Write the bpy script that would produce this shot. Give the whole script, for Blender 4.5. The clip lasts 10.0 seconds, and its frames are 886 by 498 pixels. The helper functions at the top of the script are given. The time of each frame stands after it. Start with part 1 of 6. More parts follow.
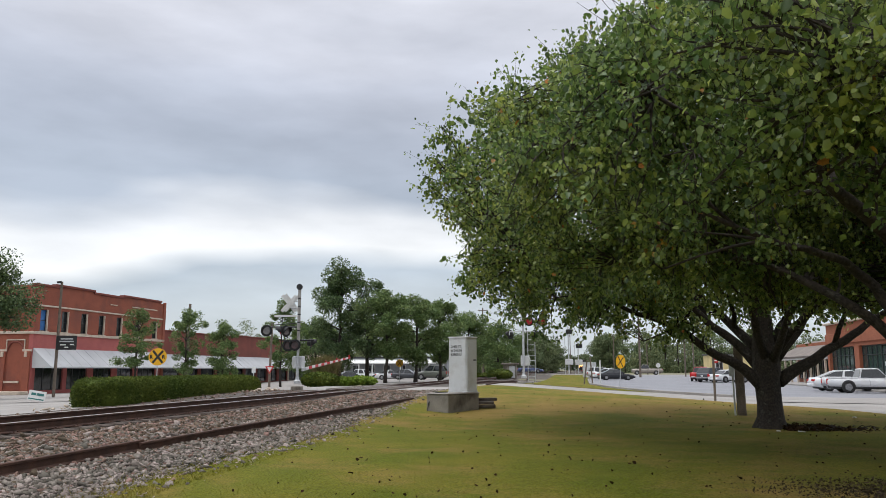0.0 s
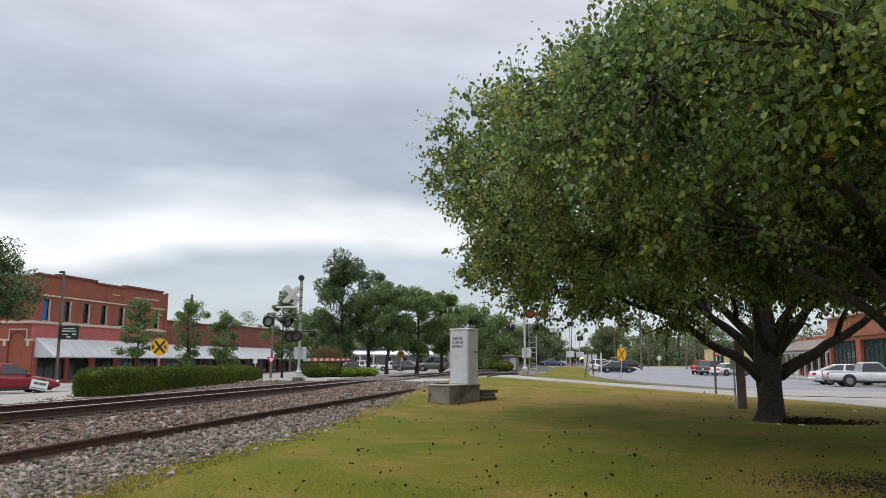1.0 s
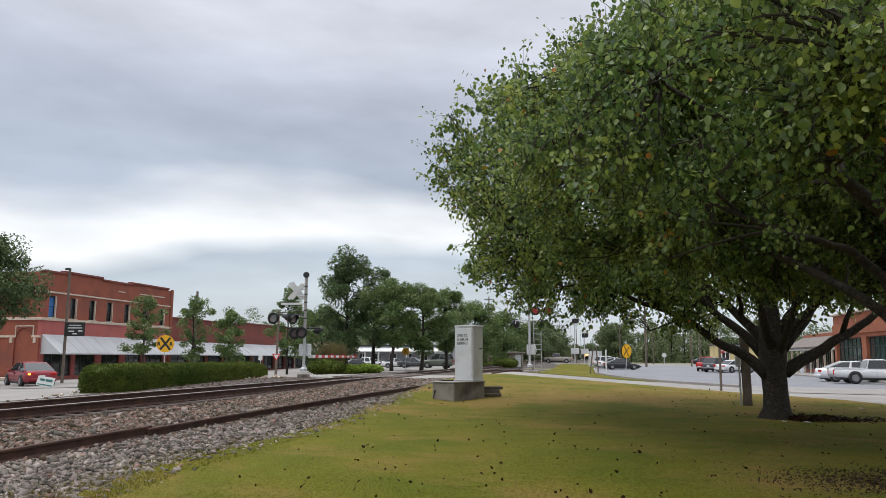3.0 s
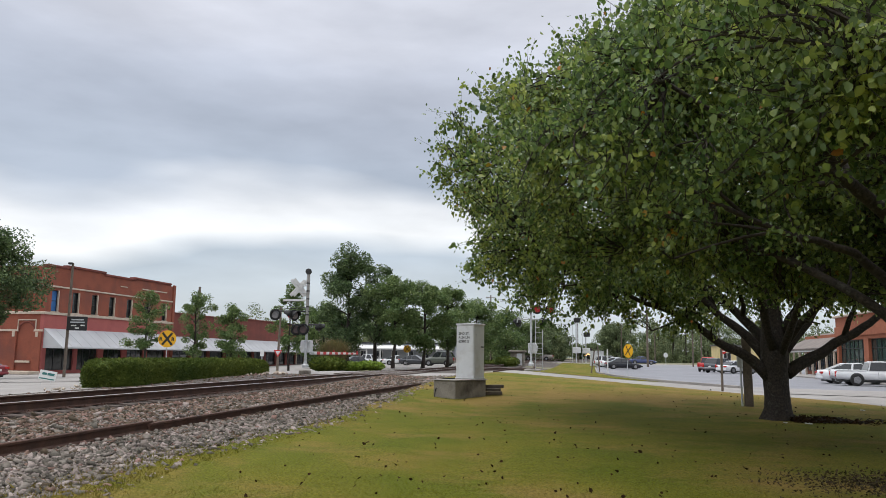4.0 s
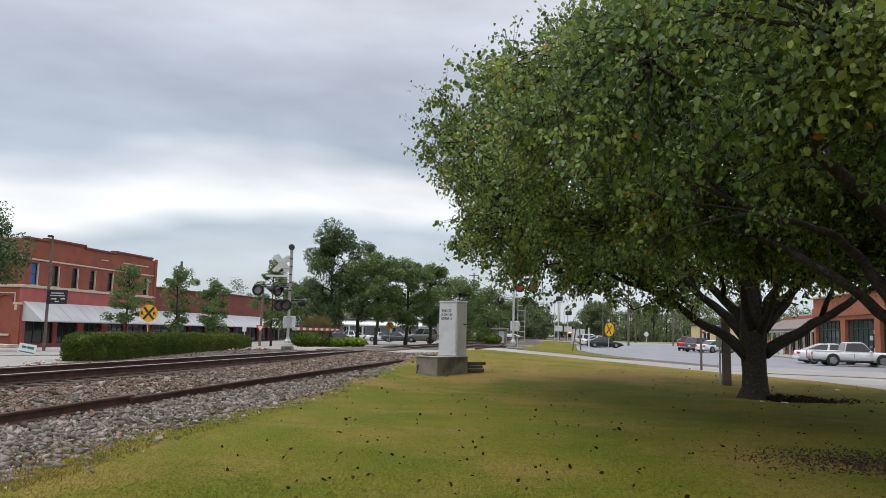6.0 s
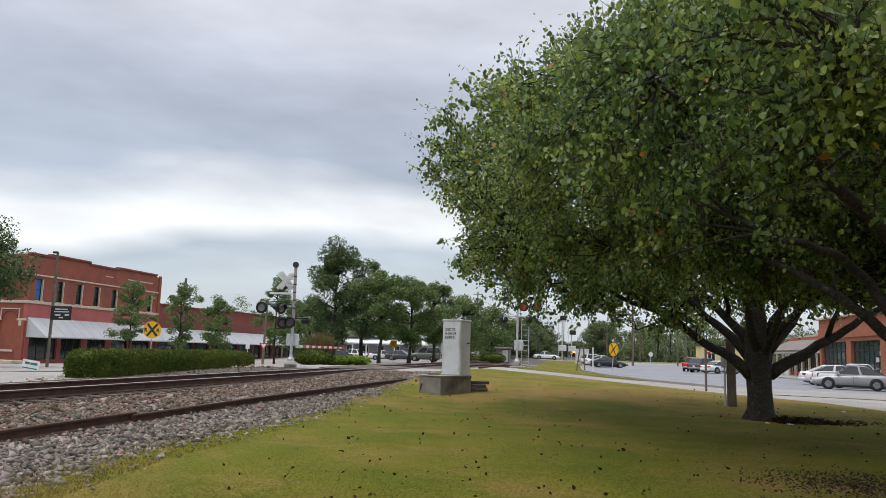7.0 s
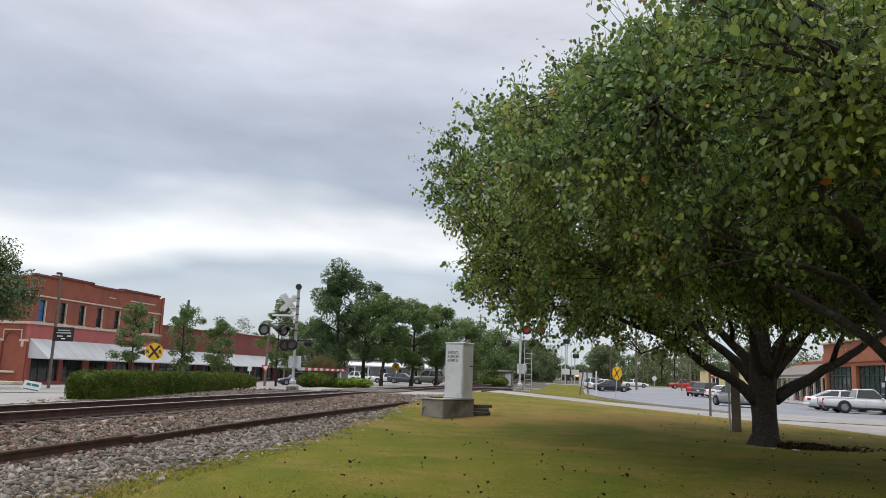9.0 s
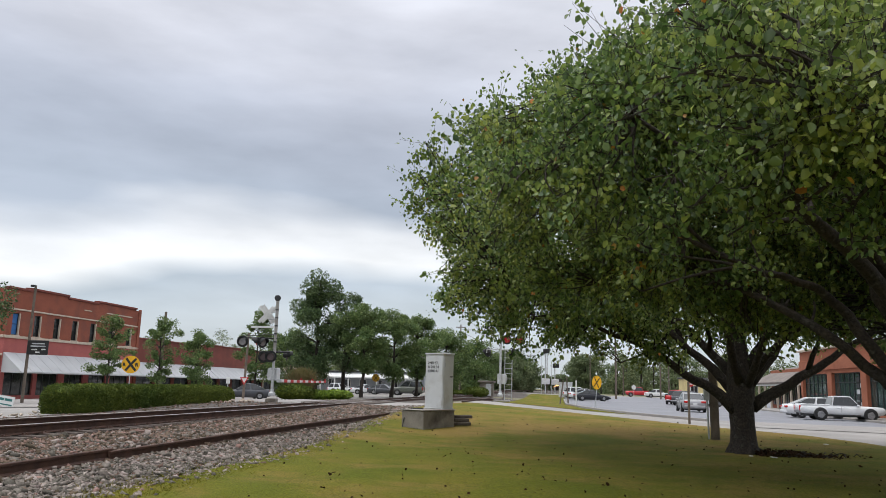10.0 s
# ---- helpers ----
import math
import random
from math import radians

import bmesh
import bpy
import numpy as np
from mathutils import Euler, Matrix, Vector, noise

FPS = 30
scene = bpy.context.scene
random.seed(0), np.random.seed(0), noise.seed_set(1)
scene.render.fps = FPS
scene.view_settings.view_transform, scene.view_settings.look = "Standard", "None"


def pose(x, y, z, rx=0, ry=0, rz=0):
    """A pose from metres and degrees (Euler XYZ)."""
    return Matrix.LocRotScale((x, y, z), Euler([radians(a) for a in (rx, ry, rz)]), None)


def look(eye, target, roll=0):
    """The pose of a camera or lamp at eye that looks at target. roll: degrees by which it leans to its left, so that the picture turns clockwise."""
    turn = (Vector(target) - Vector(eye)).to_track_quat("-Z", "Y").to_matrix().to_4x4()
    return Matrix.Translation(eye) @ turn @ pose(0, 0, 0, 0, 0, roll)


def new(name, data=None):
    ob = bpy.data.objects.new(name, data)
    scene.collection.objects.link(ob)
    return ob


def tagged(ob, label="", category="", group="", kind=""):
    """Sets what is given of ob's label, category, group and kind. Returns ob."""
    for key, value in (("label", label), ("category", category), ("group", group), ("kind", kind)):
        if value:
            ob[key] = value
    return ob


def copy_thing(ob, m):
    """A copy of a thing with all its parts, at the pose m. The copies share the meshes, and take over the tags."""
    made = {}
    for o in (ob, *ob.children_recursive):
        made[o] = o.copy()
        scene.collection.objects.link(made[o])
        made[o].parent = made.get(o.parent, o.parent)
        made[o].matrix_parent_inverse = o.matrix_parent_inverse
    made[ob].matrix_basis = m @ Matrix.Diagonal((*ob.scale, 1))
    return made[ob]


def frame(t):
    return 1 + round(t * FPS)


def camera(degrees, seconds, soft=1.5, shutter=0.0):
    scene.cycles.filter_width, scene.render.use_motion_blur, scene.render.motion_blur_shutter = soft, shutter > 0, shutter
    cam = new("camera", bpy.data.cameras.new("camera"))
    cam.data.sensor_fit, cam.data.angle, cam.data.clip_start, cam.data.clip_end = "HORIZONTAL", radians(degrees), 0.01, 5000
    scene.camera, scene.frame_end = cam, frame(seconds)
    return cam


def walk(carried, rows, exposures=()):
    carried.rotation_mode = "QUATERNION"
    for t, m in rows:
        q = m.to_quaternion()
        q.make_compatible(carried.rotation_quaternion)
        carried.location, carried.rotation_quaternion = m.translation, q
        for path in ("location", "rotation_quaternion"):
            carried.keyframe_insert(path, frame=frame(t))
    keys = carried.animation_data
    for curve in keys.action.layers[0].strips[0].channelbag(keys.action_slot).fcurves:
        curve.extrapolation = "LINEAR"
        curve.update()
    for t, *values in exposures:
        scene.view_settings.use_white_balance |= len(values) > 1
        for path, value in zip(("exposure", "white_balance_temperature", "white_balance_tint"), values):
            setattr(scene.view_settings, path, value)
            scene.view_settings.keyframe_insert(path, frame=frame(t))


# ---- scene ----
cam = camera(60.0, 10.0, soft=0.55)

# the camera is held at one spot and only turns: t, tilt, lean, turn
EYE = (0.0, 0.0, 1.53)
PATH = (
    (0, 98.87, 0.00, 0.00),
    (0.5, 99.02, -0.08, 0.29),
    (1, 98.26, -0.31, 0.09),
    (1.5, 98.97, -0.28, 0.00),
    (2, 99.14, -0.14, 0.35),
    (2.5, 98.39, -0.20, 0.02),
    (2.7, 98.23, -0.09, 0.32),
    (3.8, 97.63, -0.91, 0.53),
    (4, 97.87, -0.90, 0.55),
    (4.5, 98.22, -1.11, 0.64),
    (5, 97.42, -1.50, 0.14),
    (5.2, 95.80, -1.41, -0.88),
    (6.3, 96.52, -1.47, -0.51),
    (6.5, 96.77, -1.56, -0.24),
    (7, 97.58, -1.81, -0.48),
    (7.5, 98.23, -2.22, -0.37),
    (8, 98.54, -2.26, -0.19),
    (8.5, 98.68, -2.36, -0.33),
    (9, 99.26, -2.07, -0.29),
    (9.5, 99.60, -2.04, -0.59),
    (10, 100.08, -1.58, -1.74),
)
walk(cam, [(t, pose(*EYE, a, b, c)) for t, a, b, c in PATH])

# ---- world and light ----
world = bpy.data.worlds.new("overcast_sky")
scene.world = world
world.use_nodes = True


def build_sky():
    nt = world.node_tree
    nt.nodes.clear()
    n = nt.nodes.new
    co = n("ShaderNodeTexCoord")
    sep = n("ShaderNodeSeparateXYZ")
    nt.links.new(co.outputs["Generated"], sep.inputs[0])
    mp = n("ShaderNodeMapping")
    mp.inputs["Scale"].default_value = (1.5, 1.5, 5.2)
    mp.inputs["Rotation"].default_value = (0.03, 0.05, 0.4)
    mp.inputs["Location"].default_value = (0.9, 0.35, 0.1)
    nt.links.new(co.outputs["Generated"], mp.inputs[0])
    nz = n("ShaderNodeTexNoise")
    nz.inputs["Scale"].default_value = 1.25
    nz.inputs["Detail"].default_value = 3.5
    nz.inputs["Roughness"].default_value = 0.45
    nt.links.new(mp.outputs[0], nz.inputs["Vector"])
    # height above the horizon, waved by the cloud noise
    ma = n("ShaderNodeMath")
    ma.operation = "MULTIPLY_ADD"
    ma.inputs[1].default_value = 0.2
    ma.inputs[2].default_value = -0.1
    nt.links.new(nz.outputs["Fac"], ma.inputs[0])
    ad = n("ShaderNodeMath")
    ad.operation = "ADD"
    nt.links.new(sep.outputs["Z"], ad.inputs[0])
    nt.links.new(ma.outputs[0], ad.inputs[1])
    rp = n("ShaderNodeValToRGB")
    r = rp.color_ramp
    r.elements[0].position, r.elements[0].color = 0.0, (0.50, 0.55, 0.60, 1)
    r.elements[1].position, r.elements[1].color = 1.0, (1.85, 1.88, 1.96, 1)
    for p, c in ((0.085, (0.56, 0.61, 0.66)), (0.125, (0.50, 0.56, 0.63)), (0.160, (0.93, 0.935, 0.94)), (0.19, (0.84, 0.85, 0.87)),
                 (0.235, (0.42, 0.465, 0.54)), (0.285, (0.44, 0.475, 0.55)), (0.36, (0.56, 0.585, 0.66)), (0.44, (0.70, 0.71, 0.77)), (0.6, (1.05, 1.07, 1.13))):
        e = r.elements.new(p)
        e.color = (*c, 1)
    nt.links.new(ad.outputs[0], rp.inputs[0])
    # fine mottling of the cloud base
    nz2 = n("ShaderNodeTexNoise")
    nz2.inputs["Scale"].default_value = 3.4
    nz2.inputs["Detail"].default_value = 6
    nt.links.new(mp.outputs[0], nz2.inputs["Vector"])
    mr = n("ShaderNodeMapRange")
    mr.inputs["From Min"].default_value, mr.inputs["From Max"].default_value = 0.3, 0.7
    mr.inputs["To Min"].default_value, mr.inputs["To Max"].default_value = 0.86, 1.12
    nt.links.new(nz2.outputs["Fac"], mr.inputs["Value"])
    mul = n("ShaderNodeMix")
    mul.data_type, mul.blend_type = "RGBA", "MULTIPLY"
    mul.inputs["Factor"].default_value = 1
    nt.links.new(rp.outputs[0], mul.inputs[6])
    nt.links.new(mr.outputs[0], mul.inputs[7])
    sky = n("ShaderNodeTexSky")
    sky.sky_type, sky.sun_disc = "NISHITA", False
    sky.sun_elevation, sky.sun_rotation = radians(67), radians(-107)
    b1, b2 = n("ShaderNodeBackground"), n("ShaderNodeBackground")
    b1.inputs["Strength"].default_value = 0.02
    b2.inputs["Strength"].default_value = 1.0
    nt.links.new(sky.outputs[0], b1.inputs[0])
    nt.links.new(mul.outputs[2], b2.inputs[0])
    add, out = n("ShaderNodeAddShader"), n("ShaderNodeOutputWorld")
    nt.links.new(b1.outputs[0], add.inputs[0])
    nt.links.new(b2.outputs[0], add.inputs[1])
    nt.links.new(add.outputs[0], out.inputs[0])


build_sky()
sun = new("sun", bpy.data.lights.new("sun", "SUN"))
sun.data.energy, sun.data.angle, sun.data.color = 1.1, radians(40), (1.0, 0.97, 0.92)
sun.matrix_world = look((-20, -6, 50), (0, 0, 0))
scene.view_settings.exposure = 0.0


# ---- materials ----
MATS = {}


def mat(name, c1, c2=None, scale=8.0, rough=0.8, metal=0.0, bump=0.0, fine=60.0, spread=0.25, island=0.0, objrand=0.0, spec=0.5, coat=0.0, emit=None, power=0.0, trans=0.0, translucent=0.0, stain=None, stain_scale=0.7, stain_at=0.5, dry=None):
    """A node material: two colours mixed by coarse noise, darkened and lightened by fine noise, with bump."""
    if name in MATS:
        return MATS[name]
    m = MATS[name] = bpy.data.materials.new(name)
    m.use_nodes = True
    nt = m.node_tree
    b = nt.nodes["Principled BSDF"]
    n = nt.nodes.new
    c2 = c2 or tuple(min(1, v * 0.75) for v in c1)
    co = n("ShaderNodeTexCoord")
    n1 = n("ShaderNodeTexNoise")
    n1.inputs["Scale"].default_value = scale
    n1.inputs["Detail"].default_value = 5
    nt.links.new(co.outputs["Object"], n1.inputs["Vector"])
    rp = n("ShaderNodeValToRGB")
    rp.color_ramp.elements[0].position, rp.color_ramp.elements[1].position = 0.36, 0.64
    rp.color_ramp.elements[0].color, rp.color_ramp.elements[1].color = (*c1, 1), (*c2, 1)
    nt.links.new(n1.outputs["Fac"], rp.inputs[0])
    colour = rp.outputs[0]
    if stain:
        n3 = n("ShaderNodeTexNoise")
        n3.inputs["Scale"].default_value = stain_scale
        n3.inputs["Detail"].default_value = 6
        n3.inputs["Roughness"].default_value = 0.65
        nt.links.new(co.outputs["Object"], n3.inputs["Vector"])
        r3 = n("ShaderNodeMapRange")
        r3.inputs["From Min"].default_value, r3.inputs["From Max"].default_value = stain_at, stain_at + 0.18
        level = n3.outputs["Fac"]
        if dry:
            # how dry the turf is with distance from the near end of the lawn, in steps of 40 m
            sy, my, ry, ay = n("ShaderNodeSeparateXYZ"), n("ShaderNodeMath"), n("ShaderNodeValToRGB"), n("ShaderNodeMath")
            nt.links.new(co.outputs["Object"], sy.inputs[0])
            my.operation, ay.operation = "MULTIPLY", "ADD"
            my.inputs[1].default_value = 1 / 40
            nt.links.new(sy.outputs["Y"], my.inputs[0])
            nt.links.new(my.outputs[0], ry.inputs[0])
            for i, (p, k) in enumerate(dry):
                e = ry.color_ramp.elements[i] if i < 2 else ry.color_ramp.elements.new(p / 40)
                e.position, e.color = p / 40, (k, k, k, 1)
            nt.links.new(level, ay.inputs[0])
            nt.links.new(ry.outputs[0], ay.inputs[1])
            level = ay.outputs[0]
        nt.links.new(level, r3.inputs["Value"])
        mx = n("ShaderNodeMix")
        mx.data_type = "RGBA"
        mx.inputs[7].default_value = (*stain, 1)
        nt.links.new(r3.outputs[0], mx.inputs["Factor"])
        nt.links.new(colour, mx.inputs[6])
        colour = mx.outputs[2]
    n2 = n("ShaderNodeTexNoise")
    n2.inputs["Scale"].default_value = fine
    n2.inputs["Detail"].default_value = 4
    nt.links.new(co.outputs["Object"], n2.inputs["Vector"])
    mr = n("ShaderNodeMapRange")
    mr.inputs["From Min"].default_value, mr.inputs["From Max"].default_value = 0.25, 0.75
    mr.inputs["To Min"].default_value, mr.inputs["To Max"].default_value = 1 - spread, 1 + spread
    nt.links.new(n2.outputs["Fac"], mr.inputs["Value"])
    mul = n("ShaderNodeMix")
    mul.data_type, mul.blend_type = "RGBA", "MULTIPLY"
    mul.inputs["Factor"].default_value = 1
    nt.links.new(colour, mul.inputs[6])
    nt.links.new(mr.outputs[0], mul.inputs[7])
    colour = mul.outputs[2]
    for amount, node, sock in ((island, "ShaderNodeNewGeometry", "Random Per Island"), (objrand, "ShaderNodeObjectInfo", "Random")):
        if amount:
            gi = n(node)
            hs = n("ShaderNodeHueSaturation")
            mv = n("ShaderNodeMapRange")
            mv.inputs["To Min"].default_value, mv.inputs["To Max"].default_value = 1 - amount, 1 + amount
            nt.links.new(gi.outputs[sock], mv.inputs["Value"])
            nt.links.new(mv.outputs[0], hs.inputs["Value"])
            mh = n("ShaderNodeMapRange")
            mh.inputs["To Min"].default_value, mh.inputs["To Max"].default_value = 0.5 + amount * 0.05, 0.5 - amount * 0.05
            nt.links.new(gi.outputs[sock], mh.inputs["Value"])
            nt.links.new(mh.outputs[0], hs.inputs["Hue"])
            nt.links.new(colour, hs.inputs["Color"])
            colour = hs.outputs[0]
    nt.links.new(colour, b.inputs["Base Color"])
    b.inputs["Roughness"].default_value, b.inputs["Metallic"].default_value = rough, metal
    b.inputs["Specular IOR Level"].default_value = spec
    b.inputs["Coat Weight"].default_value = coat
    b.inputs["Transmission Weight"].default_value = trans
    if emit:
        b.inputs["Emission Color"].default_value = (*emit, 1)
        b.inputs["Emission Strength"].default_value = power
    if bump:
        bp = n("ShaderNodeBump")
        bp.inputs["Strength"].default_value, bp.inputs["Distance"].default_value = bump, 0.02
        nt.links.new(n2.outputs["Fac"], bp.inputs["Height"])
        nt.links.new(bp.outputs[0], b.inputs["Normal"])
    if translucent:
        tr, ms = n("ShaderNodeBsdfTranslucent"), n("ShaderNodeMixShader")
        nt.links.new(colour, tr.inputs["Color"])
        ms.inputs[0].default_value = translucent
        nt.links.new(b.outputs[0], ms.inputs[1])
        nt.links.new(tr.outputs[0], ms.inputs[2])
        nt.links.new(ms.outputs[0], nt.nodes["Material Output"].inputs["Surface"])
    return m


M_BALLAST = mat("ballast_bed", (0.055, 0.046, 0.038), (0.10, 0.083, 0.072), 6, 0.95, fine=25, spread=0.5, bump=0.8)
M_STONE = mat("ballast_stone", (0.245, 0.215, 0.185), (0.160, 0.136, 0.115), 3, 0.95, island=0.62, spec=0.25, bump=0.3, fine=40)
M_STONE_RUST = mat("ballast_stone_rusty", (0.20, 0.142, 0.106), (0.122, 0.084, 0.060), 2, 0.95, island=0.65, spec=0.25, bump=0.3, fine=40)
M_RAIL = mat("rusted_rail", (0.090, 0.043, 0.028), (0.055, 0.028, 0.020), 4, 0.85, 0.1, bump=0.25, fine=80)
M_RAILHEAD = mat("worn_rail_head", (0.42, 0.38, 0.34), (0.30, 0.25, 0.21), 3, 0.38, 0.85)
M_TIE = mat("creosoted_tie", (0.075, 0.055, 0.045), (0.12, 0.10, 0.085), 5, 0.95, bump=0.5, fine=40)
DRY = ((0, 0.03), (40, 0.02), (9, 0.02), (12.5, 0.0), (19, 0.0), (24, 0.04), (27.5, 0.17), (33, 0.11))
M_GRASS = mat("lawn_turf", (0.096, 0.112, 0.010), (0.142, 0.132, 0.016), 0.6, 0.95, fine=34, spread=0.5, bump=0.7, stain=(0.215, 0.148, 0.042), stain_scale=0.32, stain_at=0.50, dry=DRY, spec=0.12)
M_BLADE = mat("grass_blade", (0.112, 0.131, 0.011), (0.162, 0.151, 0.018), 0.6, 0.8, island=0.35, fine=8, stain=(0.235, 0.168, 0.050), stain_scale=0.32, stain_at=0.50, translucent=0.4, dry=DRY, spec=0.12)
M_EARTH = mat("far_ground", (0.15, 0.14, 0.06), (0.20, 0.19, 0.12), 0.05, 0.95, fine=3, spread=0.3)
M_CONC = mat("street_concrete", (0.325, 0.305, 0.285), (0.27, 0.252, 0.235), 0.35, 0.9, fine=30, spread=0.16, stain=(0.25, 0.235, 0.22), stain_scale=0.2, bump=0.15)
M_ASPH = mat("worn_asphalt", (0.205, 0.208, 0.228), (0.245, 0.248, 0.265), 0.25, 0.92, fine=30, spread=0.2, bump=0.2)
M_WHITE = mat("white_paint", (0.72, 0.72, 0.70), (0.62, 0.62, 0.60), 3, 0.55, spread=0.08)
M_YELLOWPAINT = mat("yellow_paint", (0.80, 0.43, 0.008), (0.74, 0.38, 0.008), 3, 0.5, spread=0.08)
M_BLACK = mat("black_paint", (0.012, 0.012, 0.012), (0.02, 0.02, 0.02), 5, 0.55)
M_RED = mat("sign_red", (0.55, 0.02, 0.02), (0.45, 0.02, 0.02), 5, 0.5)
M_ALU = mat("galvanised_steel", (0.56, 0.57, 0.58), (0.45, 0.46, 0.47), 5, 0.5, 0.4, spread=0.12)
M_CASE = mat("painted_aluminium", (0.62, 0.63, 0.63), (0.57, 0.58, 0.58), 2.5, 0.5, 0.1, spread=0.06, stain=(0.50, 0.49, 0.47), stain_scale=1.8)
M_BASE = mat("stained_concrete", (0.27, 0.245, 0.21), (0.17, 0.15, 0.125), 2.2, 0.95, fine=30, spread=0.3, bump=0.5, stain=(0.09, 0.075, 0.06), stain_scale=1.3)
M_BARK = mat("tree_bark", (0.048, 0.037, 0.029), (0.026, 0.021, 0.018), 6, 0.95, fine=22, spread=0.65, bump=1.0, stain=(0.105, 0.095, 0.078), stain_scale=6.0, stain_at=0.56)
M_LEAF = mat("tree_leaf", (0.130, 0.215, 0.058), (0.215, 0.275, 0.058), 0.6, 0.34, island=0.6, fine=6, spread=0.2, translucent=0.45, spec=0.6)
M_LEAF_OLD = mat("turning_leaf", (0.40, 0.14, 0.015), (0.30, 0.20, 0.02), 2, 0.5, island=0.4, translucent=0.25)
M_LEAF_FAR = mat("distant_leaf", (0.070, 0.122, 0.042), (0.105, 0.155, 0.052), 0.3, 0.6, island=0.5, fine=4, translucent=0.2)
M_LEAF_YOUNG = mat("street_tree_leaf", (0.105, 0.175, 0.050), (0.145, 0.205, 0.065), 0.4, 0.65, island=0.45, fine=4, translucent=0.25)
# woodland leaf colour is lightened to stand in for haze over distance
M_LEAF_WOOD = mat("woodland_leaf", (0.125, 0.172, 0.078), (0.175, 0.208, 0.098), 0.06, 0.8, island=0.4, fine=2, translucent=0.3)
M_HEDGE = mat("hedge_leaf", (0.062, 0.098, 0.016), (0.105, 0.135, 0.022), 0.5, 0.75, spec=0.2, island=0.5, fine=5, translucent=0.15)
M_SHRUB = mat("shrub_leaf", (0.17, 0.26, 0.025), (0.20, 0.29, 0.035), 1.0, 0.6, island=0.4, fine=5, translucent=0.2)
M_DEADLEAF = mat("fallen_leaf", (0.030, 0.017, 0.010), (0.045, 0.026, 0.014), 3, 0.95, island=0.4, spec=0.05)
M_BRICK = mat("red_brick", (0.285, 0.085, 0.050), (0.225, 0.066, 0.040), 0.7, 0.92, fine=12, spread=0.22, bump=0.3, stain=(0.20, 0.07, 0.05), stain_scale=0.35)
M_BRICK_DARK = mat("dark_red_brick", (0.20, 0.055, 0.040), (0.15, 0.045, 0.035), 0.8, 0.92, fine=12, spread=0.22, bump=0.3)
M_STUCCO = mat("painted_red_stucco", (0.42, 0.118, 0.105), (0.36, 0.098, 0.090), 0.8, 0.85, fine=10, spread=0.1)
M_TRIM = mat("cream_stone_trim", (0.56, 0.47, 0.38), (0.46, 0.38, 0.30), 2, 0.85, spread=0.15)
M_AWNING = mat("white_metal_awning", (0.50, 0.51, 0.52), (0.43, 0.44, 0.45), 0.4, 0.6, spread=0.06, stain=(0.42, 0.43, 0.44), stain_scale=0.3)
M_GLASS = mat("dark_shop_glass", (0.018, 0.022, 0.025), (0.03, 0.034, 0.036), 0.5, 0.06, spec=0.6)
M_FRAME = mat("dark_metal_frame", (0.03, 0.03, 0.032), (0.05, 0.05, 0.05), 3, 0.5, 0.4)
M_BLUE = mat("blue_board", (0.05, 0.17, 0.42), (0.04, 0.14, 0.36), 2, 0.7)
M_WOODPOLE = mat("weathered_pole", (0.17, 0.135, 0.105), (0.12, 0.095, 0.075), 3, 0.95, fine=30, spread=0.35, bump=0.4)
M_TYRE = mat("tyre_rubber", (0.014, 0.014, 0.014), (0.022, 0.022, 0.022), 8, 0.85)
M_RIM = mat("alloy_rim", (0.34, 0.34, 0.35), (0.24, 0.24, 0.25), 8, 0.4, 0.8)
M_CARGLASS = mat("car_glass", (0.015, 0.018, 0.02), (0.02, 0.024, 0.026), 1, 0.05, spec=0.7)
M_PLASTIC = mat("black_plastic", (0.02, 0.02, 0.021), (0.03, 0.03, 0.03), 8, 0.6)
M_TAIL = mat("tail_lamp", (0.45, 0.015, 0.015), (0.35, 0.01, 0.01), 6, 0.25, emit=(1, 0.05, 0.02), power=0.05)
M_HEAD = mat("head_lamp_lens", (0.75, 0.76, 0.78), (0.65, 0.66, 0.68), 8, 0.12, spec=0.7)
M_TURN = mat("turn_signal_lit", (0.8, 0.35, 0.02), None, 6, 0.3, emit=(1, 0.45, 0.05), power=2.5)
M_SIGNAL = mat("lit_signal_red", (0.35, 0.01, 0.015), None, 6, 0.3, emit=(1, 0.02, 0.04), power=0.12)
M_MAST = mat("weathered_mast_paint", (0.36, 0.35, 0.33), (0.27, 0.255, 0.235), 3, 0.6, 0.2, spread=0.15)
# unlit red lenses: the grey in their colour stands in for reflected sky
M_LENS_GREY = mat("sky_lit_lens", (0.20, 0.17, 0.17), (0.26, 0.23, 0.23), 6, 0.1, spec=0.9, coat=0.5)
M_SIGNAL_DIM = mat("dim_signal_red", (0.16, 0.10, 0.10), (0.12, 0.08, 0.085), 6, 0.2)
M_LAMP = mat("train_headlight", (1, 0.8, 0.5), None, 6, 0.3, emit=(1.0, 0.45, 0.10), power=2.4)


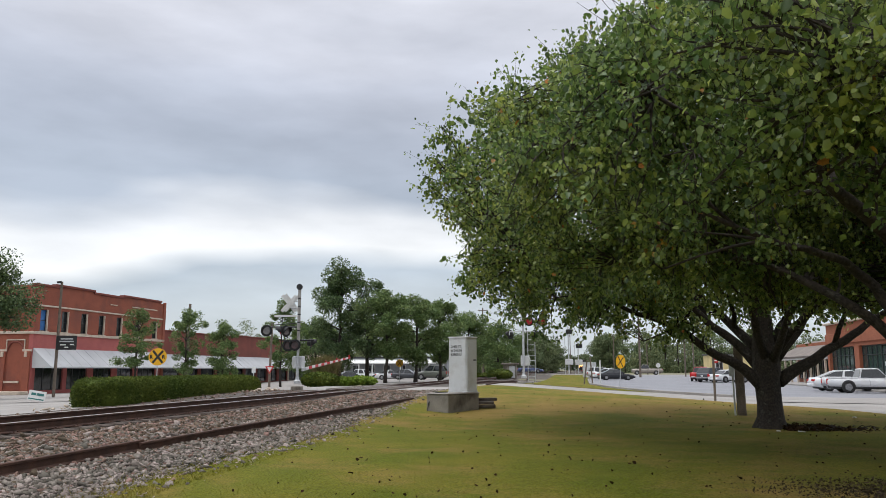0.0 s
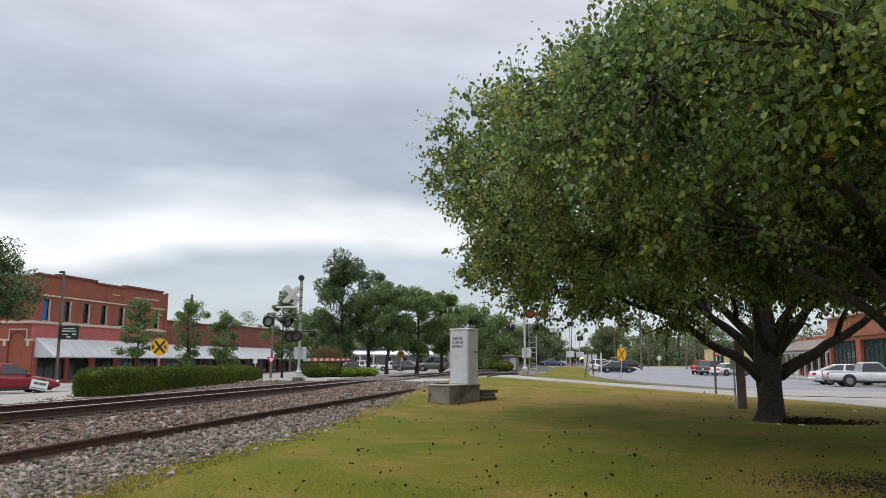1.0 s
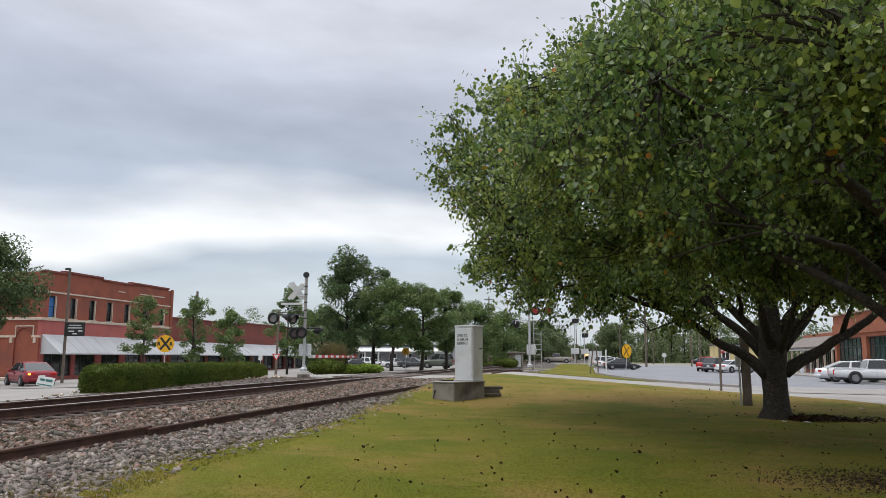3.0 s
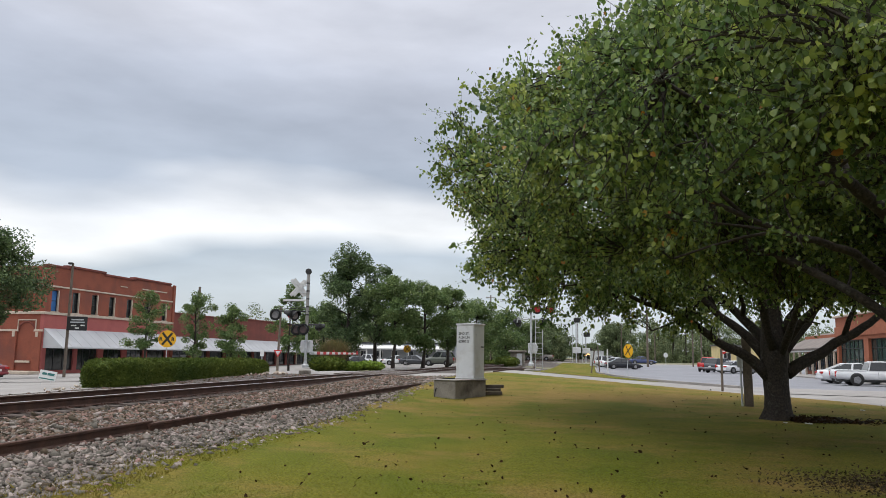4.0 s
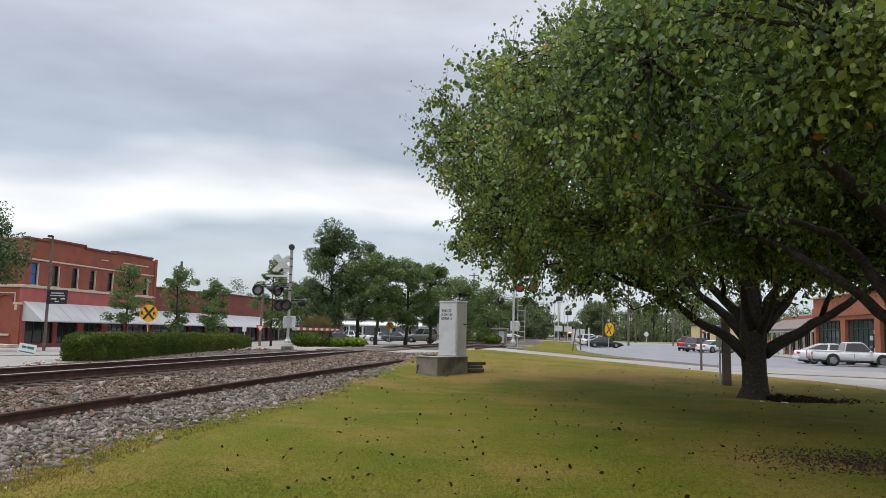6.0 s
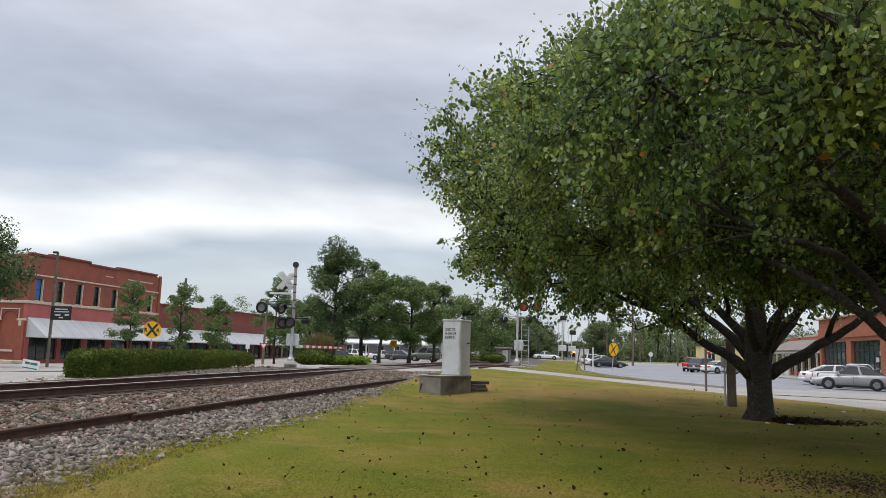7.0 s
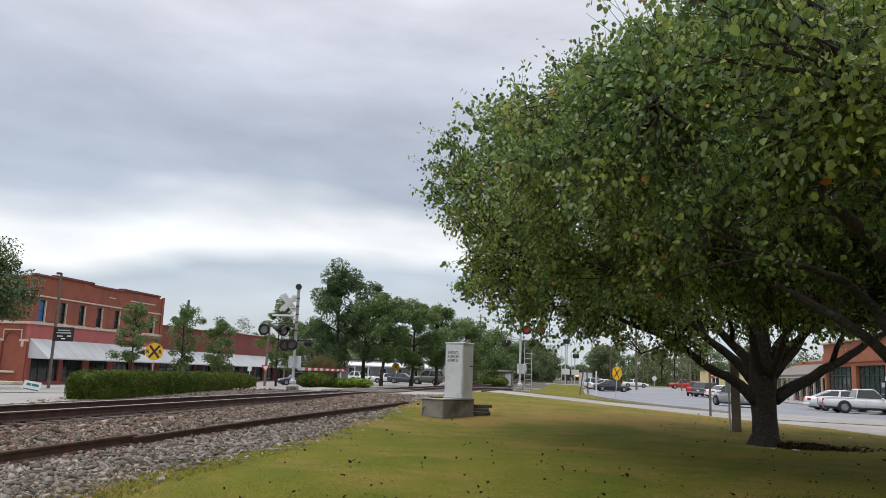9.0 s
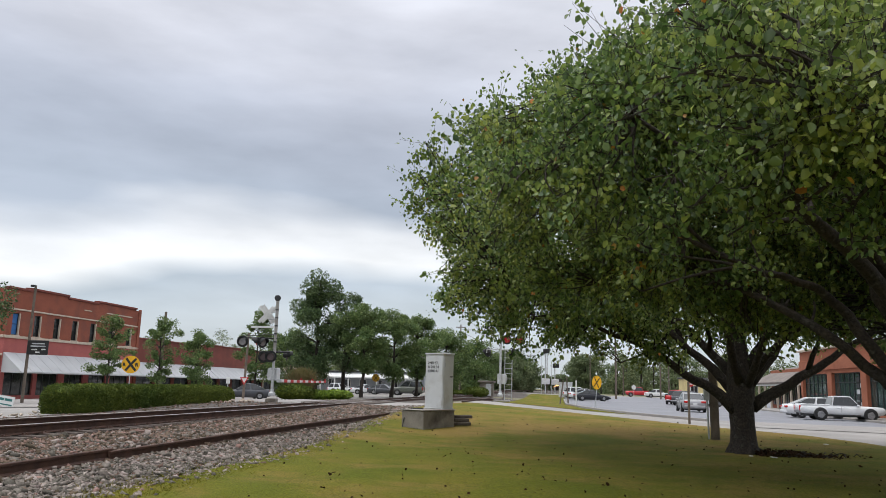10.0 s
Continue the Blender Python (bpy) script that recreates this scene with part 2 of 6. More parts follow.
# ---- mesh helpers ----
class Geo:
    """Gathers vertices and faces of one mesh, with a material slot per face."""

    def __init__(self):
        self.v, self.f, self.k = [], [], []

    def add(self, verts, faces, slot=0):
        o = len(self.v)
        self.v.extend(tuple(p) for p in verts)
        self.f.extend(tuple(i + o for i in f) for f in faces)
        self.k.extend([slot] * len(faces))
        return self

    def box(self, c, s, rz=0.0, bevel=0.0, slot=0, m=None):
        """A box about c of size s, with chamfered edges where bevel is given."""
        h = [d / 2 for d in s]
        b = min(bevel, min(h) * 0.9)
        if b <= 0:
            vs = [(x * h[0], y * h[1], z * h[2]) for x in (-1, 1) for y in (-1, 1) for z in (-1, 1)]
            fs = [(0, 1, 3, 2), (4, 6, 7, 5), (0, 4, 5, 1), (2, 3, 7, 6), (0, 2, 6, 4), (1, 5, 7, 3)]
        else:
            vs, idx = [], {}
            for x in (-1, 1):
                for y in (-1, 1):
                    for z in (-1, 1):
                        for ax in range(3):
                            p = [x * (h[0] - b), y * (h[1] - b), z * (h[2] - b)]
                            p[ax] = (x, y, z)[ax] * h[ax]
                            idx[x, y, z, ax] = len(vs)
                            vs.append(tuple(p))
            fs = []
            for ax in range(3):
                o1, o2 = [a for a in range(3) if a != ax]
                for sg in (-1, 1):
                    ring = []
                    for a1, a2 in ((-1, -1), (1, -1), (1, 1), (-1, 1)):
                        k = [0, 0, 0]
                        k[ax], k[o1], k[o2] = sg, a1, a2
                        ring.append(idx[k[0], k[1], k[2], ax])
                    fs.append(tuple(ring))
                for a1 in (-1, 1):
                    for a2 in (-1, 1):
                        lo, hi = [0, 0, 0], [0, 0, 0]
                        lo[ax], hi[ax] = -1, 1
                        lo[o1] = hi[o1] = a1
                        lo[o2] = hi[o2] = a2
                        fs.append((idx[(*lo, o1)], idx[(*hi, o1)], idx[(*hi, o2)], idx[(*lo, o2)]))
            for x in (-1, 1):
                for y in (-1, 1):
                    for z in (-1, 1):
                        fs.append(tuple(idx[x, y, z, a] for a in range(3)))
        cz, sz = math.cos(radians(rz)), math.sin(radians(rz))
        vs = [(c[0] + x * cz - y * sz, c[1] + x * sz + y * cz, c[2] + z) for x, y, z in vs]
        if m is not None:
            vs = [tuple(m @ Vector(p)) for p in vs]
        return self.add(vs, fs, slot)

    def tube(self, pts, radii, n=8, slot=0, caps=True):
        """A tube along points, with one radius for each."""
        pts = [Vector(p) for p in pts]
        if not hasattr(radii, "__len__"):
            radii = [radii] * len(pts)
        vs, fs = [], []
        for i, p in enumerate(pts):
            d = (pts[min(i + 1, len(pts) - 1)] - pts[max(i - 1, 0)]).normalized()
            a = d.cross(Vector((0, 0, 1)) if abs(d.z) < 0.95 else Vector((1, 0, 0))).normalized()
            b = d.cross(a)
            for j in range(n):
                w = 2 * math.pi * j / n
                vs.append(p + (a * math.cos(w) + b * math.sin(w)) * radii[i])
        for i in range(len(pts) - 1):
            for j in range(n):
                k = (j + 1) % n
                fs.append((i * n + j, i * n + k, i * n + n + k, i * n + n + j))
        if caps:
            fs.append(tuple(range(n - 1, -1, -1)))
            fs.append(tuple(range(len(vs) - n, len(vs))))
        return self.add(vs, fs, slot)

    def disc(self, c, axis, r, t, n=20, slot=0, dome=0.0):
        """A round plate of thickness t along axis, with a slight chamfer."""
        a = Vector(axis).normalized()
        c = Vector(c)
        return self.tube([c - a * t / 2, c - a * t * 0.3, c + a * t * 0.3, c + a * (t / 2 + dome)], [r * 0.94, r, r, r * 0.94], n, slot)

    def loft(self, rings, slot=0, caps=True, closed=True):
        """Joins rings of equal count into a skin."""
        n = len(rings[0])
        vs = [p for r in rings for p in r]
        fs = []
        for i in range(len(rings) - 1):
            for j in range(n if closed else n - 1):
                k = (j + 1) % n
                fs.append((i * n + j, i * n + k, i * n + n + k, i * n + n + j))
        if caps:
            fs.append(tuple(range(n - 1, -1, -1)))
            fs.append(tuple(range(len(vs) - n, len(vs))))
        return self.add(vs, fs, slot)

    def slab(self, poly, y0, y1, slot=0):
        """A polygon of (x, z) points, thick from y0 to y1."""
        return self.loft([[(x, y0, z) for x, z in poly], [(x, y1, z) for x, z in poly]], slot)

    def mesh(self, name, mats, smooth=False):
        me = bpy.data.meshes.new(name)
        me.from_pydata(self.v, [], self.f)
        for m in mats if isinstance(mats, (list, tuple)) else [mats]:
            me.materials.append(m)
        me.polygons.foreach_set("material_index", self.k)
        if smooth:
            me.polygons.foreach_set("use_smooth", [True] * len(self.f))
        me.update()
        bm = bmesh.new()
        bm.from_mesh(me)
        bmesh.ops.recalc_face_normals(bm, faces=bm.faces)
        bm.to_mesh(me)
        bm.free()
        return me


def part(name, geo, material, parent, label="", smooth=False, at=None):
    """Links one mesh under a thing or under a part."""
    ob = new(name, geo.mesh(name, material, smooth))
    ob.parent = parent
    if at is not None:
        ob.matrix_basis = at
    return tagged(ob, label)


def thing(name, label, category, m=None, group="", kind=""):
    ob = new(name)
    ob.empty_display_size = 0.3
    if m is not None:
        ob.matrix_basis = m
    return tagged(ob, label, category, group, kind)


def soup(name, verts, faces, mats, slots=None, smooth=False):
    """A mesh object from arrays: one island a leaf, blade or stone."""
    me = bpy.data.meshes.new(name)
    nf, k = faces.shape
    me.vertices.add(len(verts))
    me.vertices.foreach_set("co", np.ascontiguousarray(verts, np.float32).ravel())
    me.loops.add(nf * k)
    me.loops.foreach_set("vertex_index", np.ascontiguousarray(faces, np.int32).ravel())
    me.polygons.add(nf)
    me.polygons.foreach_set("loop_start", np.arange(0, nf * k, k, dtype=np.int32))
    for m in mats:
        me.materials.append(m)
    if slots is not None:
        me.polygons.foreach_set("material_index", np.ascontiguousarray(slots, np.int32))
    me.update(calc_edges=True)
    return new(name, me)


# ---- ground plan: u metres to the right of the near rail, s metres along the track ----
TX, TY, OX = 0.180, 0.9837, -10.41


def W(u, s, z=0.0):
    return (OX + u * TY + s * TX, -u * TX + s * TY, z)


def US(x, y):
    return (x - OX) * TY - y * TX, (x - OX) * TX + y * TY


def smooth01(a, b, x):
    t = np.clip((x - a) / (b - a), 0, 1)
    return t * t * (3 - 2 * t)


def height(u, s):
    """Height of the ground: the ballast ridge, the street that climbs over it, and the lower town side."""
    base = np.interp(u, [-400, -42, -30, -20, -12, -6, -3.6, -2.5, 0.9, 1.7, 4.2, 5.6, 9, 400], [-0.85, -0.85, -0.6, -0.28, 0.05, 0.12, 0.2, 0.33, 0.33, 0.30, 0.14, 0.05, 0.0, 0.0])
    road = np.interp(u, [-400, -42, -25, -13, -5, 3, 5, 10, 17, 26, 400], [-0.85, -0.85, -0.4, -0.05, 0.5, 0.5, 0.62, 0.42, 0.1, 0.0, 0.0])
    w = smooth01(24, 38.5, s) * (1 - smooth01(54, 84, s))
    return base + w * (road - base) + 0.42 * smooth01(100, 140, s)


def track_bend(s):
    """How far the line swings to the right beyond the crossing."""
    return 9.4 * float(smooth01(100, 300, s))


def ground_at(x, y):
    u, s = US(x, y)
    return float(height(np.float64(u), np.float64(s)))


def on(u, s, dz=0.0):
    return W(u, s, float(height(np.float64(u), np.float64(s))) + dz)


def sheet(name, us, ss, material, lift, label, category="ground", kind="structure", edge=None):
    """A piece of ground that follows the plan's height; edge(s) gives its two sides where they are not straight."""
    vs, fs = [], []
    nu = len(us)
    for s in ss:
        row = np.asarray(us, float)
        if edge:
            a, b = edge(s)
            row = a + (b - a) * (row - us[0]) / (us[-1] - us[0])
        z = height(row, np.full(nu, s)) + lift
        vs += [W(u, s, h) for u, h in zip(row, z)]
    for i in range(len(ss) - 1):
        for j in range(nu - 1):
            fs.append((i * nu + j, i * nu + j + 1, i * nu + nu + j + 1, i * nu + nu + j))
    me = bpy.data.meshes.new(name)
    me.from_pydata(vs, [], fs)
    me.materials.append(material)
    me.polygons.foreach_set("use_smooth", [True] * len(fs))
    me.update()
    return tagged(new(name, me), label, category, "", kind)


def grid(*stops):
    """Places from stop to stop: (start, step), (start, step), ..., end."""
    out = []
    for (a, d), b in zip(stops[:-1], [x[0] if isinstance(x, tuple) else x for x in stops[1:]]):
        k = max(1, round((b - a) / d))
        out += [a + (b - a) * i / k for i in range(k)]
    return out + [stops[-1]]


def lawn_sides(s):
    a = float(np.interp(s, [-14, 0, 9, 11, 18, 20.5, 23, 29, 38.6, 45.5], [5.4, 5.2, 4.95, 4.72, 4.72, 4.5, 4.1, 3.7, 3.7, 4.2]))
    b = float(np.interp(s, [-14, 26, 30, 33, 35.5, 37.2, 38.6, 40, 43, 45.5], [21.0, 20.6, 20.2, 19.3, 17.4, 15.2, 13.3, 11.6, 8.4, 5.8]))
    return a, b


sheet("ground", grid((-2500, 300), (-100, 15), (-40, 2), (24, 10), (100, 300), 2500), grid((-200, 40), (-20, 4), (24, 1.5), (75, 20), (200, 200), 3500), M_EARTH, -0.09, "dry grassy flat ground reaching the horizon")
sheet("lawn", grid((0, 1), 24), grid((-14, 1), (24, 0.6), 45.5), M_GRASS, 0.012, "mown green lawn with brown dry patches and fallen leaves", "lawn", edge=lawn_sides)
sheet("far_lawn", grid((4, 0.8), 10.5), grid((46, 1.0), (75, 10), 142), M_GRASS, 0.014, "strip of mown grass beside the railway beyond the crossing", "lawn", edge=lambda s: (float(np.interp(s, [46, 52, 55, 60], [12.2, 6.6, 5.6, 5.2])), float(np.interp(s, [46, 48, 52, 60, 190], [14.2, 12.9, 11.5, 10.7, 10.5]))))
sheet("ballast", grid((-7.9, 0.3), 7), grid((-14, 1), (24, 0.6), 38.6), M_BALLAST, -0.015, "grey and rust-brown crushed stone railway ballast", "ballast", edge=lambda s: (-7.9, lawn_sides(s)[0] + 0.5))
sheet("ballast_beyond_crossing", grid((-4, 0.4), 5), grid((46.2, 1.5), (80, 20), 420), M_BALLAST, -0.07, "brown railway ballast running on beyond the crossing", "ballast", edge=lambda s: (-4 + track_bend(s), 5 + track_bend(s)))
sheet("road", grid((-60, 3), (-8, 1), (20, 4), 60), grid((38.6, 0.95), 46.2), M_CONC, -0.005, "pale worn concrete street climbing over the railway", "road")
sheet("road_shoulder", grid((3.9, 1.2), 14.5), grid((46.2, 0.9), 53), M_CONC, -0.006, "pale concrete shoulder of the street beyond the crossing", "road")
sheet("side_street", grid((0, 3), 22), grid((-60, 6), (26, 1), (38.6, 1.3), 50), M_CONC, -0.03, "pale grey concrete street beside the lawn", "road", edge=lambda s: (lawn_sides(min(s, 38.6))[1] - 0.3 if s < 38.6 else 11.5, 60))
sheet("parking_lot", grid((10.6, 5), 110), grid((45.9, 3), (75, 10), 142), M_ASPH, -0.018, "bluish grey worn asphalt parking lot", "parking lot", edge=lambda s: (float(np.interp(s, [46.2, 48, 52, 60, 175], [14.6, 13.0, 11.7, 10.9, 10.7])), 110))
sheet("far_street", grid((-80, 8), 140), grid((142, 5), 158), M_CONC, -0.02, "distant pale street crossing the railway", "road")
sheet("town_street", grid((-70, 5), (-15, 1), -7.7), grid((-60, 6), (20, 1.5), (75, 12), 170), M_CONC, -0.03, "pale concrete street and pavement on the town side", "road")


def kerb(name, pts, label, w=0.18, h=0.13):
    """A raised concrete kerb along points of the plan."""
    g = Geo()
    rings = []
    for i, (u, s) in enumerate(pts):
        a, b = pts[max(i - 1, 0)], pts[min(i + 1, len(pts) - 1)]
        du, ds = b[0] - a[0], b[1] - a[1]
        n = math.hypot(du, ds)
        nu, ns = -ds / n * w / 2, du / n * w / 2
        z = float(height(np.float64(u), np.float64(s)))
        rings.append([W(u + nu, s + ns, z - 0.1), W(u + nu, s + ns, z + h - 0.02), W(u + nu * 0.8, s + ns * 0.8, z + h), W(u - nu * 0.8, s - ns * 0.8, z + h), W(u - nu, s - ns, z + h - 0.02), W(u - nu, s - ns, z - 0.1)])
    g.loft(rings)
    return tagged(new(name, g.mesh(name, M_CONC)), label, "kerb", "", "structure")


kerb("kerb", [(10.6, 110), (10.7, 80), (10.8, 60), (11.7, 52), (13.0, 48), (14.6, 46), (17.6, 43.6)], "pale concrete kerb round the parking lot")


# ---- railway ----
def rail_section(h=0.17, head=0.072, foot=0.14):
    a, b = head / 2, foot / 2
    return [(-b, 0), (b, 0), (b, 0.012), (0.012, 0.035), (0.012, h - 0.045), (a, h - 0.035), (a, h - 0.008), (a - 0.01, h), (-a + 0.01, h), (-a, h - 0.008), (-a, h - 0.035), (-0.012, h - 0.045), (-0.012, 0.035), (-b, 0.012)]


def rail_along(pts, h=0.17, head=0.072):
    """A rail through points (u, s, z of its foot); slot 1 is the running surface."""
    g = Geo()
    sec = rail_section(h, head)
    rings = [[W(u + x, s, z + y) for x, y in sec] for u, s, z in pts]
    g.loft(rings)
    n = len(sec)
    for i in range(len(pts) - 1):
        for j in (6, 7, 8):
            g.k[i * n + j] = 1
    return g


def build_track():
    t = thing("railway_track", "main line railway track with rusty rails and dark wooden sleepers", "railway track")
    ss = grid((-14, 4), (30, 10), (100, 30), 560)
    bend = track_bend
    for u in (0.0, -1.507):
        part("rail", rail_along([(u + bend(s), s, 0.385 + 0.42 * float(smooth01(100, 140, s))) for s in ss], 0.185, 0.075), [M_RAIL, M_RAILHEAD], t, "rust-brown steel rail with a worn bright head")
    sl = Geo().box((0, 0, 0), (2.6, 0.23, 0.18), bevel=0.015).mesh("sleeper", M_TIE)
    rng = random.Random(5)
    for i in range(150):
        s = -13 + i * 0.56
        if 38.8 < s < 46.2:
            continue
        ob = new("sleeper", sl)
        ob.parent = t
        ob.matrix_basis = pose(*W(-0.753 + rng.uniform(-0.04, 0.04), s, 0.29), 0, 0, -10.37 + rng.uniform(-0.8, 0.8))
    # plates and spikes at the near rail
    pl = Geo().box((0, 0, 0), (0.34, 0.19, 0.022), bevel=0.004)
    for x in (-0.11, 0.11):
        pl.box((x, 0.05, 0.02), (0.03, 0.03, 0.03), bevel=0.006).box((x, -0.05, 0.02), (0.03, 0.03, 0.03), bevel=0.006)
    pm = pl.mesh("tie_plate", M_RAIL)
    for i in range(75):
        s = -13 + i * 0.56
        if s < 38:
            for u in (0.0, -1.507):
                ob = new("tie_plate", pm)
                ob.parent = t
                ob.matrix_basis = pose(*W(u, s, 0.386), 0, 0, -10.37)
    # timber and asphalt panels where the street crosses
    for u, w in ((-0.753, 1.30), (0.5, 0.7), (-2.05, 0.7)):
        for i in range(2):
            part("crossing_panel", Geo().box((0, 0, 0), (w, 3.7, 0.1), bevel=0.02), M_TIE, t, "dark timber crossing panel", at=pose(*W(u, 40.6 + i * 3.75, 0.51), 0, 0, -10.37))


def build_siding():
    """A siding that leaves the main line beyond the crossing."""
    t = thing("siding_track", "rusty siding track curving away from the main line", "railway track")
    for off in (0.0, 1.507):
        pts = [(3.1 + off - 3.8 * float(smooth01(62, 150, s)), s, float(height(np.float64(3.5), np.float64(s))) - 0.02) for s in grid((46.4, 3), 140)]
        part("rail", rail_along(pts, 0.17, 0.075), [M_RAIL, M_RAIL], t, "rust-brown siding rail")


def build_old_rails():
    """Two discarded lengths of rail lying end to end along the ballast shoulder."""
    for name, pts in (("discarded_rail", [(3.14, -12, 0.18), (3.08, 9.2, 0.195), (3.03, 13.75, 0.215)]), ("discarded_rail", [(3.08, 13.6, 0.18), (3.02, 18, 0.19), (3.2, 24, 0.22), (3.66, 31.5, 0.27)])):
        me = rail_along(pts, 0.165, 0.07).mesh(name, [M_RAIL, M_RAIL])
        tagged(new(name, me), "rusty old rail lying on the ballast shoulder", "rail", "old rails")


def stone_field(name, count, area, size, mats, seed, label, sink=0.35):
    """Broken stones strewn over the ground; area gives (u0, u1, s0, s1)."""
    rng = np.random.default_rng(seed)
    block = np.array([(x, y, z) for x in (-1, 1) for y in (-1, 1) for z in (-1, 1)]) * 0.62
    fc = np.array([(0, 1, 3), (0, 3, 2), (4, 6, 7), (4, 7, 5), (0, 4, 5), (0, 5, 1), (2, 3, 7), (2, 7, 6), (0, 2, 6), (0, 6, 4), (1, 5, 7), (1, 7, 3)])
    u0, u1, s0, s1 = area
    u = rng.uniform(0, 1, count)
    s = s0 + (s1 - s0) * rng.uniform(0, 1, count) ** 1.5
    right = np.array([lawn_sides(min(x, 38.6))[0] for x in s]) + rng.normal(0, 0.22, count) + 0.15 if u1 is None else np.full(count, u1)
    u = u0 + (right - u0) * u
    keep = (np.abs(u - 0.1) > 0.36) & (np.abs(u + 1.507) > 0.2) & ((np.abs(u - np.interp(s, [-12, 13.7, 18, 24, 31.5], [3.14, 3.04, 3.02, 3.2, 3.66])) > 0.09) | (s > 33))
    u, s = u[keep], s[keep]
    n = len(u)
    k = size * rng.lognormal(0, 0.32, n)
    shape = (block[None] + rng.normal(0, 0.21, (n, 8, 3))) * (rng.uniform(0.6, 1.15, (n, 1, 3)) * np.array([1.4, 0.95, 0.62]))
    q = np.stack([np.cos(w := rng.uniform(0, np.pi, n)), rng.normal(0, 0.2, n), rng.normal(0, 0.2, n), np.sin(w)], -1)
    q /= np.linalg.norm(q, axis=1, keepdims=True)
    a, b, c, d = q.T
    rot = np.stack([1 - 2 * (c * c + d * d), 2 * (b * c - d * a), 2 * (b * d + c * a), 2 * (b * c + d * a), 1 - 2 * (b * b + d * d), 2 * (c * d - b * a), 2 * (b * d - c * a), 2 * (c * d + b * a), 1 - 2 * (b * b + c * c)], -1).reshape(n, 3, 3)
    pts = np.einsum("nij,nkj->nki", rot, shape) * (k / 2)[:, None, None]
    z = height(u, s) - 0.015 + k * (0.5 - sink) * rng.uniform(0.2, 1.5, n)
    pts += np.stack([OX + u * TY + s * TX, -u * TX + s * TY, z], -1)[:, None]
    faces = (fc[None] + (np.arange(n) * 8)[:, None, None]).reshape(-1, 3)
    slot = np.repeat((rng.uniform(0, 1, n) < np.interp(u, [0.5, 2.8, 3.6], [0.8, 0.55, 0.1])).astype(int), 12)
    return tagged(soup(name, pts.reshape(-1, 3), faces, mats, slot), label, "ballast", "", "stuff")


# ---- the signal case beside the track ----
def build_case():
    c = thing("signal_case", "light grey metal railway signal case on a concrete foundation", "signal case")
    rz = -37.0
    z0 = ground_at(0.4, 25.6)
    c.matrix_basis = pose(0.17, 25.3, z0 - 0.02, 0, 0, rz) @ Matrix.Scale(1.079, 4)
    # x runs along the face with the writing (to the left), y goes back along the other face
    base = Geo().box((-0.42, 0.82, 0.24), (0.84, 1.64, 0.66), bevel=0.025)
    part("foundation", base, M_BASE, c, "weathered stained concrete foundation block")
    part("foundation_cap", Geo().box((-0.42, 0.82, 0.585), (0.90, 1.70, 0.035), bevel=0.012), M_CONC, c, "thin concrete cap")
    x0, y0, w, d, h, zb = -0.43, 1.36, 0.70, 0.56, 1.69, 0.61
    body = part("cabinet", Geo().box((x0, y0, zb + h / 2), (w, d, h), bevel=0.012), M_CASE, c)
    part("roof", Geo().box((x0, y0, zb + h + 0.022), (w + 0.05, d + 0.05, 0.045), bevel=0.012), M_CASE, c, "overhanging metal lid")
    part("plinth", Geo().box((x0, y0, zb + 0.02), (w + 0.04, d + 0.04, 0.04), bevel=0.008), M_CASE, c)
    door = part("door", Geo().box((x0 + w / 2 + 0.006, y0, zb + h / 2), (0.018, d - 0.05, h - 0.12), bevel=0.006), M_CASE, c, "side access door")
    hd = Geo().tube([(x0 + w / 2 + 0.015, y0 + 0.12, zb + 1.0), (x0 + w / 2 + 0.06, y0 + 0.12, zb + 1.0)], 0.02).box((x0 + w / 2 + 0.06, y0 + 0.08, zb + 1.0), (0.025, 0.16, 0.035), bevel=0.008)
    part("handle", hd, M_FRAME, door, "dark latch handle")
    for z in (0.3, 1.35):
        part("hinge", Geo().tube([(x0 + w / 2 + 0.012, y0 - 0.2, zb + z - 0.06), (x0 + w / 2 + 0.012, y0 - 0.2, zb + z + 0.06)], 0.014), M_ALU, door)
    part("rear_panel", Geo().box((x0, y0 - d / 2 - 0.006, zb + h / 2), (w - 0.06, 0.016, h - 0.1), bevel=0.006), M_CASE, c, "flat lettered panel")
    for txt, z, sz in (("2ND ST.", 1.38, 0.118), ("A 241.34", 1.255, 0.118), ("62900 U", 1.13, 0.118)):
        cu = bpy.data.curves.new("lettering", "FONT")
        cu.body, cu.size, cu.extrude, cu.offset = txt, sz, 0.002, 0.002
        cu.materials.append(M_BLACK)
        o = new("lettering", cu)
        o.parent = c
        o.matrix_basis = pose(x0 - w / 2 + 0.10, y0 - d / 2 - 0.017, zb + z, 90, 0, 0)
        tagged(o, "black stencilled lettering")
    ca = Geo().tube([(-0.75, -0.08, 0.0), (-0.72, -0.03, 0.3), (-0.70, 0.3, 0.62), (-0.55, 0.7, 0.62)], 0.018)
    part("cable", ca, M_BLACK, c, "black cable running up the foundation")
    # offcuts of timber stacked behind
    for dx, dy, dz, a in ((1.42, 27.0, 0.12, 20), (1.36, 27.1, 0.23, 12), (1.5, 27.3, 0.33, 26)):
        o = tagged(new("timber_offcut", Geo().box((0, 0, 0), (0.8, 0.18, 0.11), bevel=0.015).mesh("timber_offcut", M_TIE)), "short weathered timber offcut lying behind the case", "timber", "timber offcuts")
        o.matrix_basis = pose(dx, dy, ground_at(dx, dy) - 0.03 + dz, 0, 0, a)


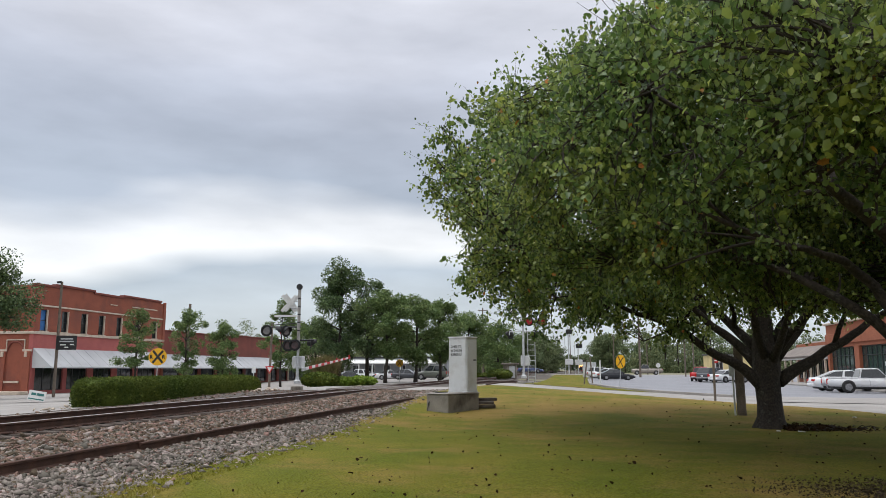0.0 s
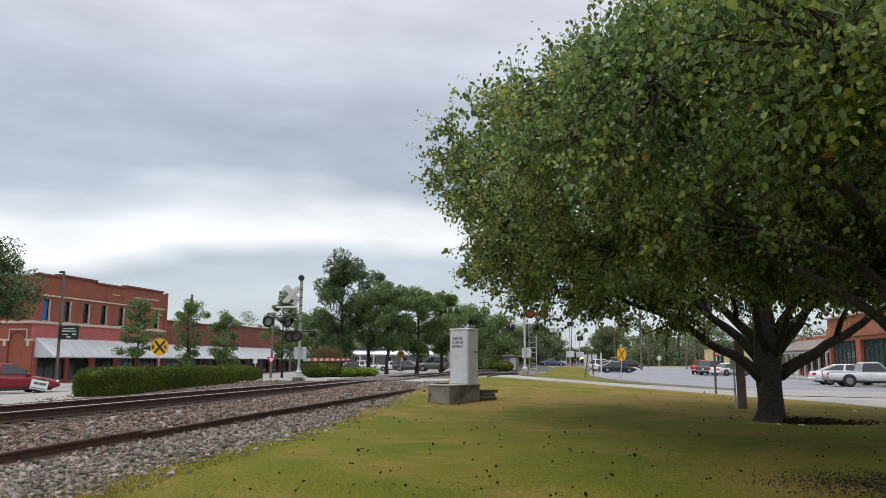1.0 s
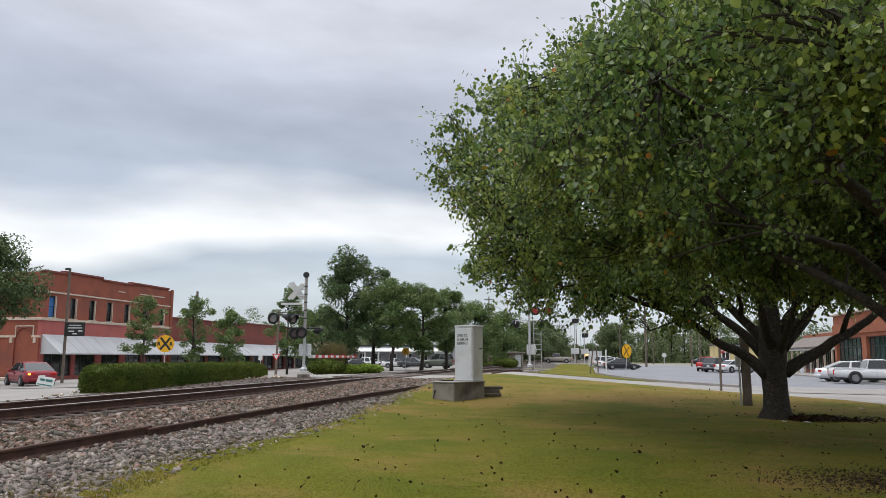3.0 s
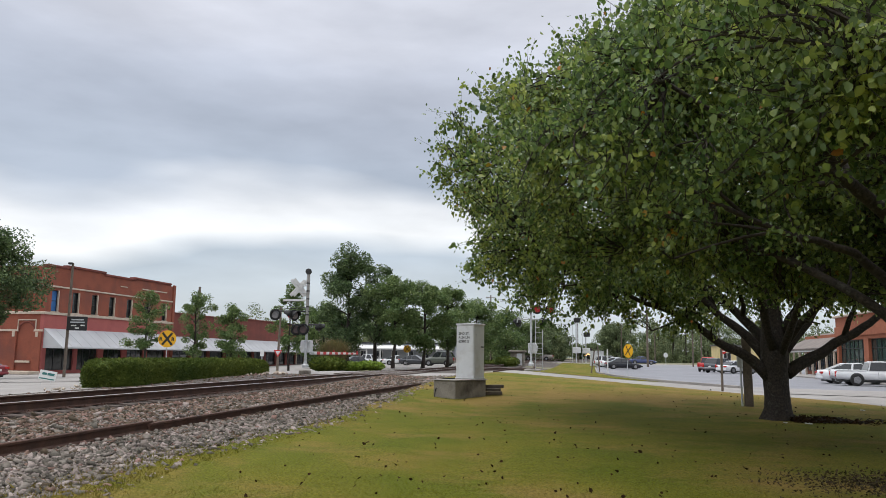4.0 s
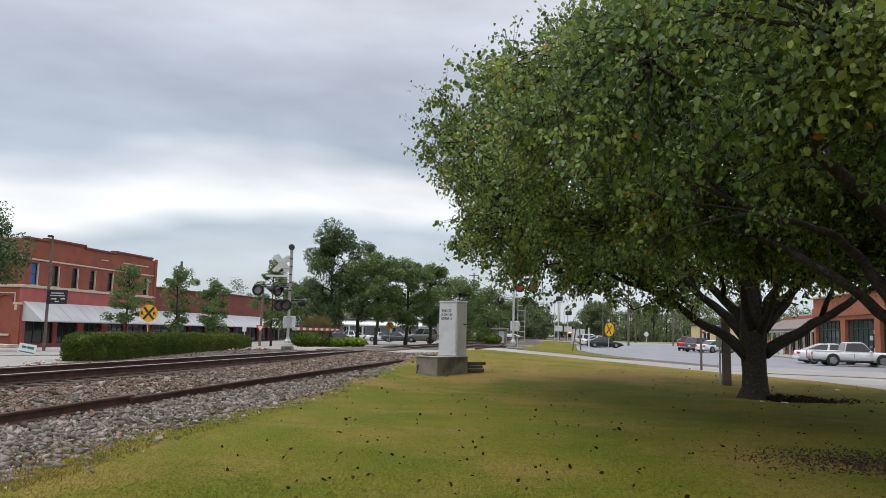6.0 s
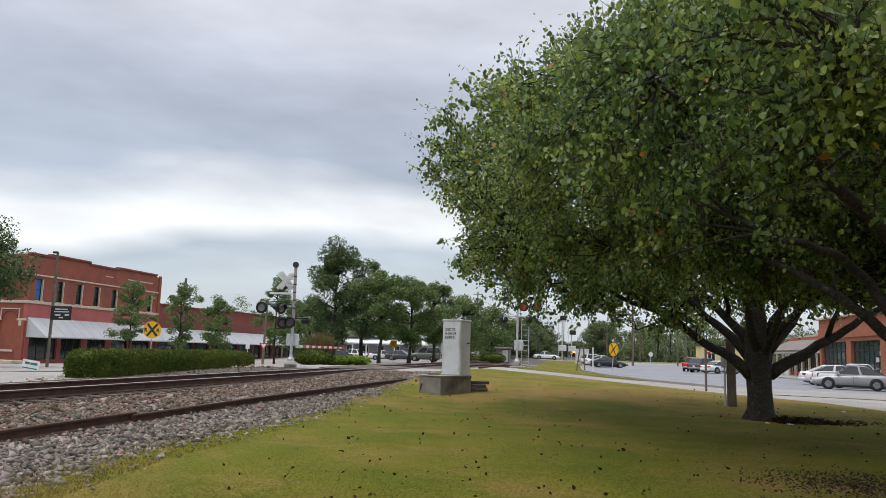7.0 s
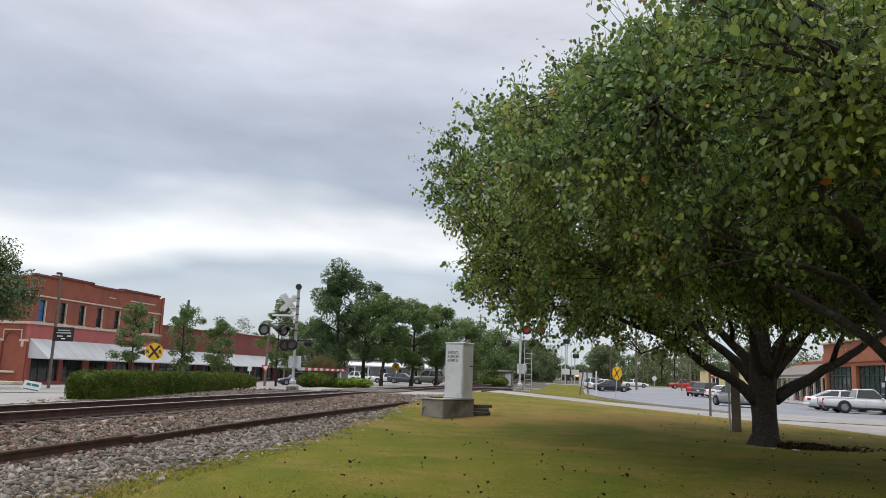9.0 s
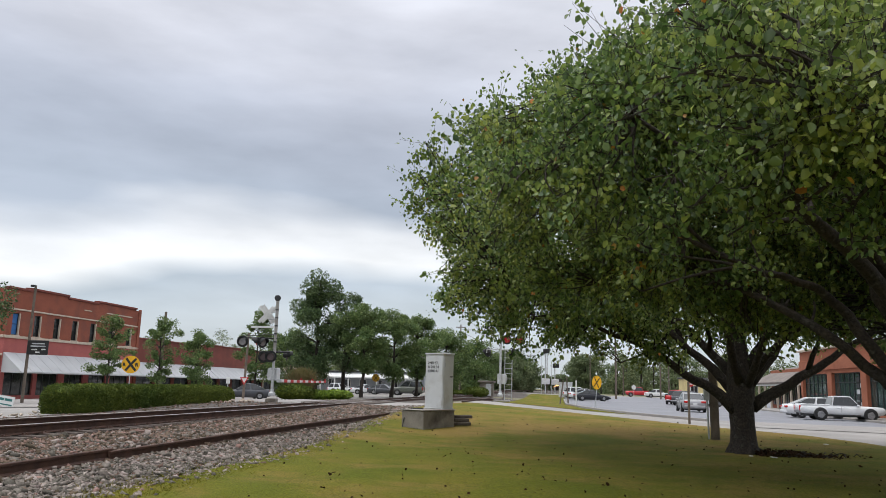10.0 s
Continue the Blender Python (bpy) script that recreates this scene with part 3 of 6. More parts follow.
build_track()
build_siding()
build_old_rails()
stone_field("ballast_stones", 42000, (0.12, None, 6.5, 26), 0.064, [M_STONE, M_STONE_RUST], 3, "loose grey and rust-stained broken ballast stones")
stone_field("ballast_stones", 15000, (0.12, None, 24, 38.4), 0.072, [M_STONE, M_STONE_RUST], 4, "loose grey and rust-stained broken ballast stones")
stone_field("ballast_stones", 4000, (-7.6, -0.1, 9, 38.4), 0.07, [M_STONE_RUST, M_STONE_RUST], 6, "rusty broken stones between and behind the rails")
build_case()


# ---- plants ----
def leaf_arrays(rng, centres, size, droop=0.3, wide=0.62, fold=0.22, fine=False):
    """Folded four-point leaves at the given places."""
    n = len(centres)
    az = rng.uniform(0, 2 * np.pi, n)
    el = rng.normal(-droop, 0.55, n)
    d = np.stack([np.cos(az) * np.cos(el), np.sin(az) * np.cos(el), np.sin(el)], -1)
    side = np.cross(d, rng.normal(0, 1, (n, 3)) + np.array([0, 0, 1.2]))
    side /= np.linalg.norm(side, axis=1, keepdims=True) + 1e-9
    up = np.cross(side, d)
    L = size * rng.lognormal(0, 0.22, n)[:, None]
    a = centres
    tip = centres + d * L - up * L * 0.1
    mid = centres + d * L * 0.42 - up * L * fold
    l = mid + side * L * wide / 2 + up * L * fold * 1.3
    r = mid - side * L * wide / 2 + up * L * fold * 1.3
    if fine:
        l2 = centres + d * L * 0.74 - up * L * fold * 0.5 + side * L * wide * 0.36 + up * L * fold * 0.7
        r2 = centres + d * L * 0.74 - up * L * fold * 0.5 - side * L * wide * 0.36 + up * L * fold * 0.7
        l, r = l - d * L * 0.10, r - d * L * 0.10
        v = np.stack([a, l, l2, tip, r2, r], 1).reshape(-1, 3)
        k = np.arange(n)[:, None] * 6
        f = np.concatenate([k + [[0, 1, 3]], k + [[1, 2, 3]], k + [[0, 3, 5]], k + [[5, 3, 4]]], 1).reshape(-1, 3)
        return v, f
    v = np.stack([a, l, tip, r], 1).reshape(-1, 3)
    k = np.arange(n)[:, None] * 4
    f = np.concatenate([k + [[0, 1, 2]], k + [[0, 2, 3]]], 1).reshape(-1, 3)
    return v, f


def branch_path(rng, a, b, sag=0.0, wig=0.12, n=6):
    a, b = np.asarray(a, float), np.asarray(b, float)
    L = np.linalg.norm(b - a)
    pts = []
    o = rng.normal(0, wig * L * 0.35, 3)
    o2 = rng.normal(0, wig * L * 0.16, 3)
    ph = rng.uniform(0, 3)
    for i in range(n + 1):
        t = i / n
        p = a + (b - a) * t + o * math.sin(math.pi * t) + o2 * (math.sin(3.4 * math.pi * t + ph) - math.sin(ph)) * (1 - t) * min(1, 4 * t) + np.array([0, 0, sag * L * math.sin(math.pi * t)])
        pts.append(p)
    return pts


def shade_tree(label, bx, by, seed, trunk, limbs, profile, count, shy, inner, leaf):
    """A spreading shade tree. limbs: (points, start radius); profile: crown radius by height; shy(x, y, z): share of tips left out; inner: boxes of sparse inner growth."""
    rng = np.random.default_rng(seed)
    t = thing("shade_tree", label, "tree", pose(bx, by, ground_at(bx, by)), "shade trees")
    g = Geo()
    rings = []
    for z, r in trunk:
        ring = []
        for j in range(24):
            w = 2 * math.pi * j / 24
            k = 1 + 0.06 * math.sin(3 * w + 0.6) + 0.045 * math.sin(7 * w + z * 1.5) + 0.025 * math.sin(11 * w + z * 4) + (0.16 * max(0, math.sin(5 * w)) if z < 0.2 else 0)
            ring.append((r * k * math.cos(w) - 0.03 * z - 0.04, r * k * math.sin(w), z))
        rings.append(ring)
    g.loft(rings)
    part("trunk", g, M_BARK, t, "stout dark fissured trunk", smooth=True)
    nodes = []
    zs, rs = [p[0] for p in profile], [p[1] for p in profile]
    for stops, r in limbs:
        pts = []
        for a, b in zip(stops[:-1], stops[1:]):
            seg = branch_path(rng, a, b, 0.03, 0.12, 4)
            pts += seg if not pts else seg[1:]
        m = len(pts) - 1
        radii = [r * (1 - 0.87 * (i / m) ** 0.8) + 0.012 for i in range(m + 1)]
        part("limb", Geo().tube(pts, radii, 9), M_BARK, t, smooth=True)
        nodes += [(p, radii[i]) for i, p in enumerate(pts) if i >= 2]
        # side branches off each limb
        for _ in range(3):
            i = int(rng.integers(m // 3, m))
            d = pts[i] * np.array([1, 1, 0])
            d = d / (np.linalg.norm(d) + 0.3)
            e = pts[i] + d * rng.uniform(0.8, 2.0) + rng.normal(0, 0.8, 3) + np.array([0, 0, rng.uniform(0.1, 1.4)])
            e[2] = min(e[2], zs[-1] - 1.5)
            e[:2] *= min(1.0, 0.8 * float(np.interp(e[2], zs, rs)) / (math.hypot(e[0], e[1]) + 0.01))
            sp = branch_path(rng, pts[i], e, 0.05, 0.25, 5)
            sr = [radii[i] * 0.6 * (1 - 0.8 * k / 5) + 0.008 for k in range(6)]
            part("limb", Geo().tube(sp, sr, 7), M_BARK, t, smooth=True)
            nodes += [(p, sr[k]) for k, p in enumerate(sp) if k >= 1]
    z = zs[0] + (zs[-1] - zs[0]) * rng.beta(1.15, 1.4, count)
    az = rng.uniform(-np.pi, np.pi, count)
    wave = 1 + 0.05 * np.sin(3 * az + z * 0.7 + seed) + 0.045 * np.sin(7 * az - z * 1.3 + 1) + 0.03 * np.sin(13 * az + z * 2.1)
    rr = np.interp(z, zs, rs) * wave * (1 - 0.45 * rng.uniform(0, 1, count) ** 1.5)
    tips = np.stack([rr * np.cos(az), rr * np.sin(az), z], -1)
    for n, x0, x1, y0, y1, z0, z1 in inner:
        tips = np.concatenate([tips, np.stack([rng.uniform(x0, x1, n), rng.uniform(y0, y1, n), rng.uniform(z0, z1, n)], -1)])
    # foliage gathers in sprays with gaps between them
    hubs = tips[rng.choice(len(tips), len(tips) // 7, replace=False)]
    for i, p in enumerate(tips):
        k = np.argmin(((hubs - p) ** 2).sum(1))
        tips[i] = p + (hubs[k] - p) * 0.42
    tips = tips[[rng.random() > shy(*p) and noise.noise(Vector(p) * 0.6) > -0.24 for p in tips]]
    P = np.array([p for p, _ in nodes])
    twigs, cl = Geo(), []
    for tip in tips:
        k = np.argmin(((P - tip) ** 2).sum(1) + 0.5 * np.maximum(0, (P[:, 0] ** 2 + P[:, 1] ** 2) - (tip[0] ** 2 + tip[1] ** 2)))
        pts = branch_path(rng, P[k], tip, 0.06, 0.25, 5)
        r0 = min(0.026, nodes[k][1] * 0.6)
        twigs.tube(pts, [r0 * (1 - 0.8 * i / 5) + 0.004 for i in range(6)], 5, caps=False)
        out = tip / np.linalg.norm(tip)
        for _ in range(8):
            f = rng.uniform(0.55, 1.0)
            i = min(4, int(f * 5))
            q = pts[i] + (pts[i + 1] - pts[i]) * (f * 5 - i)
            end = q + rng.normal(0, 0.3, 3) + np.array([0, 0, 0.02]) + out * 0.2
            cl.append((q, end))
            twigs.tube([q, (q + end) / 2 + rng.normal(0, 0.03, 3), end], [0.005, 0.004, 0.002], 3, caps=False)
    tagged(part("twigwork", twigs, M_BARK, t, "fine dark branches and twigs"), kind="stuff")
    q = np.array([c[0] for c in cl])
    e = np.array([c[1] for c in cl])
    per = 13
    f = rng.uniform(0.2, 1.05, (len(cl), per, 1))
    pts = (q[:, None] + (e - q)[:, None] * f + rng.normal(0, 0.075, (len(cl), per, 3))).reshape(-1, 3)
    v, fc = leaf_arrays(rng, pts, leaf, 0.8, 0.76, 0.27, True)
    slot = np.repeat((rng.random(len(pts)) < 0.006).astype(int), 4)
    o = soup("crown", v, fc, [M_LEAF, M_LEAF_OLD], slot)
    o.parent = t
    tagged(o, "dense green leaves with a few turning orange", kind="stuff")
    return o


def far_shade_tree():
    trunk = [(z, 0.84 * r) for z, r in ((-0.1, 0.55), (0.02, 0.49), (0.12, 0.43), (0.3, 0.385), (0.7, 0.355), (1.1, 0.36), (1.4, 0.39), (1.7, 0.42), (2.0, 0.37), (2.5, 0.30), (3.2, 0.25), (4.2, 0.19), (5.2, 0.12))]
    limbs = [(((-0.25, 0, 1.1), (-1.0, 0.1, 1.75), (-1.95, 0.2, 2.35), (-3.4, 0.3, 3.0), (-6.2, 0.2, 4.3)), 0.16),
             (((-0.2, 0.1, 1.5), (-1.2, 0.8, 2.7), (-3.2, 2.0, 4.2), (-6.0, 2.6, 5.8)), 0.14),
             (((0.2, 0, 1.2), (1.1, 0, 1.72), (1.9, -0.2, 2.25), (2.6, -0.3, 2.8), (4.6, -0.2, 3.9), (6.4, 0.2, 4.6)), 0.17),
             (((0.1, 0, 1.7), (1.3, 0.4, 3.2), (3.4, 1.6, 5.2), (5.2, 2.6, 6.6)), 0.14),
             (((-0.1, -0.15, 1.6), (-1.0, -1.4, 3.4), (-2.8, -3.2, 5.6), (-4.6, -4.6, 6.8)), 0.12),
             (((-0.1, 0, 2.0), (-0.5, 0.1, 4.4), (-1.6, 0.4, 9.4)), 0.19),
             (((0.05, 0, 2.0), (0.7, -0.4, 4.2), (1.8, -1.6, 8.4)), 0.15),
             (((0.1, -0.1, 1.9), (1.4, -1.8, 3.6), (3.8, -4.2, 5.2)), 0.11),
             (((0, 0.15, 1.7), (-0.9, 2.2, 3.6), (-2.2, 5.4, 5.8)), 0.15),
             (((0.05, 0.15, 1.8), (0.9, 2.4, 4.2), (2.3, 5.0, 7.2)), 0.15),
             (((0, -0.2, 1.7), (0.1, -2.4, 3.8), (0.5, -5.8, 5.8)), 0.10)]
    profile = ((2.3, 6.2), (2.8, 7.5), (3.6, 8.4), (5.0, 8.6), (6.0, 9.3), (7.0, 9.1), (8.0, 7.4), (9.4, 5.6), (10.8, 3.0), (11.6, 0.6))

    def shy(x, y, z):
        if x > 1.5 and z < 4.6 and y < 2.0:
            return 0.6
        if z < 3.0 and y < -2.5:
            return 0.7
        return 0.45 if z < 3.4 else (0.2 if z < 4.4 and y < 1.5 else 0.0)
    inner = ((120, -5.6, -1.0, -0.8, 2.0, 2.4, 3.6), (170, 0.8, 6.5, -1.2, 3.0, 2.9, 5.0), (150, -4.5, 1.5, -1.0, 5.0, 3.2, 6.0), (110, 0.6, 7.0, -1.0, 5.0, 3.4, 6.0))
    return shade_tree("large spreading shade tree with dense green leaves and dark trunk", 8.55, 20.3, 11, trunk, limbs, profile, 2600, shy, inner, 0.095)


def near_shade_tree():
    """A second tree of the row, its trunk beside the view, its crown reaching into it."""
    trunk = [(z, 0.84 * r) for z, r in ((-0.1, 0.50), (0.02, 0.45), (0.15, 0.38), (0.4, 0.34), (0.9, 0.33), (1.3, 0.36), (1.7, 0.38), (2.2, 0.32), (3.0, 0.25), (4.2, 0.18), (5.0, 0.12))]
    limbs = [(((-0.2, 0.1, 1.5), (-1.05, 0.4, 2.42), (-2.1, 1.4, 3.32), (-3.6, 2.6, 4.3), (-5.0, 3.4, 5.2)), 0.095),
             (((-0.2, 0, 1.7), (-0.75, 0.2, 2.53), (-1.15, 0.2, 3.0), (-1.8, 0.0, 3.28), (-2.4, -0.2, 3.36), (-4.2, -0.4, 4.1), (-6.2, -0.6, 5.0)), 0.10),
             (((-0.05, 0, 2.2), (-0.55, -0.3, 3.45), (-0.75, -0.4, 3.6), (-1.2, -0.8, 4.15), (-2.2, -1.4, 5.4), (-2.9, -1.8, 6.2)), 0.13),
             (((-0.3, -0.2, 2.6), (-1.8, -0.8, 4.0), (-2.15, -1.0, 4.14), (-3.1, -1.4, 4.25), (-5.0, -2.4, 5.0)), 0.12),
             (((-0.1, -0.2, 1.8), (-1.2, -2.0, 3.2), (-2.8, -4.0, 3.9), (-4.2, -5.4, 4.2)), 0.15),
             (((0, 0, 2.4), (-0.6, 0.5, 5.0), (-1.6, 0.8, 8.0)), 0.18),
             (((0.1, 0, 2.2), (1.2, 0.4, 4.6), (2.8, 1.0, 7.0)), 0.16),
             (((0.2, -0.1, 1.8), (1.8, -1.4, 3.4), (4.4, -3.0, 4.6)), 0.15),
             (((0.1, 0.2, 1.9), (1.0, 2.2, 3.8), (1.8, 4.6, 5.6)), 0.15),
             (((0, -0.2, 1.9), (-0.2, -2.4, 3.9), (-0.4, -5.2, 4.8)), 0.14)]
    profile = ((2.75, 5.6), (3.2, 6.6), (4.2, 6.8), (5.0, 6.4), (5.8, 5.6), (6.8, 4.5), (8.0, 3.3), (9.0, 1.2))

    def shy(x, y, z):
        if z < 4.6 and x > -3.4 and -3.0 < y < 1.0 and x < 2:
            return 0.72
        if z < 4.0 and y > -2.5:
            return 0.88 if y < 1.0 else 0.35
        return 0.0
    inner = ((120, -6.0, -1.0, -6.0, -2.5, 3.4, 5.6), (130, -3.2, 0.5, 1.05, 3.6, 2.9, 4.6), (110, -1.8, 0.8, 1.1, 4.0, 2.45, 3.4))
    return shade_tree("nearer shade tree of the same row with arching dark limbs", 7.7, 11.8, 19, trunk, limbs, profile, 2300, shy, inner, 0.074)


def tree(name, label, x, y, h, r, leaf_mat, seed, trunk=0.16, clear=0.3, leaves=5000, size=0.24, gappy=0.0, forks=5, lean=0.0, group="street trees", shape=0.75):
    """A street tree: trunk, limbs and a crown of small leaves in uneven clumps."""
    rng = np.random.default_rng(seed)
    t = thing(name, label, "tree", pose(x, y, ground_at(x, y)), group)
    top = np.array([lean * h * 0.1, 0, h * 0.82])
    tp = branch_path(rng, (0, 0, -0.1), top, 0, 0.05, 7)
    part("trunk", Geo().tube(tp, [trunk * (1.25 if i == 0 else 1) * (1 - 0.8 * i / 7) + 0.01 for i in range(8)], 8), M_BARK, t, smooth=True)
    g = Geo()
    clumps = []
    for k in range(forks * 4):
        f = clear + (0.96 - clear) * (k + rng.random()) / (forks * 4)
        i = min(6, int(f / 0.82 * 7)) if f < 0.82 else 6
        a = tp[i]
        w = k * 2.4 + rng.normal(0, 0.3)
        env = math.sin(math.pi * min(1, max(0.02, (f - clear) / (1.06 - clear))) ** shape) * r
        L = env * rng.uniform(0.6, 1.1)
        e = np.array([a[0] + L * math.cos(w), a[1] + L * math.sin(w), h * f + rng.normal(0, 0.045 * h)])
        e[2] = min(e[2], h * 0.97)
        pts = branch_path(rng, a, e, 0.12, 0.2, 4)
        g.tube(pts, [trunk * 0.34 * (1 - 0.85 * j / 4) + 0.006 for j in range(5)], 5, caps=False)
        for f2 in (0.45, 0.7, 0.9, 1.0):
            if rng.random() > gappy:
                j = min(3, int(f2 * 4))
                c = pts[j] + (pts[j + 1] - pts[j]) * (f2 * 4 - j)
                clumps.append((c + rng.normal(0, 0.06 * r, 3), r * rng.uniform(0.13, 0.32)))
    clumps.append((np.array([top[0], 0, h * 0.93]), r * 0.24))
    tagged(part("branchwork", g, M_BARK, t), kind="stuff")
    per = max(20, int(3.4 * leaves) // len(clumps))
    pts = []
    for c, cr in clumps:
        d = rng.normal(0, 1, (per, 3))
        d /= np.linalg.norm(d, axis=1, keepdims=True)
        pts.append(c + d * cr * rng.uniform(0.35, 1.0, (per, 1)) ** 0.6 * np.array([1.1, 1.1, 0.85]))
    v, fc = leaf_arrays(rng, np.concatenate(pts), size * 0.62, 0.2, 0.75)
    o = soup("crown", v, fc, [leaf_mat])
    o.parent = t
    tagged(o, kind="stuff")
    return t


def bush_shape(name, label, category, blobs, leaf_mat, leaves, size, seed, m, group=""):
    """A round shrub: leaves over rounded volumes (centre, radii), on short stems."""
    rng = np.random.default_rng(seed)
    t = thing(name, label, category, m, group)
    core, stems = Geo(), Geo()
    pts = []
    vol = sum(b[1][0] * b[1][2] for b in blobs)
    for c, rad in blobs:
        n = int(leaves * rad[0] * rad[2] / vol)
        d = rng.normal(0, 1, (n, 3))
        p = 2.2
        d /= (np.abs(d) ** p).sum(1, keepdims=True) ** (1 / p)
        keep = d[:, 2] > -0.93
        pts.append((np.array(c) + d * np.array(rad) * rng.uniform(0.93, 1.0, (n, 1)) * (1 + 0.03 * np.sin(d[:, :1] * rad[0] * 1.7)))[keep])
        ring = []
        for i in range(7):
            a = -math.pi / 2 + math.pi * i / 6
            ring.append([(c[0] + 0.84 * rad[0] * math.copysign(abs(math.cos(a)) ** 0.55, 1) * math.cos(w) , c[1] + 0.84 * rad[1] * abs(math.cos(a)) ** 0.55 * math.sin(w), c[2] + 0.84 * rad[2] * math.sin(a)) for w in [k * math.pi / 6 for k in range(12)]])
        core.loft(ring)
        for k in range(3):
            stems.tube([(c[0] + rng.normal(0, 0.1), c[1] + rng.normal(0, 0.1), 0), (c[0] + rng.normal(0, 0.2), c[1] + rng.normal(0, 0.2), c[2])], 0.03, 5)
    tagged(part("stemwork", stems, M_BARK, t), kind="stuff")
    part("inner_growth", core, leaf_mat, t, smooth=True)
    v, f = leaf_arrays(rng, np.concatenate(pts), size, -0.4, 0.7)
    o = soup("foliage", v, f, [leaf_mat])
    o.parent = t
    tagged(o, kind="stuff")
    return t


def clipped_hedge():
    """A long hedge parallel to the track, flat on top, with rounded shoulders and ends."""
    rng = np.random.default_rng(41)
    L, half, top = 14.0, 1.15, 1.12
    u, s = -8.15, 28.2 + L / 2
    t = thing("clipped_hedge", "long clipped green hedge with a rounded top", "hedge", pose(*W(u, s, float(height(np.float64(u), np.float64(s))) - 0.22), 0, 0, math.degrees(math.atan2(TY, TX))))

    def skin(x, w):
        """Point of the clipped skin: x along, w round the profile."""
        end = np.clip((L / 2 - np.abs(x)) / 1.0, 0, 1)
        k = 1 - (1 - end) ** 2.4 * 0.7
        bulge = 1 + 0.035 * np.sin(x * 1.9 + 1) + 0.025 * np.sin(x * 4.3 + w * 2)
        c, sn = np.cos(w), np.sin(w)
        y = half * np.sign(c) * np.abs(c) ** 0.5 * k * bulge
        z = top * np.abs(sn) ** 0.45 * (0.62 + 0.38 * k) * (1 + 0.02 * np.sin(x * 2.7) + 0.015 * np.sin(x * 7.1))
        return np.stack([x, y, z], -1)
    rings = []
    for x in np.linspace(-L / 2 + 0.1, L / 2 - 0.1, 60):
        w = np.linspace(0, math.pi, 15)
        rings.append([tuple(p) for p in skin(np.full(15, x), w) * np.array([1, 0.93, 0.93])])
    part("inner_growth", Geo().loft(rings), M_HEDGE, t, smooth=True)
    n = 75000
    x = rng.uniform(-L / 2, L / 2, n)
    w = rng.uniform(0, math.pi, n)
    pts = skin(x, w) * (1 + rng.normal(-0.012, 0.02, (n, 1)) * np.array([0, 1, 1]))
    m = 5200
    for sg in (-1, 1):
        y, z = rng.uniform(-1, 1, m) * half * 0.5, rng.uniform(0.02, 0.93, m) * top * 0.80
        pts = np.concatenate([pts, np.stack([np.full(m, sg * (L / 2 - 0.05)) + rng.normal(0, 0.05, m), y, z], -1)])
    v, f = leaf_arrays(rng, pts, 0.055, -0.4, 0.7)
    o = soup("foliage", v, f, [M_HEDGE])
    o.parent = t
    tagged(o, kind="stuff")


def fountain_grass(px, d):
    """A clump of dry ornamental grass behind the gate machine."""
    rng = np.random.default_rng(48)
    x = at_px(px, d)
    n = 2600
    az, k = rng.uniform(0, 2 * np.pi, n), rng.uniform(0.2, 1.0, n)
    h = rng.uniform(1.5, 2.25, n)
    base = np.stack([rng.normal(0, 0.25, n), rng.normal(0, 0.2, n), 0 * az], -1)
    tip = base + np.stack([np.cos(az) * k * 1.05, np.sin(az) * k * 0.7, h - 0.35 * k], -1)
    mid = (base + tip) / 2 + np.array([0, 0, 0.22])
    sd = np.stack([np.cos(az + 1.5), np.sin(az + 1.5), 0 * az], -1) * 0.016
    v = np.stack([base - sd, mid - sd, tip, mid + sd], 1).reshape(-1, 3)
    o = soup("ornamental_grass", v, np.arange(n * 4).reshape(-1, 4), [mat("dry_plume", (0.20, 0.15, 0.07), (0.16, 0.15, 0.05), 2, 0.8, island=0.35, translucent=0.3)])
    o.matrix_basis = pose(x, d, ground_at(x, d))
    tagged(o, "clump of tan ornamental grass behind the shrubs", "ornamental grass")


def at_px(px, d):
    """x at a distance ahead for a bearing given as a fraction of the lens."""
    return (px - 784) / 1374.5 * d


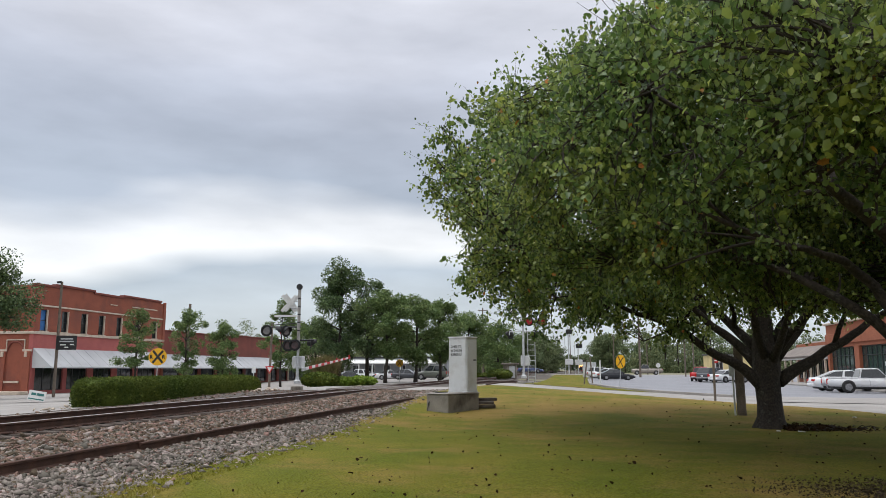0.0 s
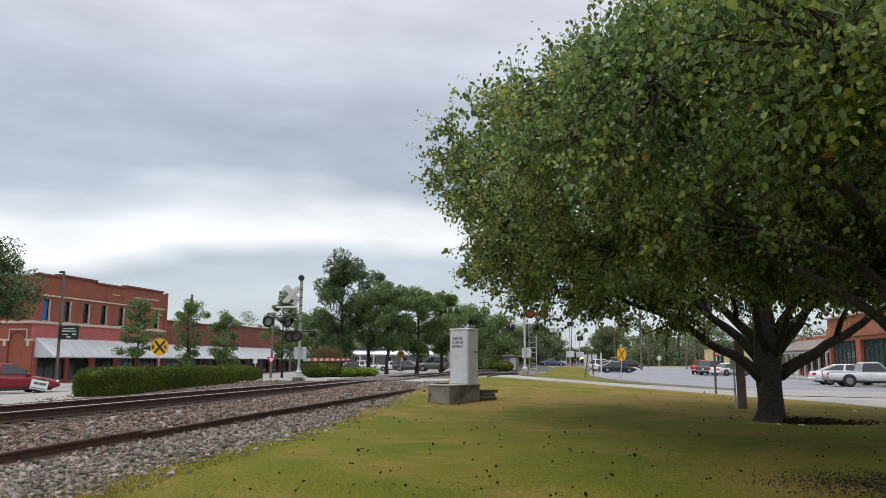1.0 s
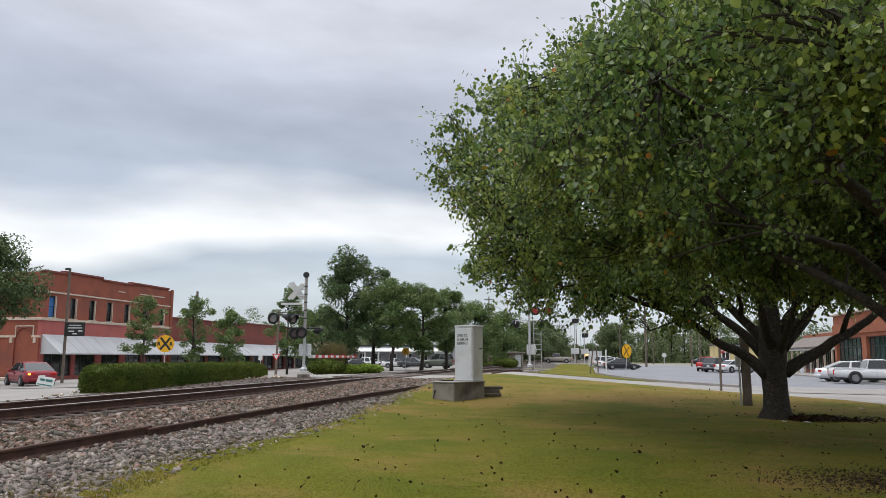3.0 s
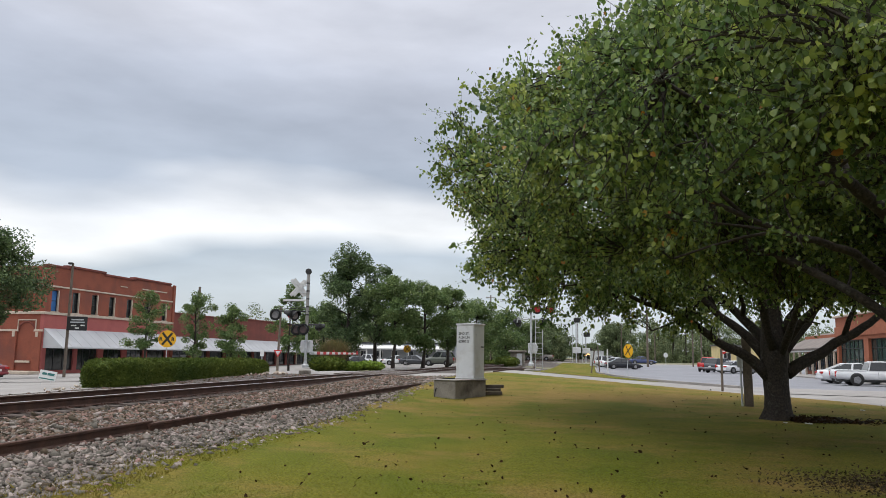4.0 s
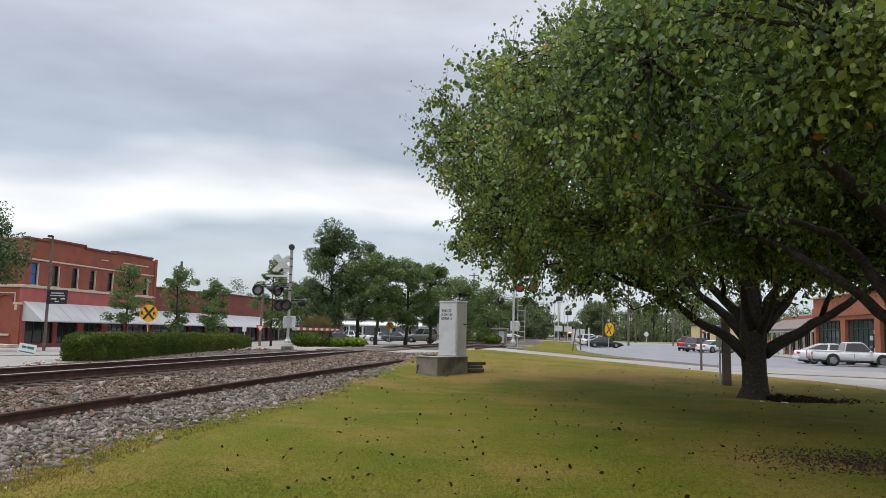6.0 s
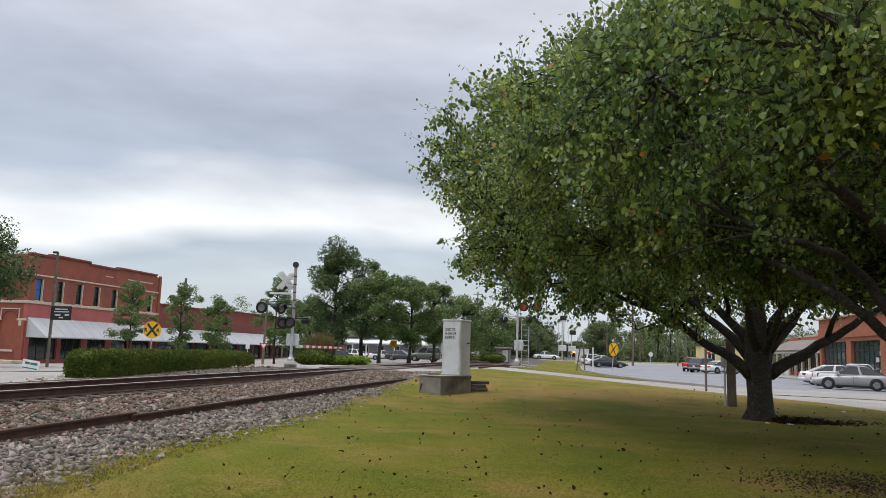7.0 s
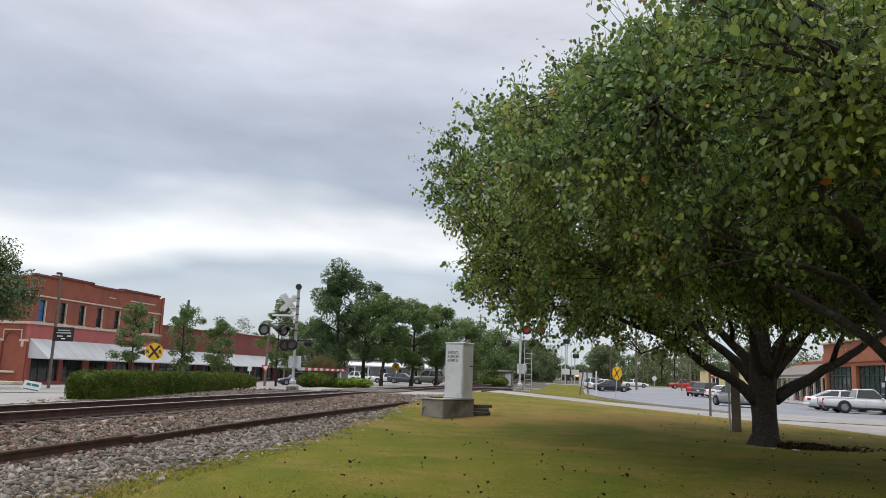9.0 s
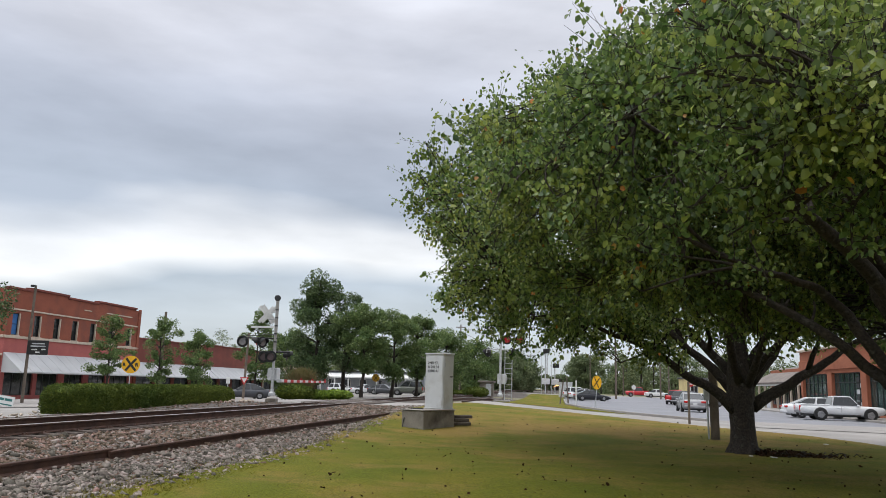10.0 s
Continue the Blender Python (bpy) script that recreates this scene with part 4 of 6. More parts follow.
def build_plants():
    T = tree
    # tall pair of trees beyond the crossing, with a bare gap of branches
    T("tall_tree", "tall dark green tree beyond the crossing", at_px(600, 84), 84, 13.0, 4.0, M_LEAF_FAR, 21, 0.28, 0.2, 9000, 0.30, 0.12, 6, 0, "trees beyond the crossing")
    T("tall_tree", "tall tree with a gap of bare upper branches", at_px(650, 88), 88, 11.6, 4.0, M_LEAF_FAR, 22, 0.24, 0.25, 3600, 0.30, 0.66, 6, 0.4, "trees beyond the crossing")
    T("street_tree", "full green street tree beside the far pavement", at_px(682, 82), 82, 10.0, 3.2, M_LEAF_YOUNG, 23, 0.18, 0.30, 7000, 0.28, 0.05, 5, 0, "trees beyond the crossing")
    T("street_tree", "full green street tree beside the far pavement", at_px(735, 86), 86, 9.6, 3.4, M_LEAF_YOUNG, 24, 0.2, 0.30, 7000, 0.28, 0.05, 5, 0, "trees beyond the crossing")
    T("street_tree", "full green street tree beside the far pavement", at_px(778, 92), 92, 9.8, 3.2, M_LEAF_YOUNG, 25, 0.2, 0.28, 6000, 0.28, 0.05, 5, 0, "trees beyond the crossing")
    T("street_tree", "low green tree beside the railway", at_px(832, 112), 112, 9.4, 4.4, M_LEAF_YOUNG, 26, 0.2, 0.12, 6500, 0.32, 0.05, 5, 0, "trees beyond the crossing")
    T("street_tree", "low green tree beside the railway", at_px(880, 130), 130, 8.6, 4.4, M_LEAF_YOUNG, 27, 0.2, 0.1, 6000, 0.34, 0.05, 5, 0, "trees beyond the crossing")
    T("street_tree", "low green tree beside the railway", at_px(560, 100), 100, 8.6, 4.6, M_LEAF_YOUNG, 28, 0.2, 0.15, 6000, 0.34, 0.05, 5, 0, "trees beyond the crossing")
    for px, d, h, sd in ((928, 150, 7.6, 61), (952, 160, 8.0, 62), (974, 176, 7.0, 63), (940, 190, 7.6, 64), (1068, 190, 9.0, 65), (1078, 185, 9.6, 66)):
        T("street_tree", "low rounded green tree along the railway", at_px(px, d), d, h, 4.2, M_LEAF_WOOD, sd, 0.2, 0.06, 4500, 0.4, 0.0, 5, 0, "trees beyond the crossing")
    for px, d, h, sd in ((982, 440, 9.5, 71), (1008, 450, 8.5, 72), (1034, 445, 9.0, 73), (1060, 440, 10.5, 74)):
        T("street_tree", "distant rounded tree at the end of the line", at_px(px, d), d, h, 6.5, M_LEAF_WOOD, sd, 0.3, 0.02, 4000, 0.7, 0.0, 5, 0, "trees beyond the crossing")
    # young trees on the town pavement
    T("young_street_tree", "slender young street tree with upright branches", at_px(240, 62), 62, 6.7, 1.7, M_LEAF_YOUNG, 31, 0.09, 0.3, 2400, 0.2, 0.25, 5)
    T("young_street_tree", "slender young street tree with upright branches", at_px(325, 72), 72, 7.8, 2.0, M_LEAF_YOUNG, 32, 0.1, 0.25, 2400, 0.22, 0.35, 5)
    T("young_street_tree", "rounded young street tree", at_px(393, 70), 70, 6.2, 1.8, M_LEAF_YOUNG, 33, 0.09, 0.25, 3200, 0.2, 0.05, 5)
    T("young_street_tree", "pale green street tree behind the crossing signal", at_px(497, 80), 80, 9.3, 2.3, M_LEAF_YOUNG, 34, 0.1, 0.2, 3000, 0.24, 0.3, 5)
    T("corner_tree", "dark green tree at the street corner", at_px(-92, 52), 52, 11.2, 4.5, M_LEAF_FAR, 35, 0.22, 0.36, 20000, 0.25, 0.0, 8)
    # clipped hedge parallel to the track
    clipped_hedge()
    for px, d, r, hh, mt, lab in ((566, 48, 1.15, 0.75, M_HEDGE, "dark rounded evergreen shrub beside the crossing"), (605, 50, 0.8, 0.42, M_SHRUB, "low bright green shrub beside the crossing"), (640, 51, 0.95, 0.45, M_SHRUB, "low bright green shrub beside the crossing"), (884, 92, 1.5, 1.0, M_HEDGE, "dark rounded shrub beside the railway"), (858, 96, 1.6, 0.6, M_HEDGE, "low dark shrub beside the railway")):
        x = at_px(px, d)
        bush_shape("shrub", lab, "shrub", [((0, 0, hh * 0.55), (r, r, hh * 0.6))], mt, 2600, 0.13, 43 + int(px), pose(x, d, ground_at(x, d) - 0.03), "shrubs")


def build_woods():
    """Far wood edge: trunks and clumped crowns, one stretch of stuff."""
    rng = np.random.default_rng(77)
    trunks, pts = Geo(), []
    for i in range(460):
        a = radians(rng.uniform(-62, 52))
        d = rng.uniform(215, 300)
        x, y = d * math.sin(a), d * math.cos(a)
        if -20 < math.degrees(a) < 4 and rng.random() < 0.25:
            continue
        if -8 < US(x, y)[0] - track_bend(US(x, y)[1]) < 7:
            continue
        h = rng.uniform(8.0, 14.0)
        trunks.tube([(x, y, -0.1), (x + rng.normal(0, 0.4), y, h * 0.8)], [0.25, 0.08], 5)
        for j in range(17):
            f = rng.uniform(0.04, 0.98) if j < 11 else rng.uniform(0.0, 0.3)
            r = (1 - 0.55 * f) * rng.uniform(2.2, 4.6)
            w = rng.uniform(0, 6.28)
            c = np.array([x + r * math.cos(w) * 0.9, y + r * math.sin(w) * 0.9, h * f])
            dd = rng.normal(0, 1, (120, 3))
            dd /= np.linalg.norm(dd, axis=1, keepdims=True)
            pts.append(c + dd * rng.uniform(1.0, 2.1) * rng.uniform(0.4, 1, (120, 1)))
    t = thing("far_woods", "distant belt of mixed green trees along the horizon", "woods", kind="stuff")
    tagged(part("trunks", trunks, M_BARK, t), kind="stuff")
    v, f = leaf_arrays(rng, np.concatenate(pts), 0.42, 0.1, 0.8)
    o = soup("crowns", v, f, [M_LEAF_WOOD])
    o.parent = t
    tagged(o, kind="stuff")


SHADE_CROWN = far_shade_tree()
NEAR_CROWN = near_shade_tree()
build_plants()
fountain_grass(577, 49.6)
build_woods()


# ---- buildings ----
def facade_matrix(u, s, z, face):
    """Local x runs along the wall, y into the building, z up. face: +1 looks to the right across the track, -1 to the left."""
    ang = math.degrees(math.atan2(TY, TX))
    return pose(*W(u, s, z), 0, 0, ang if face > 0 else ang + 180)


def window_part(parent, x0, x1, z0, z1, y, glass, frame_mat, mullions=1, depth=0.07, rail=None):
    w = Geo()
    t = 0.07
    w.box(((x0 + x1) / 2, y, z1 - t / 2), (x1 - x0, depth, t), bevel=0.008).box(((x0 + x1) / 2, y, z0 + t / 2), (x1 - x0, depth, t), bevel=0.008)
    n = mullions
    for i in range(n + 1):
        x = x0 + t / 2 + (x1 - x0 - t) * i / n
        w.box((x, y, (z0 + z1) / 2), (t, depth, z1 - z0 - 2 * t))
    if rail:
        w.box(((x0 + x1) / 2, y, rail), (x1 - x0 - 2 * t, depth * 0.9, 0.06))
    win = part("window", w, frame_mat, parent)
    part("pane", Geo().box(((x0 + x1) / 2, y + 0.012, (z0 + z1) / 2), (x1 - x0 - 0.02, 0.012, z1 - z0 - 0.02)), glass, win)
    return win


def wall_parts(name, parent, material, label, length, z0, z1, holes, thick, y=0.0):
    """A wall from x = 0 to length, cut by rectangular openings (x0, x1, z0, z1)."""
    xs = sorted({0.0, length, *[h[0] for h in holes], *[h[1] for h in holes]})
    for a, b in zip(xs[:-1], xs[1:]):
        cut = sorted([(h[2], h[3]) for h in holes if h[0] <= a + 1e-6 and h[1] >= b - 1e-6])
        z = z0
        for c0, c1 in cut + [(z1, z1)]:
            if c0 > z + 1e-6:
                part(name, Geo().box(((a + b) / 2, y + thick / 2, (z + c0) / 2), (b - a, thick, c0 - z)), material, parent, label)
            z = max(z, c1)


def brick_block():
    """Two-storey corner building of the town side; local z = 0 is its pavement."""
    L, H, D = 22.75, 10.25, 19.0
    b = thing("corner_building", "two-storey red brick corner building with cream bands and white awning", "building", facade_matrix(-40.6, 66.15, -0.85, 1))
    wx = [1.3, 4.35, 7.35, 10.3, 13.5, 17.1, 20.7]
    up = [(x - 0.5, x + 0.5, 5.95, 8.0) for x in wx]
    shop = [(0.6, 4.6, 0.35, 2.75), (5.2, 8.4, 0.35, 2.75), (9.4, 12.6, 0.35, 2.75), (13.6, 16.8, 0.35, 2.75), (17.6, 21.4, 0.35, 2.75)]
    wall_parts("lower_wall", b, M_STUCCO, "red painted lower wall", L, 0, 5.75, shop, 0.4, 0.0)
    wall_parts("upper_wall", b, M_BRICK, "red brick upper wall", L, 5.75, H, up, 0.4, 0.0)
    part("rear_wall", Geo().box((L / 2, D, H / 2), (L, 0.4, H)), M_BRICK, b)
    part("end_wall", Geo().box((L - 0.2, D / 2, H / 2 - 0.1), (0.4, D - 0.42, H - 0.2)), M_BRICK, b)
    # side wall to the cross street, with a blind arch
    side = Geo().box((0.2, D / 2 + 0.2, H / 2), (0.39, D - 0.42, H))
    part("side_wall", side, M_BRICK, b)
    pts = [(-0.03, 1.75 + 0.85 * math.cos(a), 4.1 + 0.8 * math.sin(a)) for a in [math.pi * i / 12 for i in range(13)]]
    part("blind_arch", Geo().tube(pts, 0.08, 5), M_BRICK_DARK, b, "dark brick blind arch")
    for y0, y1, z0, z1 in ((0.75, 2.75, 5.02, 5.12), (0.75, 0.85, 4.12, 5.02), (2.65, 2.75, 4.12, 5.02)):
        part("arch_surround", Geo().box((-0.04, (y0 + y1) / 2, (z0 + z1) / 2), (0.08, y1 - y0, z1 - z0), bevel=0.01), M_TRIM, b, "cream stone surround of the blind arch")
    for y in (0.42, 3.05):
        part("pilaster", Geo().box((-0.09, y, 2.0), (0.18, 0.72, 4.0), bevel=0.02), M_BRICK, b, "flat brick pilaster")
    ar = Geo().tube([(14.6 + 1.0 * math.cos(a), -0.02, 4.3 + 0.9 * math.sin(a)) for a in [math.pi * i / 10 for i in range(11)]], 0.06, 5)
    part("relieving_arch", ar, M_BRICK_DARK, b)
    for y0, y1, z in ((-0.05, 0.95, 4.08), (2.6, 5.6, 4.08), (1.1, 2.9, 1.15), (7.5, 10, 4.08)):
        part("stone_band", Geo().box((-0.06, (y0 + y1) / 2, z), (0.12, y1 - y0, 0.2), bevel=0.02), M_TRIM, b, "cream stone band")
    for y0 in (0.5, 3.0, 7.2):
        part("corbel", Geo().box((-0.2, y0, 3.72), (0.1, 0.3, 0.5), bevel=0.03), M_TRIM, b, "cream stone corbel")
    for z, h, p in ((5.75, 0.26, 0.14), (8.35, 0.16, 0.1)):
        part("stone_band", Geo().box((L / 2, -p / 2, z), (L + 0.2, p, h), bevel=0.03), M_TRIM, b, "cream stone band")
        part("stone_band", Geo().box((-p / 2 - 0.01, D / 2, z), (p, D, h), bevel=0.03), M_TRIM, b, "cream stone band")
    part("recessed_panel_trim", Geo().box((L - 4.4, -0.04, 9.35), (5.2, 0.08, 0.12)), M_TRIM, b)
    part("recessed_panel_trim", Geo().box((12.2, -0.04, 9.3), (1.3, 0.08, 0.1)), M_TRIM, b)
    # stepped parapet cap
    for x0, x1, z in ((-0.15, 3.3, H + 0.06), (2.7, 8.8, H + 0.24), (8.6, 14.2, H + 0.02), (14.0, 21.9, H + 0.22)):
        part("coping", Geo().box(((x0 + x1) / 2, 0.2, z), (x1 - x0, 0.66, 0.22), bevel=0.03), M_BRICK_DARK, b, "dark parapet coping")
        part("parapet", Geo().box(((x0 + x1) / 2 + 0.02, 0.2, (H + z) / 2 - 0.1), (x1 - x0 - 0.1, 0.36, max(0.02, z - H))), M_BRICK, b)
    part("quoin", Geo().box((L - 0.15, -0.06, H / 2), (0.5, 0.16, H + 0.3), bevel=0.02), M_BRICK, b)
    part("roof", Geo().box((L / 2, D / 2, H - 0.5), (L - 0.5, D - 0.5, 0.15)), M_FRAME, b, "flat dark roof")
    for i, (x0, x1, z0, z1) in enumerate(up):
        w = window_part(b, x0, x1, z0, z1, 0.22, M_BLUE if i == 0 else M_GLASS, M_FRAME, 1, rail=(z0 + z1) / 2)
        part("jamb", Geo().box((x1 - 0.05, 0.03, (z0 + z1) / 2), (0.12, 0.16, z1 - z0), bevel=0.01), M_TRIM, w, "pale window jamb")
        part("sill", Geo().box(((x0 + x1) / 2, -0.05, z0 - 0.05), (x1 - x0 + 0.2, 0.2, 0.09), bevel=0.015), M_TRIM, w)
    for x0, x1, z0, z1 in shop:
        window_part(b, x0, x1, z0, z1, 0.2, M_GLASS, M_FRAME, 3)
    # sloping metal awning along the street
    aw = Geo().loft([[(x, 0.0, 4.30), (x, 0.0, 4.22), (x, -2.05, 2.42), (x, -2.1, 2.46), (x, -2.1, 2.56)] for x in (0.1, L - 0.1)])
    a = part("awning", aw, M_AWNING, b, "white sheet-metal awning")
    for i in range(1, 15):
        x = 0.1 + (L - 0.2) * i / 15
        part("seam", Geo().tube([(x, 0.0, 4.31), (x, -2.1, 2.57)], 0.022, 4), M_AWNING, a)
    for x in (0.12, L - 0.12):
        part("awning_end", Geo().add([(x, 0, 4.2), (x, -2.02, 2.45), (x, 0, 2.45), (x + 0.03, 0, 4.2), (x + 0.03, -2.02, 2.45), (x + 0.03, 0, 2.45)], [(0, 1, 2), (3, 5, 4), (0, 3, 4, 1), (1, 4, 5, 2), (2, 5, 3, 0)]), M_AWNING, a)
    part("pavement_kerb", Geo().box((L / 2 - 1, -3.6, 0.04), (L + 6, 0.3, 0.16), bevel=0.03), M_CONC, b)
    part("doorstep", Geo().box((-1.0, 1.5, 0.16), (1.5, 3.4, 0.3), bevel=0.04), M_TRIM, b)


def shop_row():
    """Single-storey brick shops that continue the street front."""
    spans = ((89.0, 108, 7.0, M_BRICK_DARK), (108.1, 130, 7.2, M_BRICK_DARK), (130.1, 160, 5.2, M_TRIM))
    for s0, s1, H, wallm in spans:
        L = s1 - s0
        b = thing("shop_building", "single-storey brick shop building with a white metal awning", "building", facade_matrix(-40.7, s0, -0.85, 1), "shop row")
        n = max(3, int(L / 4.2))
        holes = [(L * i / n + 0.5, L * (i + 1) / n - 0.3, 0.4, 2.7) for i in range(n)]
        wall_parts("front_wall", b, wallm, "", L, 0, H, holes, 0.35)
        part("body", Geo().box((L / 2, 8.5, H / 2 - 0.2), (L - 0.02, 16, H - 0.4)), M_BRICK_DARK, b)
        part("coping", Geo().box((L / 2, 0.15, H + 0.06), (L, 0.6, 0.14), bevel=0.03), M_BRICK_DARK, b)
        for i, h in enumerate(holes):
            window_part(b, *h, 0.18, M_GLASS, M_FRAME, 2)
        aw = Geo().loft([[(x, 0.0, 4.15), (x, 0.0, 4.08), (x, -2.0, 2.40), (x, -2.05, 2.44), (x, -2.05, 2.53)] for x in (0.05, L - 0.05)])
        a = part("awning", aw, M_AWNING, b, "white sheet-metal awning")
        for i in range(1, n * 3):
            x = L * i / (n * 3)
            part("seam", Geo().tube([(x, 0.0, 4.16), (x, -2.05, 2.54)], 0.022, 4), M_AWNING, a)


def right_shops():
    """Brick and glass shop front across the side street, with a porch at its far end."""
    s0, s1 = 40.0, 78.6
    L = s1 - s0
    H = 5.4
    orange = mat("orange_brick", (0.34, 0.115, 0.06), (0.28, 0.09, 0.045), 0.8, 0.9, fine=12, spread=0.2, bump=0.25)
    tint = mat("green_tinted_glass", (0.030, 0.055, 0.052), (0.045, 0.075, 0.07), 0.6, 0.06, spec=0.7)
    b = thing("brick_store", "orange brick store with tall tinted shop windows", "building", facade_matrix(32.3, s1, 0.05, -1))
    cols = [0, 7.8, 15.2, 22.6, 30.4, L]
    holes = [(cols[i] + 0.55, cols[i + 1] - 0.55, 0.55, 3.35) for i in range(5)]
    wall_parts("front_wall", b, orange, "orange brick wall", L, 0, H, holes, 0.5)
    part("body", Geo().box((L / 2, 11.5, H / 2 - 0.2), (L, 22, H - 0.4)), orange, b)
    part("fascia", Geo().box((L / 2, -0.06, 4.1), (L, 0.14, 0.9), bevel=0.02), orange, b, "orange brick fascia band")
    part("coping", Geo().box((L / 2, 0.2, H + 0.08), (L + 0.3, 0.9, 0.18), bevel=0.03), M_TRIM, b)
    for k, h in enumerate(holes):
        w = window_part(b, *h, 0.3, tint, M_FRAME, 6, 0.09, 2.6)
        if k == 1:
            for r in range(5):
                for c in range(2):
                    part("poster", Geo().box((h[1] - 0.5 - c * 0.75, 0.24, 0.95 + r * 0.46), (0.62, 0.02, 0.34)), M_BLACK if (r + c) % 3 else M_AWNING, w, "small window poster")
    for c in cols[:-1]:
        part("column_base", Geo().box((c, -0.05, 0.35), (1.15, 0.7, 0.7), bevel=0.03), M_TRIM, b, "stone column base")
    # porch with a grey sloping roof at the far end
    p = thing("porch_store", "lower shop with a grey sloping porch roof on posts", "building", facade_matrix(32.3, 97.0, 0.05, -1))
    PL = 18.2
    tan = mat("tan_shingle_roof", (0.22, 0.185, 0.165), (0.17, 0.145, 0.13), 1.0, 0.9, fine=9, spread=0.25)
    part("body", Geo().box((PL / 2, 9, 2.1), (PL, 14, 4.2)), orange, p)
    for i in range(5):
        window_part(p, 1.0 + i * 3.4, 3.9 + i * 3.4, 0.4, 2.4, 1.95, M_GLASS, M_FRAME, 4)
    part("roof", Geo().loft([[(x, -0.2, 2.55), (x, -0.25, 2.75), (x, 3.2, 4.5), (x, 16, 4.5), (x, 16, 4.2), (x, 3.2, 4.2)] for x in (-0.2, PL)]), tan, p, "grey-brown sloping porch roof")
    part("beam", Geo().box((PL / 2, 0.0, 2.5), (PL, 0.22, 0.22), bevel=0.02), M_WHITE, p)
    for i in range(8):
        part("post", Geo().box((0.4 + i * 2.45, 0.0, 1.2), (0.18, 0.18, 2.4), bevel=0.015), M_TRIM, p)
    sw = thing("shop_pavement", "raised concrete pavement and kerb along the shops", "pavement", kind="structure")
    part("slab", Geo().box((0, 0, 0), (2.9, 62, 0.2), bevel=0.03), M_CONC, sw, at=pose(*W(30.9, 70, 0.03), 0, 0, -10.37))


def far_houses():
    siding = mat("grey_siding", (0.36, 0.38, 0.40), (0.30, 0.32, 0.34), 1, 0.8, spread=0.1)
    yellow = mat("yellow_siding", (0.66, 0.54, 0.26), (0.58, 0.47, 0.22), 1, 0.8, spread=0.08)
    for px, d, w, dep, h, wm, nm, lab in ((1300, 132, 9, 7, 3.4, yellow, "cream_building", "low cream-yellow building with a flat roof"), (700, 150, 22, 9, 3.6, siding, "white_house", "pale grey single-storey house with a white porch"), (903, 100, 1.7, 1.4, 1.75, M_BASE, "signal_hut", "grey metal railway equipment hut")):
        x = at_px(px, d)
        b = thing(nm, lab, "building", pose(x, d, ground_at(x, d) - 0.05, 0, 0, -10.4))
        part("wall", Geo().box((0, 0, h / 2), (w, dep, h), bevel=0.03), wm, b)
        part("roof", Geo().box((0, 0, h + 0.12), (w + 0.5, dep + 0.5, 0.24), bevel=0.05), M_FRAME if nm != "signal_hut" else M_BASE, b, "flat dark roof edge")
        if nm != "signal_hut":
            for i in range(int(w / 3)):
                window_part(b, -w / 2 + 0.8 + i * 3, -w / 2 + 2.1 + i * 3, 0.9, 2.3, -dep / 2 - 0.02, M_GLASS, M_WHITE, 2)
            if nm == "white_house":
                part("porch_roof", Geo().loft([[(k, -dep / 2 - 2.6, 2.5), (k, -dep / 2 - 2.6, 2.72), (k, -dep / 2 + 0.1, 3.4), (k, -dep / 2 + 0.1, 3.1)] for k in (-w / 2, w / 2)]), M_WHITE, b, "white sloping porch roof")
                for i in range(9):
                    part("porch_post", Geo().box((-w / 2 + 0.3 + i * (w - 0.6) / 8, -dep / 2 - 2.4, 1.25), (0.2, 0.2, 2.5), bevel=0.02), M_WHITE, b, "white porch post")
        else:
            part("door", Geo().box((0.3, -dep / 2 - 0.02, 0.85), (0.7, 0.05, 1.5), bevel=0.01), M_ALU, b)


brick_block()
shop_row()
right_shops()
far_houses()


# ---- crossing signals, signs and poles ----
def lamp_head(parent, x, y, z, facing, lit=None, r=0.29):
    """A round black background with a hooded lens; facing is a direction."""
    f = Vector(facing).normalized()
    c = Vector((x, y, z))
    head = part("signal_lamp", Geo().disc(c, f, r, 0.025, 24), M_BLACK, parent, "black round signal lamp with a hood")
    part("housing", Geo().tube([c - f * 0.2, c - f * 0.14, c - f * 0.01], [0.06, 0.14, 0.16], 14), M_BLACK, head)
    part("lens", Geo().disc(c + f * 0.02, f, 0.19, 0.03, 20, dome=0.02), lit or M_SIGNAL_DIM, head, "red glass lens")
    up = Vector((0, 0, 1))
    sd = f.cross(up).normalized()
    hood = []
    for dist, k in ((0.0, 1.0), (0.28, 0.96)):
        hood.append([c + f * (dist * (1.0 if math.sin(a) > 0 else 0.5)) + (sd * math.cos(a) + up * math.sin(a)) * 0.2 * k for a in [radians(-30 + 240 * i / 12) for i in range(13)]])
    hood2 = [[p + (p - c - f * ((p - c).dot(f))).normalized() * 0.008 for p in r_] for r_ in hood]
    g = Geo()
    g.loft(hood, caps=False, closed=False)
    g.loft(hood2, caps=False, closed=False)
    part("hood", g, M_BLACK, head)
    return head


def mast_base(name, label, x, y, H):
    z = ground_at(x, y)
    t = thing(name, label, "crossing signal", pose(x, y, z, 0, 0, -10.37), "crossing signals")
    part("foundation", Geo().box((0, 0, 0.02), (0.5, 0.5, 0.3), bevel=0.04), M_BASE, t, "concrete foundation")
    part("collar", Geo().tube([(0, 0, 0.3), (0, 0, 0.42), (0, 0, 0.5), (0, 0, 0.62)], [0.17, 0.17, 0.1, 0.085], 14), M_ALU, t)
    part("mast", Geo().tube([(0, 0, 0.3), (0, 0, H)], 0.068, 14), M_ALU, t, "galvanised steel mast")
    return t


